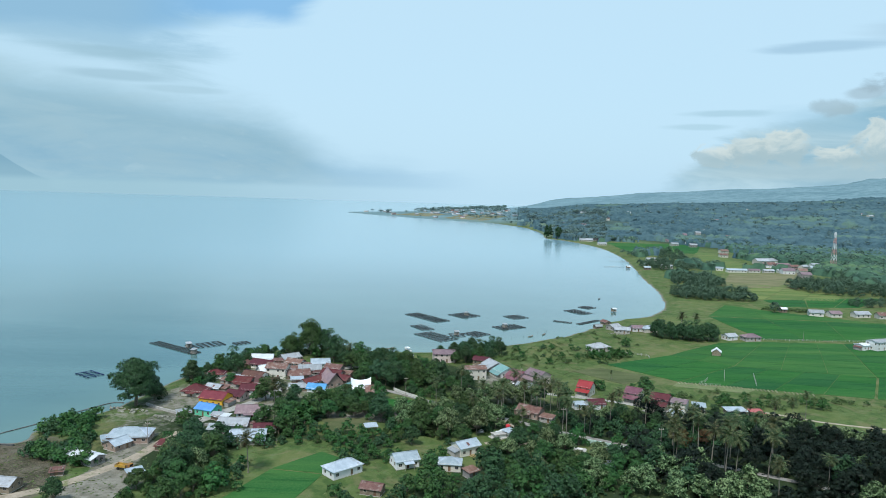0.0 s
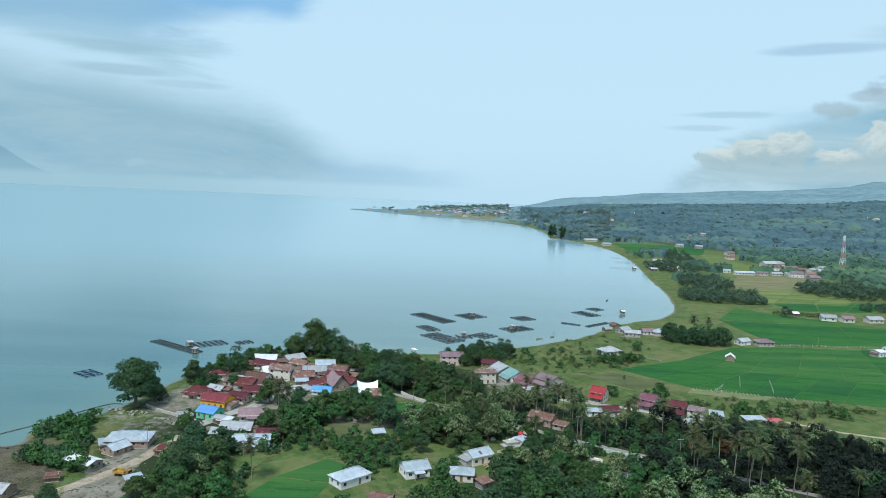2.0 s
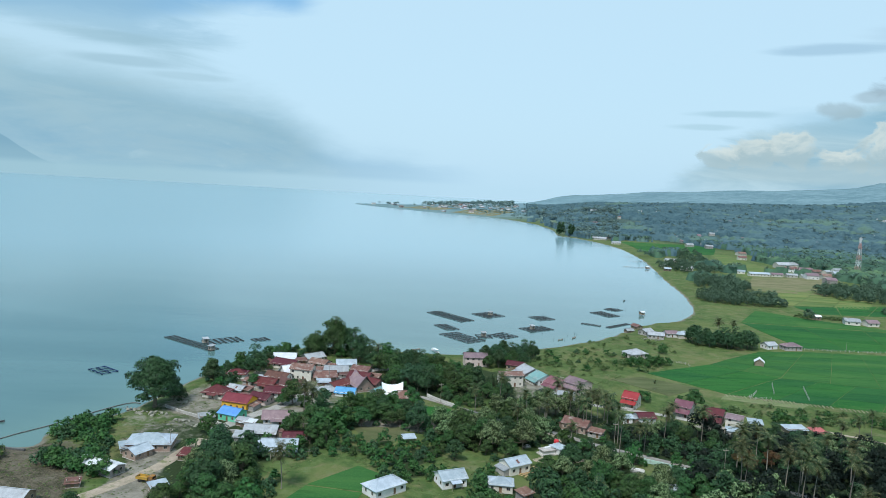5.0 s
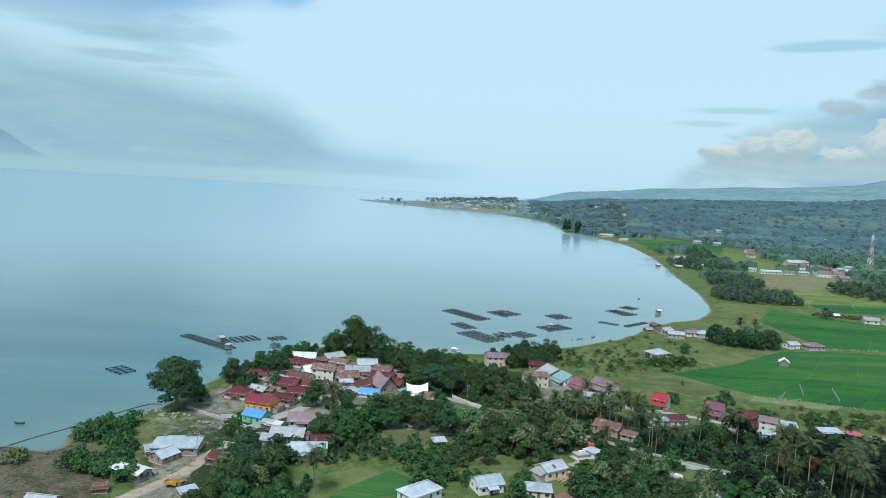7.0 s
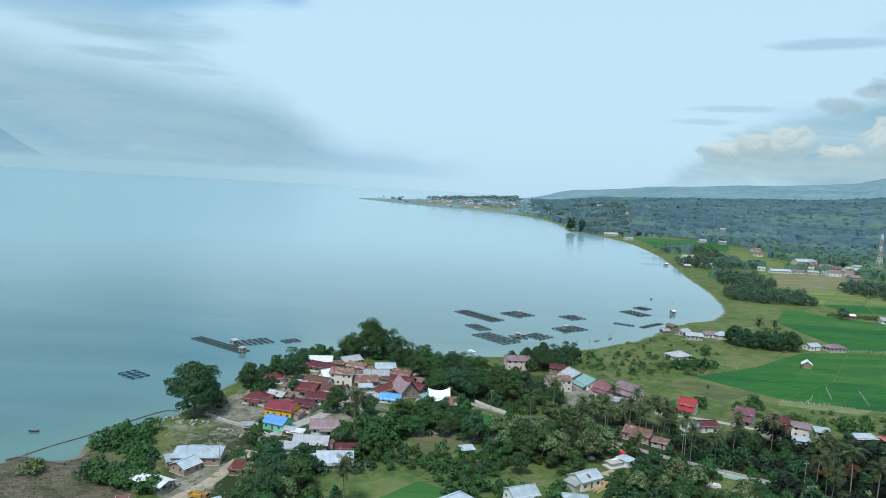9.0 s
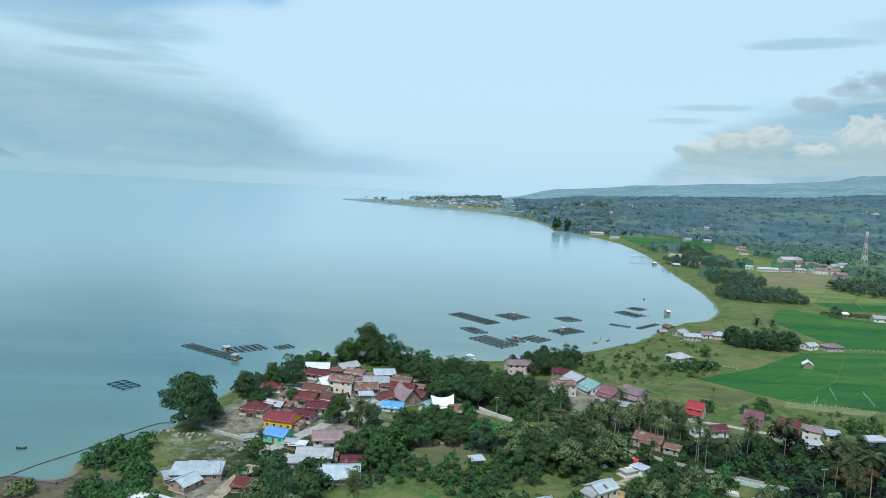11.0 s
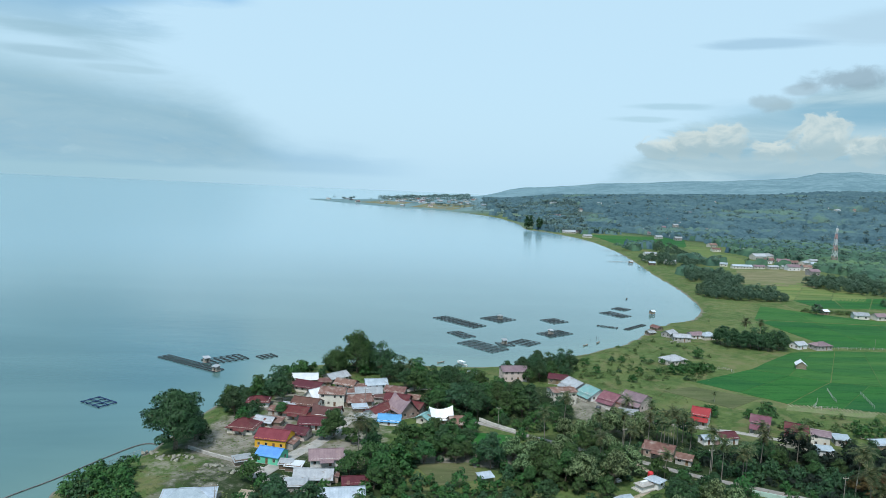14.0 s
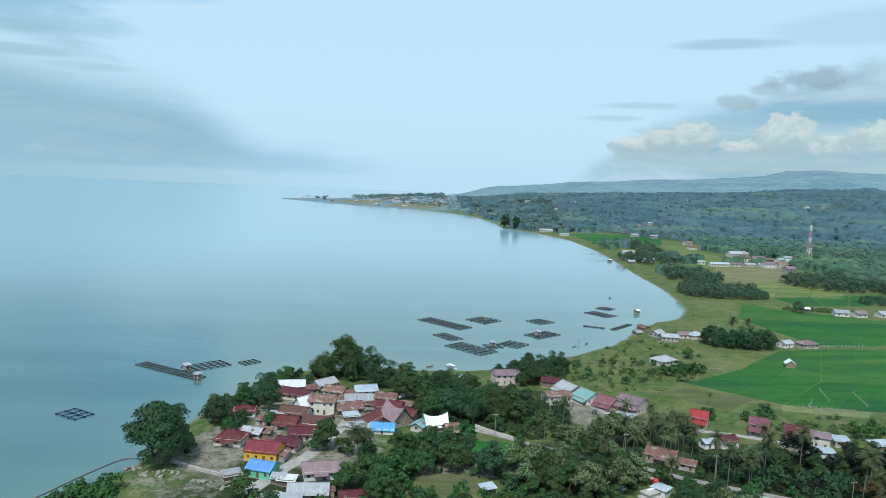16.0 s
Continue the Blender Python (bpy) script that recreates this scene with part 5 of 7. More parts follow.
def plant(key, x, y, scale=1.0, turn=None, group="trees"):
    """A plant as a thing of its own; past the first 290 of a kind, and for undergrowth, it is kept for the joined growth."""
    rnd = random.Random(int(x * 31 + y * 17))
    kind = key.rstrip("0123456789")
    name = "palm_tree" if kind == "palm" else "shrub" if kind in ("bush", "thicket", "shade") else "tree"
    m = pose(x, y, float(height(x, y)), 0, 0, rnd.random() * 360 if turn is None else turn) @ Matrix.Diagonal((scale, scale, scale * rnd.uniform(0.9, 1.12), 1))
    COUNT[name] = COUNT.get(name, 0) + 1
    if group == "undergrowth" or COUNT[name] > 290:
        JOINED.append((key, m))
        return None
    ob = thing(name, m, SAY[kind], name.replace("_", " "), group)
    for me in TREES[key]:
        child = new(me.name, me)
        child.parent = ob
    return ob


KEEP_OFF = [(o.matrix_world.translation.x, o.matrix_world.translation.y, 6.6) for o in scene.objects if o.get("category") in ("house", "shed", "field hut")]
# open ground: yards, plots, tracks (place, half sizes, turn)
OPEN = [(-47, 222, 17, 27, 5), (-20, 222, 22, 11, 25), (-6, 247, 14, 6, 10), (12, 240, 9, 6, 0), (-35, 271, 16, 9, -10), (-18, 299, 11, 9, 0), (-3, 254, 9, 5, -35), (24, 262, 9, 8, 0), (19, 253, 8, 7, 0),
        (-84, 318, 30, 50, 15), (-106, 226, 13, 26, 10), (-112, 268, 22, 22, 0), (-145, 218, 30, 36, 20), (34, 345, 13, 30, 20), (60, 256, 6, 4, 0), (96, 312, 14, 9, -12), (-92, 268, 10, 10, 0), (30, 275, 9, 6, -30), (38, 281, 8, 5, -30), (60, 262, 16, 4, -35), (100, 240, 20, 4.5, -28), (106, 249, 14, 8, -25), (55, 246, 9, 9, 0), (100, 233, 20, 6.5, -30), (-101, 211, 9, 12, 0), (163, 284, 20, 7, -20), (-66, 238, 8, 9, 0), (98, 298, 13, 8, -14)]
LANES = [bent(p, 6) for p in ([(112, 233.5), (90, 246), (70, 258.5), (46, 272), (30, 284.5), (18, 290), (0, 302), (-21, 319)], [(166, 200), (112, 233.5)], [(140, 306), (154, 298.5), (164, 292.7), (183, 287.3), (205, 281)])]


FRONTS = [(o.matrix_world.translation.x, o.matrix_world.translation.y) for o in scene.objects if o.get("category") in ("house", "shed")]


def is_open(x, y, tall=True):
    for hx, hy in FRONTS if tall else ():
        # keeps the side of a house that faces the lake flight clear
        d = math.hypot(hx + 25, hy - 25)
        ux, uy = (-25 - hx) / d, (25 - hy) / d
        along, across = (x - hx) * ux + (y - hy) * uy, abs((x - hx) * -uy + (y - hy) * ux)
        if 0 < along < 17 and across < 4.5:
            return True
    for cx, cy, rx, ry, turn in OPEN:
        c, s = math.cos(radians(turn)), math.sin(radians(turn))
        if math.hypot(((x - cx) * c + (y - cy) * s) / rx, (-(x - cx) * s + (y - cy) * c) / ry) < 1:
            return True
    return any(np.min(np.hypot(l[:, 0] - x, l[:, 1] - y)) < 3.6 for l in LANES)


# gardens and roadsides where only low growth stands
LOW_ONLY = [(-32, 262, 22, 9, 0), (-18, 289, 11, 7, 0), (64, 249, 15, 8, -30), (99, 229, 24, 8, -28), (-82, 262, 14, 12, 0), (-106, 214, 13, 24, 10), (32, 268, 10, 10, 0), (-4, 318, 14, 8, -40), (30, 330, 14, 14, 0)]


def is_low(x, y):
    for cx, cy, rx, ry, turn in LOW_ONLY:
        c, s = math.cos(radians(turn)), math.sin(radians(turn))
        if math.hypot(((x - cx) * c + (y - cy) * s) / rx, (-(x - cx) * s + (y - cy) * c) / ry) < 1:
            return True
    return False


def grove(keys, cx, cy, rx, ry, count, gap, scale=(0.8, 1.15), turn=0.0, seed=1, group="village trees", clear=1.0, yards=True):
    """Trees strewn over an oval of the plan, none closer than gap to another and clear of houses, tracks and yards."""
    rnd, put = random.Random(seed), []
    c, s = math.cos(radians(turn)), math.sin(radians(turn))
    for _ in range(count * 30):
        if len(put) >= count:
            break
        r, a = math.sqrt(rnd.random()), rnd.random() * 2 * math.pi
        u, v = rx * r * math.cos(a), ry * r * math.sin(a)
        x, y = cx + u * c - v * s, cy + u * s + v * c
        if any(math.hypot(x - q[0], y - q[1]) < max(gap, q[2] * clear) for q in KEEP_OFF) or (yards and is_open(x, y, keys[0][:3] not in ("low", "bus", "thi", "sha"))):
            continue
        if float(inland(np.array([x]), np.array([y]))[0]) < 3 or (keys[0][:3] not in ("low", "bus", "thi", "pal", "sha") and is_low(x, y)) or (keys[0].startswith("pale") and is_low(x, y)):
            continue
        put.append((x, y))
        KEEP_OFF.append((x, y, gap * 0.5))
        plant(rnd.choice(keys), x, y, rnd.uniform(*scale), group=group)


def at(key, x, y, scale=1.0, turn=None, group="village trees"):
    KEEP_OFF.append((x, y, 3.0))
    return plant(key, x, y, scale, turn, group)


ROUND, DARK, PALE, PALM, DEEP, FIELD = (["%s%d" % (k, n) for n in range(4)] for k in ("round", "dark", "pale", "palm", "deep", "field"))
LOW, BUSH, THICK = (["%s%d" % (k, n) for n in range(3)] for k in ("low", "bush", "thicket"))
# lake shore, beside the village and behind it
at("umbrella", -127.0, 288.5, 0.98, 40)
at("thicket2", -122, 301, 1.1)
at("thicket0", -126, 307, 1.2)
at("dark1", -123, 297, 0.6)
at("dark1", -115, 322, 0.80)
at("round3", -119, 331, 0.7)
at("dark2", -104, 347, 0.85)
at("dark0", -100, 340, 0.8)
at("round1", -97, 322, 0.62)
at("thicket1", -108, 329, 1.0)
at("grand", -72, 386, 0.92, 20)
at("grand", -82, 380, 0.66, 140)
at("dark3", -60, 380, 1.0)
at("dark1", -66, 391, 1.0)
at("dark2", -52, 372, 0.9)
at("round2", -44, 376, 1.0)
at("palm1", -47, 366, 0.7)
grove(ROUND + DARK[:3], -24, 346, 30, 19, 32, 5.6, (0.70, 0.92), -22, 3, clear=1.2, yards=False)
grove(DARK + ROUND, -2, 330, 18, 12, 12, 5.2, (0.5, 0.7), -30, 47)
grove(DARK + ROUND, -36, 366, 22, 9, 12, 5.0, (0.6, 0.85), -10, 4, clear=1.1)
grove(DARK + ROUND, 14, 384, 18, 8, 12, 5.0, (0.55, 0.75), 10, 5)
grove(THICK + LOW, -20, 330, 40, 14, 18, 4.0, (0.7, 1.0), -22, 30)
grove(THICK + LOW + BUSH, -75, 388, 26, 9, 20, 3.4, (0.7, 1.1), 10, 31)
grove(THICK + LOW + LOW, -105, 364, 6, 26, 16, 2.8, (0.7, 1.2), -20, 53, yards=False)
for x, y, k, s in ((-76, 302, "round2", 0.85), (-79, 299, "round0", 0.6), (-62, 289, "dark1", 0.6), (-58, 282, "round3", 0.55), (-51, 286, "dark0", 0.42), (-112, 352, "round1", 0.8), (-62, 290, "low2", 1.2), (-69, 296, "low1", 1.1)):
    at(k, x, y, s)
at("palm3", -66, 276, 1.0)
grove(THICK + LOW, -112, 332, 9, 28, 15, 2.8, (0.6, 1.1), 25, 32, yards=False)
grove(THICK + BUSH, -92, 366, 8, 24, 14, 2.8, (0.6, 1.1), -35, 48, yards=False)
grove(DARK + ROUND[:2], 26, 401, 11, 5, 8, 4.0, (0.5, 0.75), 5, 52)

# gardens between the village and the road
for x, y, k, s in ((-64, 279, 1, 0.95), (-61.5, 222.5, 0, 0.95), (10, 312, 2, 0.85), (20, 298, 1, 0.8), (28, 297, 3, 0.75), (-1, 296, 0, 0.9), (41, 288, 2, 0.8), (52, 277, 1, 0.85), (60, 270, 0, 0.85), (37, 296, 3, 0.7),
                   (95, 249, 2, 1.0), (85, 245, 0, 1.05), (95, 236, 1, 1.0), (100, 237, 3, 0.95), (97.5, 230, 0, 1.05), (101.5, 231, 1, 0.9), (88, 256, 1, 1.0), (106, 247, 0, 1.05), (118, 240, 2, 1.0), (112, 230, 1, 1.0), (108, 214, 0, 0.8), (128, 222, 3, 0.7),
                   (130, 288, 0, 0.7), (138, 282, 1, 0.65), (159, 297, 2, 0.65), (150, 290, 0, 0.7), (70, 279, 1, 0.8), (122, 262, 2, 0.8), (84, 240, 0, 0.85), (100, 268, 1, 0.8)):
    at(f"palm{k}", x, y, s, group="coconut palms")
grove(DARK + ROUND + PALE[:1], 78, 284, 30, 5, 13, 4.6, (0.40, 0.58), -27, 57, clear=1.05)
grove(DARK + DEEP[:2], 120, 285, 26, 6, 14, 4.8, (0.42, 0.60), -14, 58, clear=1.05)
for x, y, k, s in ((14, 278, 0, 0.8), (24, 280, 1, 0.85), (39, 290, 2, 0.75), (50, 266, 3, 0.8), (57, 266, 1, 0.8), (33, 270, 0, 0.7), (86, 284, 1, 0.85), (76, 291, 2, 0.75)):
    at(f"palm{k}", x, y, s, group="coconut palms")
grove(THICK + ["shade1", "shade0"], 80, 270, 36, 13, 90, 2.8, (0.6, 1.0), -28, 59, "undergrowth")
for x, y, k, s in ((37, 266, "round1", 0.55), (45, 261, "dark0", 0.5), (53, 256.5, "low2", 1.2), (78, 242.5, "dark2", 0.5), (87, 237.5, "pale1", 0.55), (31, 271, "low1", 1.2)):
    at(k, x, y, s)
at("rust", 91, 258, 0.85)
at("rust", 103, 262, 0.7)
at("round2", 97, 325, 0.85)
at("low0", 93, 331, 0.8)
at("low1", 78, 333, 1.0)
for x, y, k, s in ((-87, 246, "dark0", 0.75), (-90, 231, "pale0", 0.8), (-88, 221, "round2", 0.75), (-68, 209, "low2", 1.5), (-79, 234, "pale1", 0.75), (-78, 221, "pale2", 0.8), (-80, 210, "round3", 0.75), (-71, 219, "low1", 1.3), (-111, 197, "dark0", 0.62),
                   (-75, 300, "round3", 0.85), (-52, 277, "low2", 1.6), (-43, 295, "round1", 0.8), (-63, 300, "dark0", 0.6), (-34, 297, "round2", 0.8), (-27, 307, "low2", 1.3), (-55, 262, "round2", 0.7), (-97, 264, "low2", 1.2)):
    at(k, x, y, s)
grove(PALE + PALE + ROUND + DARK[:2], 6, 276, 32, 14, 26, 5.6, (0.72, 0.95), 8, 6)
grove(PALE, 22, 304, 18, 9, 8, 5.4, (0.7, 0.9), 8, 46)
grove(ROUND + DARK[:2], -46, 288, 24, 13, 20, 5.2, (0.6, 0.85), 5, 7)
grove(LOW + LOW + THICK, -38, 256, 26, 9, 22, 3.4, (0.45, 0.75), 5, 33)
grove(ROUND + LOW, -66, 262, 12, 18, 16, 4.6, (0.6, 0.9), 0, 8)
grove(ROUND + DARK, -83, 230, 8, 20, 13, 5.2, (0.7, 0.95), 0, 9)
grove(LOW + ROUND, -84, 204, 14, 10, 10, 4.8, (0.65, 0.95), 0, 10)
grove(ROUND + LOW + DARK[:1], -8, 258, 24, 9, 18, 4.8, (0.5, 0.75), 0, 11)
grove(ROUND + LOW + PALE[:2] + DARK[:1], 44, 240, 26, 18, 30, 5.2, (0.55, 0.85), -30, 12)
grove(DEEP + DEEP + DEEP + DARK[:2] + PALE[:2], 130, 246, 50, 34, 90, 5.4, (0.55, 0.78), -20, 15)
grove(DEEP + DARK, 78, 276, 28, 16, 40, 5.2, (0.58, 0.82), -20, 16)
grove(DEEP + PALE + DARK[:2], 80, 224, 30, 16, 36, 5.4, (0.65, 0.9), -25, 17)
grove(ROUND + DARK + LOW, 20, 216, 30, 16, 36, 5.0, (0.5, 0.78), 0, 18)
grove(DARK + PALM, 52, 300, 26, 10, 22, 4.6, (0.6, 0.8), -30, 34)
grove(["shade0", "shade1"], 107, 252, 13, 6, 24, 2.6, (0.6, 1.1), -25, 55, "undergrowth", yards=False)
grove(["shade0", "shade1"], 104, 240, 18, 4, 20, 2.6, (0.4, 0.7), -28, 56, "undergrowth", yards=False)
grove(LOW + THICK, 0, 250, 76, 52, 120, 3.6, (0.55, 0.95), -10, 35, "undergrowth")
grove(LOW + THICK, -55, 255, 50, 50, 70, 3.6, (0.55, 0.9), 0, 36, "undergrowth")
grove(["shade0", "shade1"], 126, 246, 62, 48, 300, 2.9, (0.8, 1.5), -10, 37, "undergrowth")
grove(THICK + THICK + LOW, -127, 230.5, 14, 4.5, 22, 2.6, (0.7, 1.1), -22, 54, yards=False, clear=0.7)
for x, y in ((-128, 240), (-124, 236), (-120, 231), (-133, 247), (-137, 252), (-116, 226), (-126, 228)):
    at("low%d" % (int(abs(x)) % 3), x, y, 0.95, group="trees round the sheds")
at("low2", -53, 272, 1.5)
for x, y, k in ((84, 226, 0), (88, 231, 2), (132, 262, 1), (140, 268, 3), (128, 270, 0)):
    at(f"pale{k}", x, y, 0.8)
at("bush2", -154, 233, 1.5)
at("round1", -3, 225, 0.7)
at("round0", 1, 219, 0.6)
at("round3", -2, 231, 0.5)
# the plain
grove(DARK, 163, 463, 22, 9, 30, 4.6, (0.66, 0.88), -14, 20, "field trees")
at("palm0", 164, 474, 0.95, group="field trees")
at("palm2", 174, 474, 0.8, group="field trees")
at("field1", 279, 582, 0.85, group="field trees")
at("low2", 116, 432, 1.1, group="field trees")
at("palm0", 88, 352, 0.35, group="field trees")
grove(BUSH + LOW, 96, 402, 16, 7, 22, 2.6, (0.6, 1.0), 10, 21, "shrubs in the meadow")
grove(BUSH + BUSH + LOW + THICK[:1], 72, 400, 36, 20, 34, 2.6, (0.45, 0.85), 8, 51, "shrubs in the meadow")
grove(BUSH, 58, 396, 24, 26, 30, 3.0, (0.3, 0.6), 0, 22, "shrubs in the meadow")
grove(BUSH, 95, 440, 36, 26, 24, 3.0, (0.3, 0.75), 30, 38, "shrubs in the meadow")
grove(BUSH + LOW, 140, 316, 40, 9, 34, 3.0, (0.6, 1.0), -6, 23, "shrubs along the ditch")
grove(BUSH, 175, 325, 50, 3, 26, 2.4, (0.5, 0.9), -10, 39, "shrubs along the ditch")
grove(BUSH + LOW + THICK, -138, 256, 11, 24, 38, 2.6, (0.6, 1.0), 28, 24, "shrubs on the shore")
grove(BUSH, 298, 590, 26, 4, 22, 2.6, (0.7, 1.1), -12, 40, "hedge")
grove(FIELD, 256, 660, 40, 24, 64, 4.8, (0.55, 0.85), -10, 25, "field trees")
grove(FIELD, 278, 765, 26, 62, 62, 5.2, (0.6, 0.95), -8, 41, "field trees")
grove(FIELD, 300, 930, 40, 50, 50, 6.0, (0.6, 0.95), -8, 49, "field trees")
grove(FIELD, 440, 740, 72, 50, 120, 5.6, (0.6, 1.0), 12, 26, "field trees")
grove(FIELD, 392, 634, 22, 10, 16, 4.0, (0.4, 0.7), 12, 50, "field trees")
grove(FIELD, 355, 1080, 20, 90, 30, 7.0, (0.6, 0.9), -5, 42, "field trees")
for x, y, s in ((219, 1488, 2.3), (226, 1482, 2.0), (237, 1460, 2.1), (244, 1464, 1.7)):
    at("cypress", x, y, s, group="shore trees")


def join_growth(name, planted, label):
    """The growth past counting as one mesh, each plant at its own place and turn."""
    mats, verts, soft, loops, totals, slots, base = [], [], [], [], [], [], 0
    for key, m in planted:
        r, shift = np.array(m.to_3x3()), np.array(m.translation)
        slim = 3 if 430 < shift[1] < 540 else 4 if shift[1] > 540 else 6 if m.to_scale().x < 0.62 else 4
        for me in TREES[key]:
            co = np.empty(len(me.vertices) * 3, np.float32)
            me.vertices.foreach_get("co", co)
            index = np.empty(len(me.loops), np.int32)
            me.loops.foreach_get("vertex_index", index)
            total = np.empty(len(me.polygons), np.int32)
            me.polygons.foreach_get("loop_total", total)
            if me.materials[0] not in mats:
                mats.append(me.materials[0])
            co = co.reshape(-1, 3)
            normals = np.empty(len(co) * 3, np.float32)
            me.vertex_normals.foreach_get("vector", normals)
            normals = normals.reshape(-1, 3)
            n = int(total[0])
            if len(co) == n * len(total):
                # far or small plants: fewer, broader sprays
                leaf = co.reshape(-1, n, 3)[:: slim]
                normals = normals.reshape(-1, n, 3)[:: slim].reshape(-1, 3)
                heart = leaf.mean(1, keepdims=True)
                co = (heart + (leaf - heart) * (0.35 + 0.65 * slim ** 0.5) * 1.02).reshape(-1, 3)
                index, total = np.arange(len(co), dtype=np.int32), np.full(len(leaf), n, np.int32)
            elif slim > 2:
                # the trunk alone, without its limbs
                index, total = index[: int(total[:16].sum())], total[:16]
            verts.append(co @ r.T + shift)
            soft.append(unit(normals @ r.T))
            loops.append(index + base)
            totals.append(total)
            slots.append(np.full(len(total), mats.index(me.materials[0]), np.int32))
            base += len(co)
    verts, loops, totals, slots = (np.concatenate(v) for v in (verts, loops, totals, slots))
    me = bpy.data.meshes.new(name)
    me.vertices.add(len(verts))
    me.vertices.foreach_set("co", verts.astype(np.float32).ravel())
    me.loops.add(len(loops))
    me.loops.foreach_set("vertex_index", loops)
    me.polygons.add(len(totals))
    me.polygons.foreach_set("loop_start", np.r_[0, np.cumsum(totals)[:-1]].astype(np.int32))
    me.polygons.foreach_set("loop_total", totals)
    for mat in mats:
        me.materials.append(mat)
    me.polygons.foreach_set("material_index", slots)
    me.update(calc_edges=True)
    soften(me, np.concatenate(soft))
    return tagged(new(name, me), label, "vegetation", kind="stuff")


join_growth("undergrowth", JOINED, "mixed green undergrowth and scattered field trees")


def tussocks(count, seed, x0, x1, y0, y1, small, large, near=True):
    """Rough grass and weeds over open ground, too many to count."""
    rng = np.random.default_rng(seed)
    x, y = rng.uniform(x0, x1, count * 3), rng.uniform(y0, y1, count * 3)
    d = inland(x, y)
    beds = ((x + 48) ** 2 / 15**2 + (y - 222) ** 2 / 26**2 < 1)
    ok = (d > 2) & ~beds & (((x < 78) | ((y > 445) & (x < 150))) if near else meadow(x, y)) & (ripple(x, y, 9.0, 5.0) + 0.4 * rng.normal(size=x.shape) > -0.1)
    x, y = x[ok][:count], y[ok][:count]
    z = height(x, y)
    n = len(x)
    s = rng.uniform(small, large, (n, 1))
    a = rng.uniform(0, 6.283, n)
    u = np.stack([np.cos(a), np.sin(a), 0 * a], 1) * s
    p = np.stack([x, y, z], 1)
    up = np.stack([rng.normal(size=n) * 0.4, rng.normal(size=n) * 0.4, np.ones(n)], 1) * s * 0.4
    v = np.stack([-np.sin(a), np.cos(a), 0 * a], 1) * s
    quads = np.concatenate([np.stack([p - u, p - v * 0.3 + up * 0.6, p + u + up * 0.3, p + v * 0.5 + up], 1), np.stack([p - v, p + u * 0.4 + up * 0.8, p + v + up * 0.2, p - u * 0.3 + up * 0.5], 1)])
    return tagged(new("rough_grass", soup("rough_grass", quads, 4, TUFT)), "rough grass and weeds on open ground", "grass", kind="stuff")


def meadow(x, y):
    """Grassland between the bay, the village and the rice."""
    return ((x < 0.55 * (y - 200)) & (x < 150 + 0.42 * (y - 480)) & (y > 350)) | ((y < 346) & (y > 300 + 0.05 * x) & (x > 60))


tussocks(20000, 9, -165, 190, 195, 500, 0.2, 0.6)
tussocks(12000, 19, 20, 290, 300, 760, 0.2, 0.6, False)


def far_trees(name, spots, size, leaf, seed, sprays=26, label="distant mixed woodland", up=1.0):
    """Woodland past counting: each tree a loose crown of sprays on its own spot."""
    rng = np.random.default_rng(seed)
    quads = []
    for x, y, z, s in spots:
        r = s * (0.42 + 0.16 * rng.random())
        quads.append(clump_leaves(rng, (x, y, z + s * 0.62), (r, r, s * 0.42), sprays, size * s / 8, 0.2, 0.55, up))
    ob = new(name, soup(name, np.concatenate(quads), 3, leaf))
    return tagged(ob, label, "woodland", kind="stuff")


rng = np.random.default_rng(5)


def scatter(count, r0, r1, a0, a1, keep, size=(7, 11)):
    r = np.sqrt(rng.random(count) * (r1 * r1 - r0 * r0) + r0 * r0)
    az = np.radians(a0 + (a1 - a0) * rng.random(count))
    x, y = r * np.sin(az), r * np.cos(az)
    d = inland(x, y)
    ok = (d > 6) & keep(x, y, d)
    x, y = x[ok], y[ok]
    return np.stack([x, y, height(x, y), rng.uniform(*size, len(x))], 1)


FIELDS = [(345, 720, 100, 100), (400, 840, 90, 80), (385, 1270, 120, 120), (405, 1060, 60, 130), (330, 560, 160, 100)]


def no_field(x, y):
    return np.all([np.hypot((x - cx) / rx, (y - cy) / ry) > 1 for cx, cy, rx, ry in FIELDS], axis=0)


def wooded(x, y, d):
    """Above 0 where the slopes behind the plain carry trees."""
    return ripple(x, y, 120.0, 4.0) + 0.5 * ripple(x, y, 31.0, 2.0) + ease(d, 60, 420) * 0.75 - 0.30


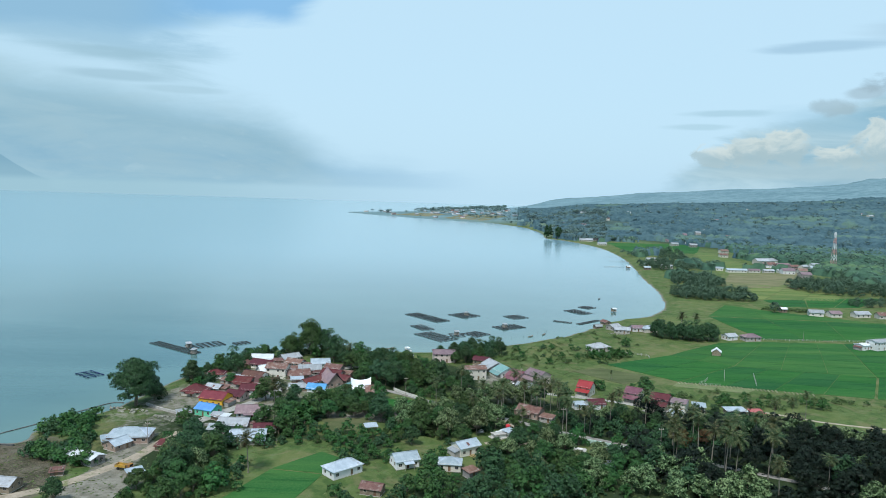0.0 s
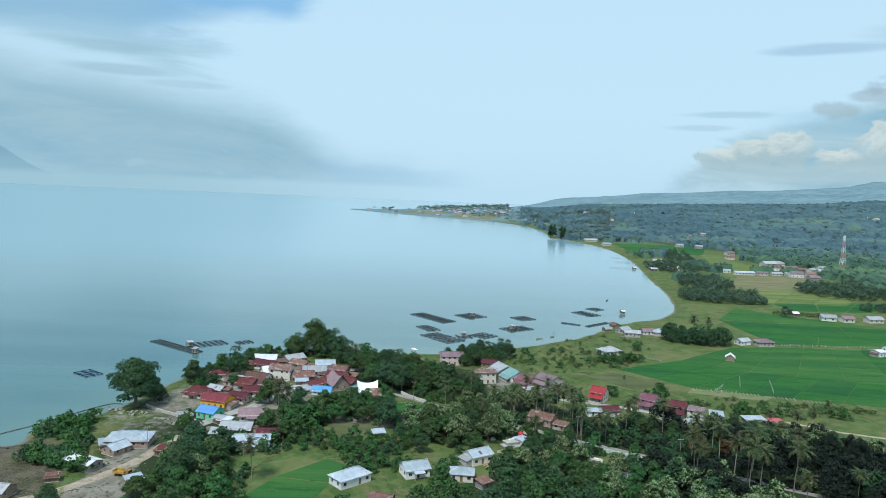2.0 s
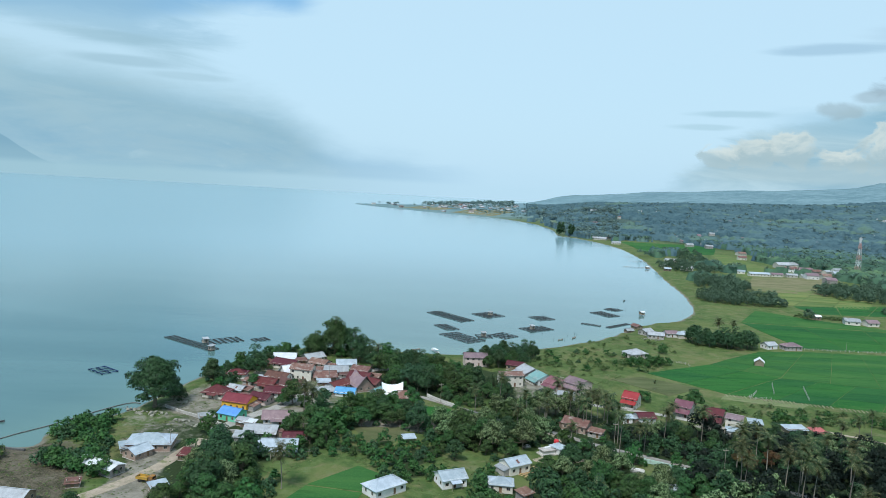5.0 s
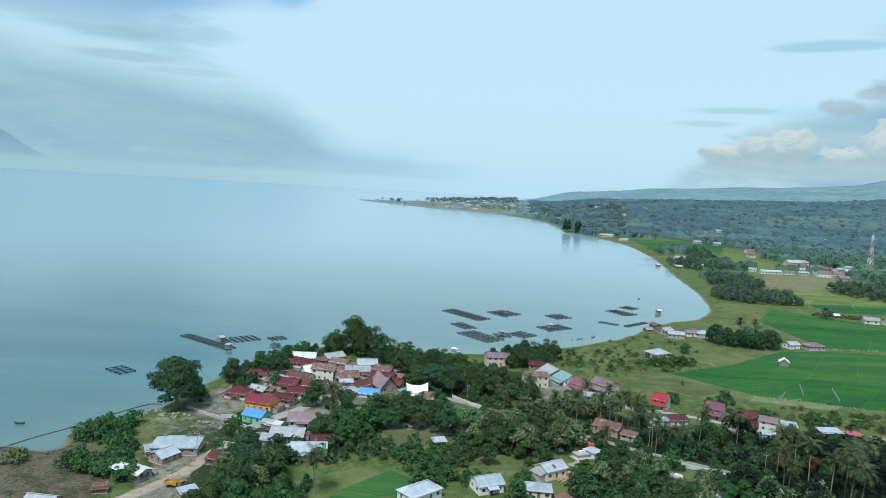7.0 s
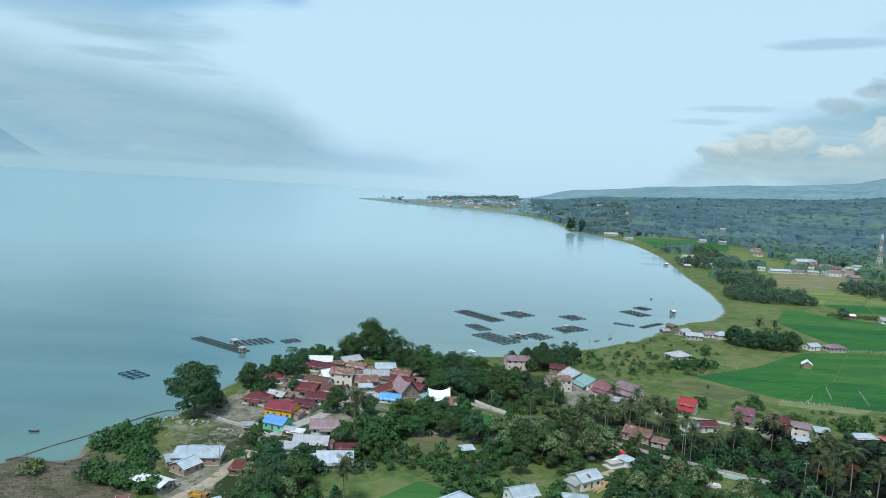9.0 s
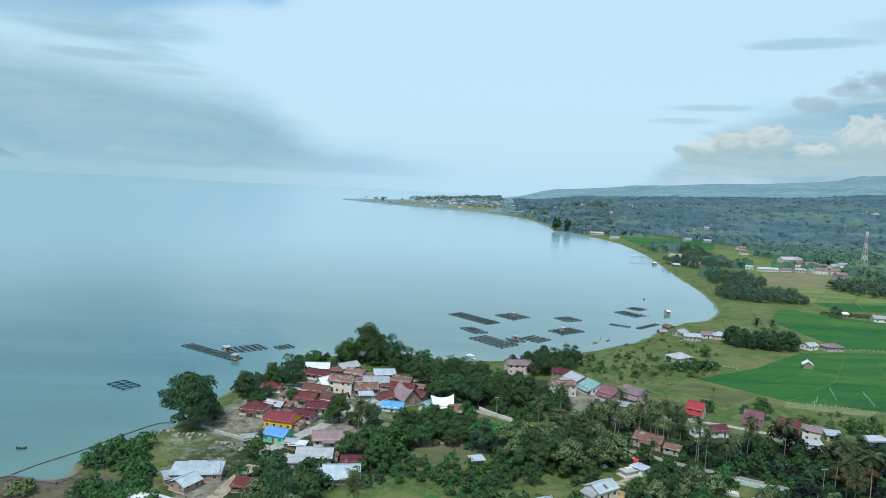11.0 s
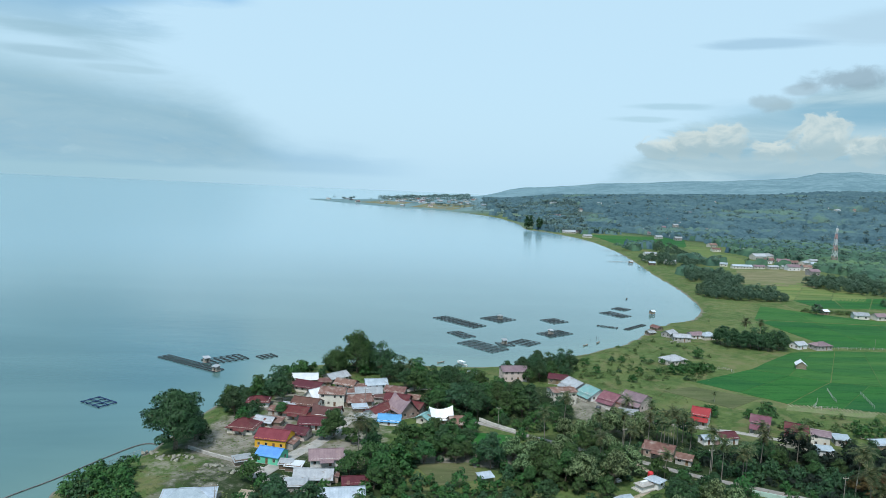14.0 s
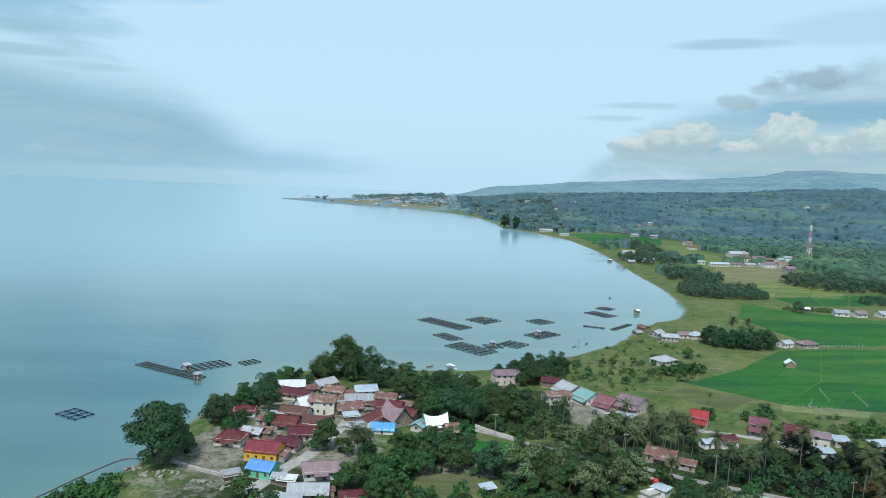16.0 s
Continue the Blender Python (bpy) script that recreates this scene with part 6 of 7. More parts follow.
def canopy(x, y):
    """Treetops close together: the highest of the rounded crowns that overlap at each place."""
    cell, best = 10.0, np.zeros(x.shape)
    i, j = np.floor(x / cell), np.floor(y / cell)
    for a in (-1, 0, 1):
        for b in (-1, 0, 1):
            p, q = i + a, j + b
            h = np.abs(np.sin(p * 127.1 + q * 311.7) * 43758.5) % 1
            g = np.abs(np.sin(p * 269.5 + q * 183.3) * 24634.6) % 1
            dx, dy = x - (p + 0.2 + 0.6 * h) * cell, y - (q + 0.2 + 0.6 * g) * cell
            best = np.maximum(best, 5.0 + (3.0 + 6.0 * h * h) * np.sqrt(np.clip(1 - (dx * dx + dy * dy) / (6.2 + 3.0 * g) ** 2, 0, 1)))
    d, az, r = inland(x, y), np.degrees(np.arctan2(x, y)), np.hypot(x, y)
    there = (wooded(x, y, d) > 0) & (az > 6) & (r > 1420) & (d > 12)
    close = (ripple(x, y, 70.0, 2.0) + ease(d, 120, 420) * 1.3 > 0.40) & no_field(x, y) & (az > 12) & (r > 820) & (r < 1460) & (d > 25)
    return height(x, y) + np.where(there | close, best - 1.0, -4.0)


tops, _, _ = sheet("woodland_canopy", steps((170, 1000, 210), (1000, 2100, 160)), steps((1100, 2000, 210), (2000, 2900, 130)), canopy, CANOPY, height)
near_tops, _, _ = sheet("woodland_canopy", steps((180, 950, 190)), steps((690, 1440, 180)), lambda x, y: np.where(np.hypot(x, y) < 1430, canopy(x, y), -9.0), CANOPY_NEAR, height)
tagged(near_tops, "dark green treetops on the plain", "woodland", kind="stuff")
tagged(tops, "unbroken treetops on the rising ground, tinted blue for haze", "woodland", kind="stuff")
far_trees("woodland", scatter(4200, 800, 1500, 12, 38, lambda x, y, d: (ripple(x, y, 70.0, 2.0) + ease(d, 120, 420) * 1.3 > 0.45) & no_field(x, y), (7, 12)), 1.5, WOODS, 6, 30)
far_trees("woodland", scatter(900, 1420, 2800, 5, 38, lambda x, y, d: wooded(x, y, d) > -0.05, (10, 15)), 1.5, WOODS_HAZED, 7, 24, up=1.2)
far_trees("woodland", scatter(2600, 1300, 2350, 2, 13, lambda x, y, d: (d < 420) & (ripple(x, y, 45.0, 3.0) + 0.5 * ripple(x, y, 140.0) > -0.25) & (y > 1390) & ((d > 110) | (y < 1800) | (ripple(x, y, 50.0, 6.0) > 0.45)), (8, 13)), 1.5, WOODS_HAZED, 11, 22)
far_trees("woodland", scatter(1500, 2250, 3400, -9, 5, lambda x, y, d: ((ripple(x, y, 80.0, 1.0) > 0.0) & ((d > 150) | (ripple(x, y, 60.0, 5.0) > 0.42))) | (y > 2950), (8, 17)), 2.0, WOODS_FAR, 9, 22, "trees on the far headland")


def far_house(x, y, turn, length, width, tall, roof, wall, label="small distant house with a sheet roof"):
    ob = thing("house", pose(x, y, float(height(x, y)), 0, 0, turn), label, "house", "houses across the plain")
    L, D = length / 2, width / 2
    bm = boxes((-L, L, -D, D, -0.6, tall))
    for s in (-L, L):
        v = [bm.verts.new((s + e, yy, zz)) for e in (-0.08, 0.08) for yy, zz in ((-D, tall), (D, tall), (0, tall + 0.26 * width))]
        for f in ((0, 1, 2), (5, 4, 3), (0, 3, 4, 1), (1, 4, 5, 2), (2, 5, 3, 0)):
            bm.faces.new([v[i] for i in f])
    part("wall", bm, WALL[wall], ob)
    R = tall + 0.28 * width
    part("slope", ribbed_slope((-L - 0.5, -D - 0.6, tall - 0.3), (L + 0.5, -D - 0.6, tall - 0.3), (L + 0.5, 0, R), (-L - 0.5, 0, R), 0.08, 2.0), ROOF[roof], ob)
    part("slope", ribbed_slope((L + 0.5, D + 0.6, tall - 0.3), (-L - 0.5, D + 0.6, tall - 0.3), (-L - 0.5, 0, R), (L + 0.5, 0, R), 0.08, 2.0), ROOF[roof], ob)
    for k in range(max(1, int(length / 4))):
        u = (k + 0.5) / max(1, int(length / 4)) * length - L
        part("window", boxes((u - 0.6, u + 0.6, -D - 0.03, -D + 0.05, 1.0, 2.2)), PANE, ob)
    return ob


for x, y, turn, l, w, h, r, c in ((444, 1347, 10, 14, 9, 4, "grey", "cream"), (482, 1367, -15, 18, 9, 4, "grey", "cream"), (482, 1204, 20, 16, 9, 4, "rust", "cream"), (448, 1118, 0, 13, 8, 4, "rust", "cream"),
                                  (463, 1018, 15, 20, 12, 5, "grey", "cream"), (484, 1028, 15, 18, 12, 5, "grey", "cream"), (473, 970, -20, 16, 9, 4, "mauve", "white"), (516, 1017, 10, 14, 9, 4, "zinc", "white"),
                                  (465, 909, 0, 12, 8, 4, "rust", "grey"), (441, 850, 8, 13, 9, 5, "mauve", "grey"), (505, 950, 0, 12, 8, 4, "zinc", "white"), (559, 969, 15, 16, 8, 4, "grey", "grey"), (510, 872, 20, 10, 7, 4, "zinc", "white")):
    far_house(x, y, turn, l, w, h, r, c)
for x, y, turn, l, w, r in ((361, 911, -20, 9, 6, "zinc"), (376, 894, 4, 26, 6, "zinc"), (400, 898, 4, 15, 6, "mauve"), (420, 901, 4, 14, 6, "grey"), (440, 904, 4, 14, 6, "grey"),
                            (272, 940, 10, 9, 5, "grey"), (262, 894, 0, 8, 5, "zinc"), (304, 1014, 10, 18, 7, "grey"), (293, 914, 5, 14, 7, "grey"), (296, 1308, 10, 16, 8, "grey"), (285, 1400, -10, 26, 10, "grey"), (313, 1419, 0, 20, 10, "mauve"),
                            (300, 1560, 10, 24, 10, "white"), (330, 1590, 0, 20, 9, "zinc"), (350, 2190, 10, 18, 10, "white"), (308, 572, -12, 11, 7, "grey"), (322, 570, 10, 10, 7, "mauve"), (345, 572, 8, 13, 7, "grey"), (362, 568, 0, 12, 7, "rust"), (288, 586, 12, 5, 4, "white")):
    far_house(x, y, turn, l, w, 3.2, r, "cream" if l > 8 else "wood", "low distant house beside the fields")
rnd = random.Random(77)
for k in range(46):
    az, r = radians(rnd.uniform(6, 36)), rnd.uniform(1430, 2500)
    x, y = r * math.sin(az), r * math.cos(az)
    if float(inland(np.array([x]), np.array([y]))[0]) > 25:
        far_house(x, y, rnd.uniform(-45, 45), rnd.uniform(8, 15), rnd.uniform(7, 10), rnd.uniform(4, 6.5), rnd.choice(("zinc", "grey", "grey", "rust", "mauve")), rnd.choice(("cream", "grey", "grey")), "small pale house among the far trees")
rnd = random.Random(78)
for k in range(34):
    az, r = radians(rnd.uniform(-7, 6)), rnd.uniform(2330, 2800)
    x, y = r * math.sin(az), r * math.cos(az)
    if float(inland(np.array([x]), np.array([y]))[0]) > 15:
        far_house(x, y, rnd.uniform(-30, 30), rnd.uniform(10, 20), rnd.uniform(8, 11), rnd.uniform(3, 5), rnd.choice(("zinc", "grey", "grey", "rust")), rnd.choice(("cream", "grey")), "pale building on the far headland")
rnd = random.Random(21)
for cx, cy, rx, ry, count in ((560, 1480, 130, 170, 26), (500, 960, 70, 70, 14), (640, 1150, 90, 90, 8)):
    for _ in range(count):
        x, y = cx + rnd.uniform(-rx, rx), cy + rnd.uniform(-ry, ry)
        far_house(x, y, rnd.uniform(-40, 40), rnd.uniform(9, 16), rnd.uniform(7, 10), rnd.uniform(3.2, 5), rnd.choice(("zinc", "grey", "grey", "rust", "mauve")), rnd.choice(("white", "cream", "grey")))
rnd = random.Random(12)
for _ in range(70):
    az, r = radians(rnd.uniform(9, 34)), rnd.uniform(1150, 2300)
    if rnd.random() < 0.3:
        az, r = radians(rnd.uniform(-1, 9)), rnd.uniform(2300, 2750)
    x, y = r * math.sin(az), r * math.cos(az)
    if float(inland(np.array([x]), np.array([y]))[0]) < 40 or not bool(no_field(np.array([x]), np.array([y]))[0]):
        continue
    far_house(x, y, rnd.uniform(-40, 40), rnd.uniform(10, 18), rnd.uniform(8, 11), rnd.uniform(3.5, 5), rnd.choice(("zinc", "grey", "grey", "rust", "mauve")), rnd.choice(("white", "cream", "grey")))


# ---------------------------------------------------------------- fish cages


FLOAT = []


def fish_cage(x, y, turn, cols, rows, cell, label, hut=False, mat=None, blue=False, net=False):
    """A floating raft of net pens: cross poles on drums, and a watchman's hut on some."""
    ob = thing("fish_cage", pose(x, y, 0, 0, 0, turn), label, "fish cage", "floating fish cages")
    w, d = cols * cell / 2, rows * cell / 2
    m = mat or BAMBOO
    walkway = new("walkway")
    walkway.parent = ob
    for k in range(cols + 1):
        bm = bmesh.new()
        for o in (-0.22, 0.22):
            beam(bm, (-w + k * cell + o, -d - 0.4, 0.32), (-w + k * cell + o, d + 0.4, 0.32), 0.17, 0.12)
        part("pole", bm, m, walkway)
    for k in range(rows + 1):
        bm = bmesh.new()
        for o in (-0.22, 0.22):
            beam(bm, (-w - 0.4, -d + k * cell + o, 0.42), (w + 0.4, -d + k * cell + o, 0.42), 0.17, 0.12)
        part("pole", bm, m, walkway)
    if not FLOAT:
        for shade in (BAMBOO, DRUM):
            bm = bmesh.new()
            tube(bm, [(-0.5, 0, 0), (0.5, 0, 0)], [0.27, 0.27], 8)
            FLOAT.append(bpy.data.meshes.new("float"))
            bm.to_mesh(FLOAT[-1])
            bm.free()
            FLOAT[-1].materials.append(shade)
    for i in range(cols + 1):
        for j in range(rows + 1):
            drum = new("float", FLOAT[1 if blue else 0])
            drum.parent = ob
            drum.matrix_local = pose(-w + i * cell, -d + j * cell, 0.05)
    if net:
        bm = bmesh.new()
        for k in range(int(2 * w / 1.3)):
            u = -w + 0.5 + k * 1.3
            beam(bm, (u, -d, 0.20), (u, d, 0.20), 0.11, 0.05)
        for k in range(int(2 * d / 1.7)):
            u = -d + 0.6 + k * 1.7
            beam(bm, (-w, u, 0.25), (w, u, 0.25), 0.11, 0.05)
        part("net", bm, BAMBOO, ob, "dark net drawn over the pens")
    if hut:
        hx, hy = hut
        cabin = new("hut")
        cabin.parent = ob
        cabin.matrix_local = pose(hx, hy, 0.45)
        b = bmesh.new()
        pierced(b, 2.6, 0, 2.0, [(-0.4, 0.4, 0, 1.7)], "x", -1.1, 0.08)
        pierced(b, 2.6, 0, 2.0, [(-0.5, 0.5, 0.8, 1.5)], "x", 1.1, 0.08)
        pierced(b, 2.1, 0, 2.0, [], "y", -1.26, 0.08)
        pierced(b, 2.1, 0, 2.0, [(-0.4, 0.4, 0.8, 1.5)], "y", 1.26, 0.08)
        part("wall", b, PLANK, cabin)
        part("roof", ribbed_slope((-1.7, -1.6, 2.0), (1.7, -1.6, 2.0), (1.7, 1.6, 2.6), (-1.7, 1.6, 2.6)), ROOF["grey"], cabin)
        part("deck", boxes((-1.7, 1.7, -1.5, 1.5, -0.12, 0.0)), PLANK, cabin)
    return ob


DARKRAFT = "dark bamboo fish cage raft floating on the lake"
fish_cage(-10.5, 521, -50, 10, 3, 3.8, DARKRAFT, net=True)
fish_cage(18, 534.6, -51, 4, 4, 4.2, DARKRAFT, (1, 1), net=True)
fish_cage(-12.8, 482, -58, 4, 2, 4.2, DARKRAFT, net=True)
fish_cage(-3, 453, -50, 6, 3, 4.5, "large dark bamboo fish cage raft with many pens", net=True)
fish_cage(24, 465, -44, 3, 3, 4.2, DARKRAFT, net=True)
fish_cage(11, 459.5, 14, 2, 2, 4.2, DARKRAFT, (0, 1), net=True)
fish_cage(57.5, 533.6, -58, 3, 3, 4.4, DARKRAFT, net=True)
fish_cage(48.5, 492.5, 36, 5, 3, 4.0, DARKRAFT, (-3, 1), net=True)
fish_cage(111.3, 565.5, -56, 5, 3, 3.9, DARKRAFT, net=True)
fish_cage(123.5, 589.5, -46, 3, 3, 3.4, DARKRAFT, net=True)
fish_cage(91, 519, -30, 5, 1, 2.6, "narrow dark raft of pens", net=True)
fish_cage(111, 521, 44, 10, 1, 2.6, "narrow dark raft of pens near the houses", net=True)
fish_cage(-153.8, 400.5, -36, 14, 2, 2.9, "long dark raft of net pens with a hut", (20, -1))
fish_cage(-139, 409.5, 40, 6, 3, 3.3, "dark raft of net pens", (-10, 0))
fish_cage(-119.8, 417.3, 42, 3, 2, 2.8, "small dark raft of pens")
fish_cage(-172.3, 339.3, -35, 3, 2, 3.7, "dark blue net pen on drum floats", mat=DRUM, blue=True)

# ---------------------------------------------------------------- telecom tower


def lattice_tower(x, y, tall, foot):
    ob = thing("telecom_tower", pose(x, y, float(height(x, y)), 0, 0, 20), "red and white steel lattice telecom tower", "tower")
    bands = 7
    red = material("red_tower_paint", (0.40, 0.22, 0.21), (0.48, 0.30, 0.29), 2.0, 0.6, 0.0)
    white = material("white_tower_paint", (0.55, 0.57, 0.58), (0.66, 0.68, 0.70), 2.0, 0.6, 0.0)
    for k in range(bands):
        z0, z1 = tall * k / bands, tall * (k + 1) / bands
        h0, h1 = foot * (1 - 0.8 * k / bands), foot * (1 - 0.8 * (k + 1) / bands)
        paint = white if k % 2 == 0 else red
        q0 = [Vector((sx * h0, sy * h0, z0)) for sx, sy in ((-1, -1), (1, -1), (1, 1), (-1, 1))]
        q1 = [Vector((sx * h1, sy * h1, z1)) for sx, sy in ((-1, -1), (1, -1), (1, 1), (-1, 1))]
        for i in range(4):
            j = (i + 1) % 4
            for kind, a, b, w in (("leg", q0[i], q1[i], 0.34), ("brace", q0[i], q1[j], 0.20), ("brace", q0[j], q1[i], 0.20), ("girt", q1[i], q1[j], 0.20)):
                bm = bmesh.new()
                beam(bm, a, b, w)
                part(kind, bm, paint, ob)
    for k in range(5):
        a = k * 1.256
        bm = bmesh.new()
        box(bm, 1.3 * math.cos(a) - 0.25, 1.3 * math.cos(a) + 0.25, 1.3 * math.sin(a) - 0.25, 1.3 * math.sin(a) + 0.25, tall - 3.2, tall - 0.8)
        part("antenna", bm, white, ob)
    bm = bmesh.new()
    tube(bm, [(0, 0, tall - 0.2), (0, 0, tall + 3.5)], [0.12, 0.05], 6)
    part("mast", bm, white, ob)


lattice_tower(524, 938, 53, 3.2)

# ---------------------------------------------------------------- small things


def dump_truck(x, y, turn):
    """A small yellow tipper parked on the track."""
    yellow = material("yellow_truck_paint", (0.33, 0.17, 0.030), (0.44, 0.24, 0.04), 1.0, 0.6, 0.05, dirt=(0.17, 0.13, 0.09), dirt_at=0.52)
    rubber = material("tyre_rubber", (0.02, 0.02, 0.02), (0.04, 0.04, 0.04), 0.5, 0.9, 0.1)
    ob = thing("truck", pose(x, y, float(height(x, y)) + 0.02, 0, 0, turn), "small yellow dump truck parked on the earth track", "truck")
    cab = part("cab", boxes((1.3, 2.9, -0.95, 0.95, 0.75, 1.35), (1.35, 2.65, -0.9, 0.9, 1.35, 2.15)), yellow, ob)
    part("windscreen", boxes((2.62, 2.67, -0.8, 0.8, 1.4, 2.0)), PANE, cab)
    tray = bmesh.new()
    box(tray, -2.9, 1.1, -1.05, 1.05, 0.95, 1.07)
    for b in ((-2.9, 1.1, -1.05, -0.98, 1.07, 1.75), (-2.9, 1.1, 0.98, 1.05, 1.07, 1.75), (1.03, 1.1, -0.98, 0.98, 1.07, 1.95), (-2.9, -2.83, -0.98, 0.98, 1.07, 1.75)):
        box(tray, *b)
    part("tray", tray, yellow, ob)
    part("chassis", boxes((-2.7, 2.7, -0.45, 0.45, 0.6, 0.8)), rubber, ob)
    for wx in (-1.8, 2.0):
        for s in (-1, 1):
            bm = bmesh.new()
            tube(bm, [(wx, s * 0.72, 0.43), (wx, s * 1.0, 0.43)], [0.43, 0.43], 14)
            part("wheel", bm, rubber, ob)


dump_truck(-102, 222.5, -12)


def low_wall(name, points, width, tall, mat, label, category, base=0.0, lift=0.0):
    """A wall along a line of the plan, with a rounded coping."""
    line = bent(points, 4)
    verts, faces = [], []
    for n, p in enumerate(line):
        d = line[min(n + 1, len(line) - 1)] - line[max(n - 1, 0)]
        s = np.array([-d[1], d[0]]) / max(np.hypot(*d), 1e-6) * width / 2
        z = max(float(height(*p)), base)
        for k, dz in ((-1, -0.8), (-1, tall * 0.9), (-0.7, tall), (0.7, tall), (1, tall * 0.9), (1, -0.8)):
            verts.append((p[0] + k * s[0], p[1] + k * s[1], z + dz + lift))
        if n:
            faces += [(6 * n - 6 + k, 6 * n - 5 + k, 6 * n + 1 + k, 6 * n + k) for k in range(5)]
    e = len(verts) - 6
    faces += [(5, 4, 3, 2, 1, 0), (e, e + 1, e + 2, e + 3, e + 4, e + 5)]
    return tagged(new(name, mesh_of(name, verts, faces, mat)), label, category)


low_wall("breakwater", [(-167.5, 247), (-163.3, 256.3), (-156.3, 267.5), (-150, 280.5), (-143.5, 292.5), (-139.5, 296.8), (-136, 296.5)], 0.4, 0.3, DARKSTONE, "long low dark stone breakwater standing in the shallow lake", "breakwater")
low_wall("field_wall", [(-169.5, 243.8), (-165.6, 246.6), (-157.1, 243.8), (-148.8, 239.7)], 0.6, 0.7, DARKSTONE, "low dark stone wall along the edge of the bare field", "wall")
low_wall("garden_wall", [(-123, 289), (-116, 284.5), (-105, 278), (-95, 271.5)], 0.5, 1.1, CONCRETE, "low concrete garden wall round the yard", "wall")
low_wall("garden_wall", [(-21, 322), (-15, 315), (-9, 309)], 0.4, 1.3, CONCRETE, "low pale wall beside the lane", "wall")
low_wall("garden_wall", [(-95, 262), (-88, 266), (-84, 262)], 0.3, 1.2, CONCRETE, "low concrete wall at the house corner", "wall")


def rock(seed, size):
    rnd = random.Random(seed)
    bm = bmesh.new()
    bmesh.ops.create_icosphere(bm, subdivisions=1, radius=1.0)
    for v in bm.verts:
        v.co = Vector((v.co.x * size * rnd.uniform(0.7, 1.2), v.co.y * size * rnd.uniform(0.7, 1.2), v.co.z * size * rnd.uniform(0.4, 0.8)))
    me = bpy.data.meshes.new("stone")
    bm.to_mesh(me)
    bm.free()
    me.materials.append(STONE)
    return me


ROCKS = [rock(n, 0.36 + 0.11 * n) for n in range(6)]


def rubble(cx, cy, rx, ry, count, seed, label="heap of pale broken stone"):
    rnd = random.Random(seed)
    ob = thing("stone_heap", pose(cx, cy, float(height(cx, cy))), label, "stones")
    for _ in range(count):
        r, a = math.sqrt(rnd.random()), rnd.random() * 6.283
        s = new("stone", ROCKS[rnd.randrange(6)])
        s.parent = ob
        s.matrix_local = pose(rx * r * math.cos(a), ry * r * math.sin(a), 0.10 + 0.5 * (1 - r) * rnd.random(), rnd.random() * 40, rnd.random() * 40, rnd.random() * 360)


rubble(-125, 281, 7, 2.2, 26, 1)
rubble(-118, 296, 3.5, 1.6, 16, 2)
rubble(-110, 275, 4, 1.4, 14, 3)
rubble(-103, 270, 3, 1.2, 10, 4)
rubble(-134, 288, 4, 1.2, 12, 5, "pale boulders along the water's edge")
rubble(120, 470, 7, 2, 14, 6, "pale stones on the shore")


def boat(x, y, turn, length, label, roofed=False, mat=None):
    """A slim wooden boat with raised ends, thwarts and, on some, a canopy."""
    hullmat = mat or material("faded_white_boat_paint", (0.55, 0.56, 0.55), (0.72, 0.72, 0.70), 1.0, 0.6, 0.1)
    ob = thing("boat", pose(x, y, -0.05, 0, 0, turn), label, "boat")
    bm = bmesh.new()
    rows = []
    for k in range(9):
        f = k / 8 * 2 - 1
        w = length * 0.10 * (1 - abs(f) ** 2.4) + 0.03
        z = 0.55 + 0.45 * abs(f) ** 2.5
        rows.append([bm.verts.new(p) for p in ((f * length / 2, -w, z), (f * length / 2 * 0.94, -w * 0.6, 0), (f * length / 2 * 0.94, w * 0.6, 0), (f * length / 2, w, z), (f * length / 2 * 0.98, w * 0.8, z - 0.05), (f * length / 2 * 0.92, 0, 0.15), (f * length / 2 * 0.98, -w * 0.8, z - 0.05))])
    for a, b in zip(rows, rows[1:]):
        for j in range(7):
            bm.faces.new((a[j], b[j], b[(j + 1) % 7], a[(j + 1) % 7]))
    bm.faces.new(rows[0][::-1])
    bm.faces.new(rows[-1])
    part("hull", bm, hullmat, ob)
    for k in (-0.25, 0.1, 0.35):
        part("thwart", boxes((k * length - 0.12, k * length + 0.12, -length * 0.085, length * 0.085, 0.42, 0.47)), PLANK, ob)
    if roofed:
        for sx in (-0.22, 0.18):
            for s in (-1, 1):
                part("post", boxes((sx * length - 0.03, sx * length + 0.03, s * length * 0.08 - 0.03, s * length * 0.08 + 0.03, 0.4, 1.7)), PLANK, ob)
        part("canopy", boxes((-0.26 * length, 0.22 * length, -length * 0.1, length * 0.1, 1.7, 1.78)), ROOF["white"], ob)


boat(-19, 412, -62, 10, "pale wooden passenger boat moored off the shore", True)
boat(-30, 414, 35, 5, "small wooden boat near the beach", mat=PLANK)
boat(60, 462, 40, 5, "small wooden boat near the beach", mat=PLANK)
boat(70, 470, 52, 5, "small wooden boat near the beach", mat=PLANK)
boat(-175, 268, 10, 3.4, "dark wooden dugout by the breakwater", mat=BAMBOO)
boat(-78, 417, 15, 6, "dark wooden boat in the shallows", mat=BAMBOO)
boat(145, 640, 60, 6, "small dark boat out on the bay", mat=BAMBOO)


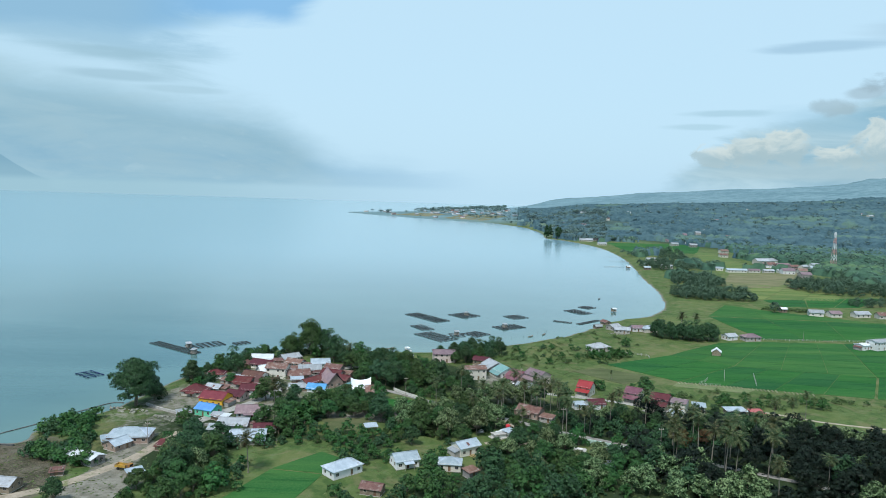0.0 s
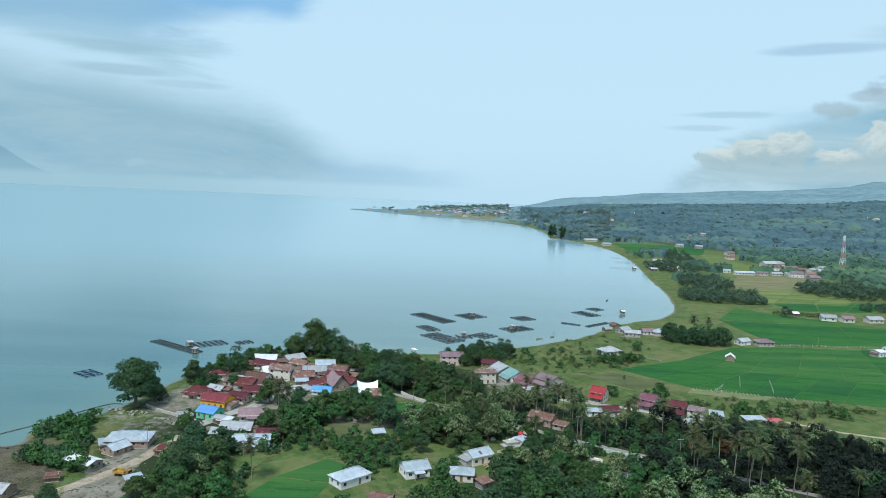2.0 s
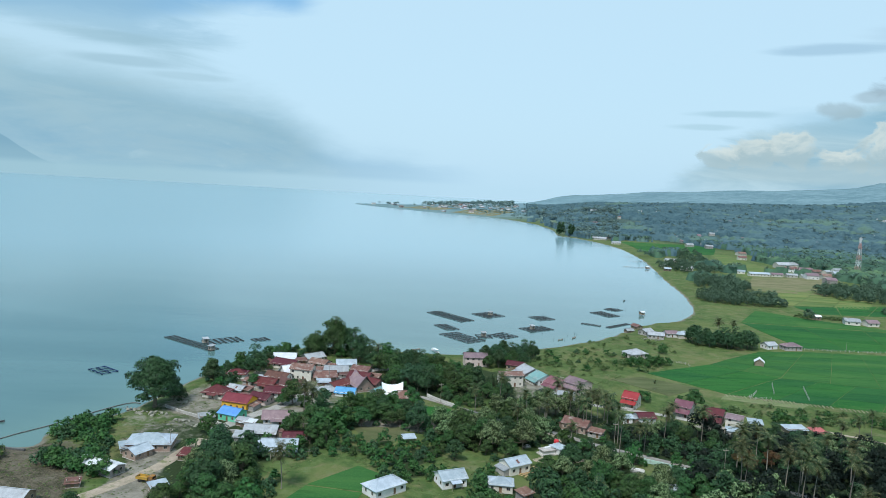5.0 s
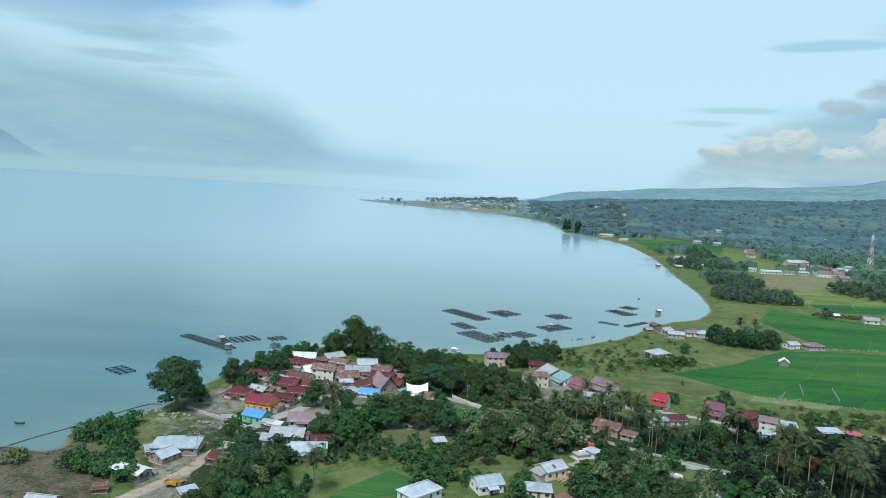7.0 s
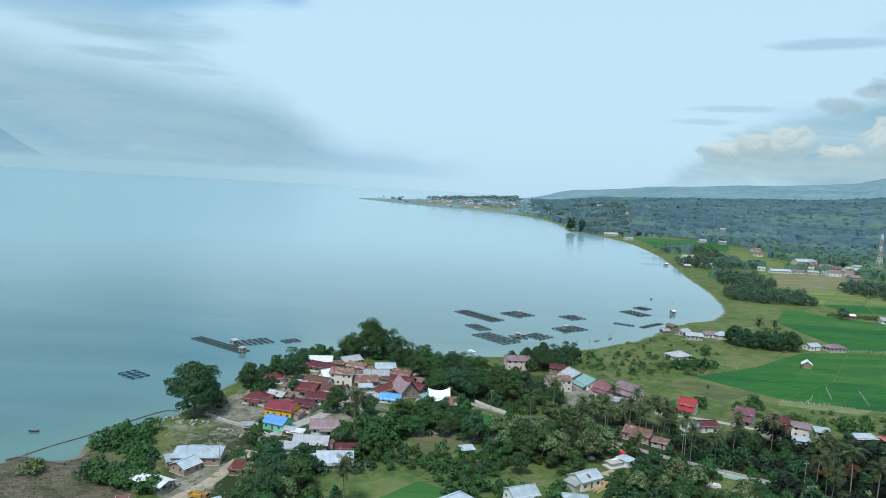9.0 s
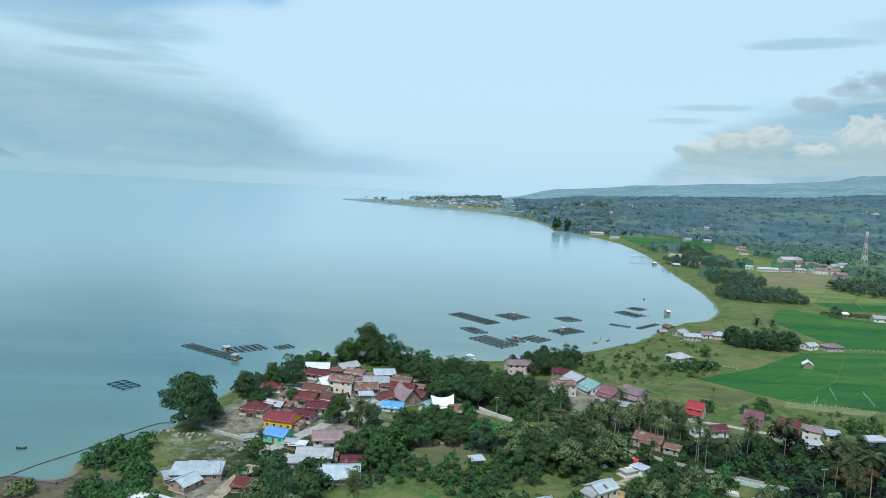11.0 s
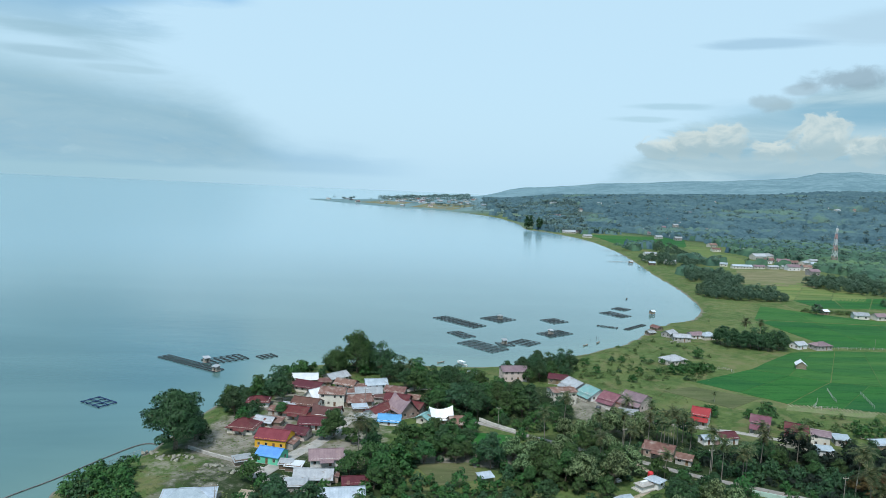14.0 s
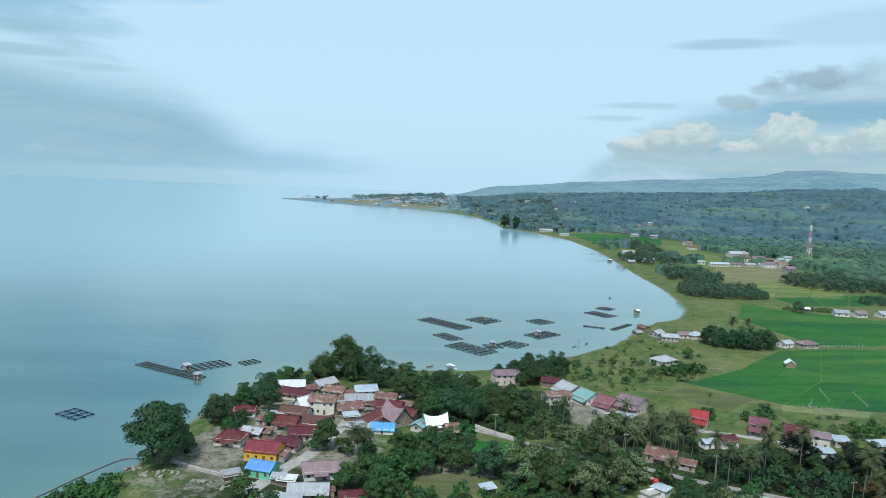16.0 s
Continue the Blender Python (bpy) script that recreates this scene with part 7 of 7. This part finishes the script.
def stilt_hut(x, y, turn, size=4.0):
    ob = thing("stilt_hut", pose(x, y, 0, 0, 0, turn), "small wooden hut on stilts in the lake", "hut")
    h = size / 2
    for sx in (-h + 0.2, h - 0.2):
        for sy in (-h + 0.2, h - 0.2):
            part("stilt", boxes((sx - 0.1, sx + 0.1, sy - 0.1, sy + 0.1, -2.5, 0.6)), BAMBOO, ob)
    part("deck", boxes((-h - 0.4, h + 0.4, -h - 0.4, h + 0.4, 0.6, 0.75)), PLANK, ob)
    b = bmesh.new()
    pierced(b, size, 0.75, 2.7, [(-0.5, 0.5, 0.75, 2.4)], "x", -h, 0.1)
    pierced(b, size, 0.75, 2.7, [(-0.5, 0.5, 1.4, 2.1)], "x", h, 0.1)
    pierced(b, size - 0.1, 0.75, 2.7, [], "y", -h, 0.1)
    pierced(b, size - 0.1, 0.75, 2.7, [(-0.5, 0.5, 1.4, 2.1)], "y", h, 0.1)
    part("wall", b, WALL["wood"], ob)
    part("slope", ribbed_slope((-h - 0.5, -h - 0.5, 2.5), (h + 0.5, -h - 0.5, 2.5), (h + 0.5, 0, 3.5), (-h - 0.5, 0, 3.5)), ROOF["white"], ob)
    part("slope", ribbed_slope((h + 0.5, h + 0.5, 2.5), (-h - 0.5, h + 0.5, 2.5), (-h - 0.5, 0, 3.5), (h + 0.5, 0, 3.5)), ROOF["white"], ob)


stilt_hut(142, 572, 20, 3.0)
stilt_hut(245, 922, 10, 4.0)


def stakes(cx, cy, count, spread, seed):
    """Net stakes standing in the shallows."""
    rnd = random.Random(seed)
    for _ in range(count):
        x, y = cx + rnd.uniform(-spread, spread), cy + rnd.uniform(-spread, spread)
        if float(inland(np.array([x]), np.array([y]))[0]) > -1:
            continue
        bm = bmesh.new()
        tube(bm, [(0, 0, -1.5), (rnd.uniform(-0.2, 0.2), rnd.uniform(-0.2, 0.2), rnd.uniform(0.7, 1.5))], [0.09, 0.06], 6)
        ob = part("net_stake", bm, BAMBOO, None)
        ob.matrix_world = pose(x, y, 0)
        tagged(ob, "thin dark wooden net stake in the water", "stake", "net stakes")


stakes(180, 625, 6, 22, 1)
stakes(60, 470, 8, 14, 2)
stakes(150, 590, 4, 30, 3)
stakes(225, 900, 5, 12, 4)


def jetty(x, y, turn, length):
    ob = thing("jetty", pose(x, y, 0, 0, 0, turn), "long thin wooden jetty reaching into the lake", "jetty")
    part("deck", boxes((-length / 2, length / 2, -0.6, 0.6, 0.75, 0.88)), PLANK, ob)
    for k in range(int(length / 5) + 1):
        for s in (-0.5, 0.5):
            part("pile", boxes((-length / 2 + k * 5 - 0.1, -length / 2 + k * 5 + 0.1, s - 0.1, s + 0.1, -2.5, 0.75)), BAMBOO, ob)


jetty(234, 931, -2, 36)
jetty(254, 1012, 4, 26)
jetty(263, 1078, -4, 22)


def grave(x, y, turn, w, d, tall):
    ob = thing("tomb", pose(x, y, float(height(x, y)), 0, 0, turn), "pale stepped concrete tomb in a garden clearing", "tomb")
    part("slab", boxes((-w / 2, w / 2, -d / 2, d / 2, -0.4, 0.35)), CONCRETE, ob)
    part("body", boxes((-w * 0.36, w * 0.36, -d * 0.34, d * 0.34, 0.35, tall * 0.6)), WALL["white"], ob)
    part("cap", boxes((-w * 0.42, w * 0.42, -d * 0.40, d * 0.40, tall * 0.6, tall * 0.72)), CONCRETE, ob)
    part("headstone", boxes((-w * 0.2, w * 0.2, -d * 0.1, d * 0.1, tall * 0.72, tall)), WALL["white"], ob)


grave(23.5, 262.5, 28, 6.5, 4.6, 2.6)
grave(17, 268, 28, 2.4, 1.4, 1.2)
grave(52.5, 251, -20, 4.6, 3.2, 1.0)
grave(58, 247, -20, 2.0, 1.2, 0.9)
grave(51, 245.5, -20, 1.8, 1.1, 0.8)
MINT = material("faded_mint_wall", (0.30, 0.44, 0.38), (0.40, 0.54, 0.47), 1.6, 0.9, 0.1, dirt=(0.26, 0.28, 0.24), dirt_at=0.62)
low_wall("garden_wall", [(57, 259.6), (64, 255.8), (72, 250.8)], 0.3, 1.5, MINT, "low faded mint green wall along the road", "wall")


def water_tank(x, y, z):
    red = material("red_plastic_tank", (0.50, 0.03, 0.03), (0.62, 0.05, 0.05), 0.8, 0.45, 0.05)
    ob = thing("water_tank", pose(x, y, z), "bright red plastic water tank on a steel stand", "water tank")
    for sx in (-0.6, 0.6):
        for sy in (-0.6, 0.6):
            part("leg", boxes((sx - 0.06, sx + 0.06, sy - 0.06, sy + 0.06, 0, 1.7)), FRAME, ob)
    bm = bmesh.new()
    tube(bm, [(0, 0, 1.8), (0, 0, 1.9), (0, 0, 3.1), (0, 0, 3.4), (0, 0, 3.5)], [0.8, 0.9, 0.9, 0.6, 0.3], 16)
    part("drum", bm, red, ob)
    part("platform", boxes((-0.8, 0.8, -0.8, 0.8, 1.7, 1.8)), PLANK, ob)


water_tank(27.5, 268, float(height(27.5, 268)))


def log_pile(x, y, turn, count, length, seed):
    timber = material("fresh_cut_timber", (0.36, 0.25, 0.12), (0.52, 0.38, 0.20), 0.8, 0.85, 0.2)
    rnd = random.Random(seed)
    ob = thing("timber_pile", pose(x, y, float(height(x, y)), 0, 0, turn), "loose pile of yellow sawn timber on the grass", "timber")
    for k in range(count):
        bm = bmesh.new()
        a, o = rnd.uniform(-0.25, 0.25), rnd.uniform(-1.8, 1.8)
        beam(bm, (-length / 2 * math.cos(a) + rnd.uniform(-1, 1), o - length / 2 * math.sin(a), 0.12 + 0.04 * (k % 8)), (length / 2 * math.cos(a), o + length / 2 * math.sin(a), 0.12 + 0.04 * (k % 8)), 0.26, 0.14)
        part("beam", bm, timber, ob)


log_pile(15.5, 245.5, 40, 22, 9.0, 3)


def fence(points, gap, tall, label, mat=None, rails=(0.5, 0.9)):
    """Posts with thin rails along a line of the plan."""
    line = bent(points, 6)
    run = np.r_[0, np.cumsum(np.hypot(*np.diff(line, axis=0).T))]
    x0, y0 = line[0]
    ob = thing("fence", pose(x0, y0, 0), label, "fence")
    spots = [(float(np.interp(s, run, line[:, 0])), float(np.interp(s, run, line[:, 1]))) for s in np.arange(0, run[-1], gap)]
    for n, (x, y) in enumerate(spots):
        z = float(height(x, y))
        part("post", boxes((x - x0 - 0.07, x - x0 + 0.07, y - y0 - 0.07, y - y0 + 0.07, z - 0.3, z + tall)), mat or PLANK, ob)
        if n:
            u, v = spots[n - 1]
            for h in rails:
                bm = bmesh.new()
                beam(bm, (u - x0, v - y0, float(height(u, v)) + tall * h), (x - x0, y - y0, z + tall * h), 0.06)
                part("rail", bm, mat or PLANK, ob)


WHITEPOST = material("pale_fence_wood", (0.30, 0.31, 0.28), (0.42, 0.42, 0.39), 0.8, 0.85, 0.1)
fence([(154, 373), (150, 363), (146, 353)], 2.4, 1.5, "pale stake fence across the rice", WHITEPOST)
fence([(168, 369), (164, 358), (160, 347)], 2.4, 1.5, "pale stake fence across the rice", WHITEPOST)
fence([(139, 357), (135, 351), (131, 346), (143, 345)], 2.4, 1.5, "pale stake fence round the beds", WHITEPOST)
fence([(216, 463), (232, 464), (252, 465.5), (292, 468.5)], 3.0, 1.4, "pale rail fence along the field path", WHITEPOST)
fence([(102, 414), (112, 410), (121, 408), (122, 400)], 2.6, 1.4, "pale stake fence at the meadow's edge", WHITEPOST)
fence([(-150, 268), (-143, 281), (-137, 290)], 3.0, 1.8, "rough stake fence on the shore")
fence([(-70, 243), (-66, 246), (-60, 249), (-56, 250)], 2.2, 2.2, "row of tall garden posts", PLANK, (0.6,))


def pole(x, y, tall, label="slender weathered utility pole", arm=True):
    ob = thing("utility_pole", pose(x, y, float(height(x, y))), label, "utility pole", "utility poles")
    bm = bmesh.new()
    tube(bm, [(0, 0, -0.5), (0, 0, tall)], [0.12, 0.07], 8)
    part("mast", bm, PLANK, ob)
    if arm:
        part("crossarm", boxes((-0.9, 0.9, -0.06, 0.06, tall - 0.9, tall - 0.75)), FRAME, ob)
        for s in (-0.75, 0, 0.75):
            part("insulator", boxes((s - 0.05, s + 0.05, -0.05, 0.05, tall - 0.75, tall - 0.5)), WALL["white"], ob)


for x, y in ((-15, 313), (27, 293), (50, 274), (-78, 306), (-66, 333), (-50, 362), (40, 336), (83, 254), (-103, 243)):
    pole(x, y, 9.0)
pole(243, 464, 7.0, "slender pale pole in the rice field", False)


def shelter(x, y, turn, label):
    """A roof sheet on posts over a heap of stores."""
    ob = thing("shelter", pose(x, y, float(height(x, y)), 0, 0, turn), label, "shelter")
    part("roof", ribbed_slope((-2.6, -1.8, 2.0), (2.6, -1.8, 2.0), (2.6, 1.8, 2.7), (-2.6, 1.8, 2.7)), ROOF["zinc"], ob)
    for sx in (-2.3, 2.3):
        for sy in (-1.6, 1.6):
            part("post", boxes((sx - 0.07, sx + 0.07, sy - 0.07, sy + 0.07, -0.3, 2.3 + 0.2 * sy)), PLANK, ob)


shelter(-26, 266, 20, "pale sheet roof on posts among the bushes")
shelter(-17, 383, 10, "pale sheet roof on posts by the beach")
shelter(46, 234, -30, "pale sheet roof on posts in a garden")
shelter(60, 234, 20, "pale sheet roof on posts in a garden")


def parked_car(x, y, turn, paint, label):
    """A small parked car: shaped body, glasshouse and wheels."""
    rubber = bpy.data.materials["tyre_rubber"]
    ob = thing("car", pose(x, y, float(height(x, y)) + 0.14, 0, 0, turn), label, "car", "parked cars")
    bm = bmesh.new()
    rows = []
    for px, w, z in ((-2.0, 0.72, 0.75), (-1.9, 0.82, 0.92), (-0.6, 0.85, 0.95), (1.0, 0.85, 0.92), (1.95, 0.78, 0.72), (2.05, 0.70, 0.55)):
        rows.append([bm.verts.new(p) for p in ((px, -w, 0.28), (px, -w, z - 0.08), (px, -w + 0.1, z), (px, w - 0.1, z), (px, w, z - 0.08), (px, w, 0.28))])
    for a, b in zip(rows, rows[1:]):
        for k in range(6):
            bm.faces.new((a[k], a[(k + 1) % 6], b[(k + 1) % 6], b[k]))
    bm.faces.new(rows[0][::-1])
    bm.faces.new(rows[-1])
    part("body", bm, paint, ob)
    low = [Vector(p) for p in ((-1.7, -0.74, 0.92), (0.9, -0.74, 0.92), (0.9, 0.74, 0.92), (-1.7, 0.74, 0.92))]
    high = [Vector(p) for p in ((-1.3, -0.62, 1.42), (0.25, -0.62, 1.42), (0.25, 0.62, 1.42), (-1.3, 0.62, 1.42))]
    for k, kind in enumerate(("side_window", "windscreen", "side_window", "rear_window")):
        bm = bmesh.new()
        ring = (low[k], low[(k + 1) % 4], high[(k + 1) % 4], high[k])
        inner = Vector((-0.4, 0, 1.1))
        out = [bm.verts.new(p) for p in ring]
        back = [bm.verts.new(p.lerp(inner, 0.04)) for p in ring]
        bm.faces.new(out)
        bm.faces.new(back[::-1])
        for j in range(4):
            bm.faces.new((out[j], back[j], back[(j + 1) % 4], out[(j + 1) % 4]))
        part(kind, bm, PANE, ob)
    part("roof_panel", boxes((-1.32, 0.27, -0.63, 0.63, 1.42, 1.47)), paint, ob)
    for wx in (-1.25, 1.25):
        for s in (-1, 1):
            bm = bmesh.new()
            tube(bm, [(wx, s * 0.66, 0.30), (wx, s * 0.86, 0.30)], [0.31, 0.31], 12)
            part("wheel", bm, rubber, ob)


parked_car(31.5, 339, 60, material("dark_car_paint", (0.03, 0.03, 0.035), (0.06, 0.06, 0.065), 1.0, 0.35, 0.0, gloss=0.5), "dark parked car on the lane")
parked_car(-48.5, 304, 70, material("grey_car_paint", (0.10, 0.10, 0.11), (0.16, 0.16, 0.17), 1.0, 0.35, 0.0, gloss=0.5), "grey parked car at the village edge")
parked_car(36.5, 335, 50, material("white_car_paint", (0.60, 0.60, 0.60), (0.72, 0.72, 0.72), 1.0, 0.35, 0.0, gloss=0.5), "white parked car beside the row houses")


def garden_beds(x, y, turn, count, step, length, label):
    """Raised earth beds side by side at the edge of the rice."""
    ob = thing("vegetable_beds", pose(x, y, float(height(x, y)), 0, 0, turn), label, "vegetable beds", "vegetable beds")
    for k in range(count):
        u = (k - count / 2) * step
        bed = boxes((u - 0.35, u + 0.35, -length / 2, length / 2, -0.3, 0.28))
        for v in bed.verts:
            if v.co.z > 0:
                v.co.x += (u - v.co.x) * 0.35
        part("bed", bed, STRAW, ob)


STRAW = material("dry_straw_mulch", (0.17, 0.17, 0.105), (0.26, 0.25, 0.165), 0.8, 0.95, 0.3, dirt=(0.12, 0.16, 0.06), dirt_at=0.58)
garden_beds(129, 348, -8, 9, 1.7, 4.0, "short straw-mulched beds beside the rice")
garden_beds(145, 344, -12, 9, 1.7, 4.5, "short straw-mulched beds beside the rice")
garden_beds(161, 340, -12, 8, 1.8, 4.0, "short straw-mulched beds beside the rice")
garden_beds(177, 336, -14, 8, 1.8, 4.0, "short straw-mulched beds beside the rice")
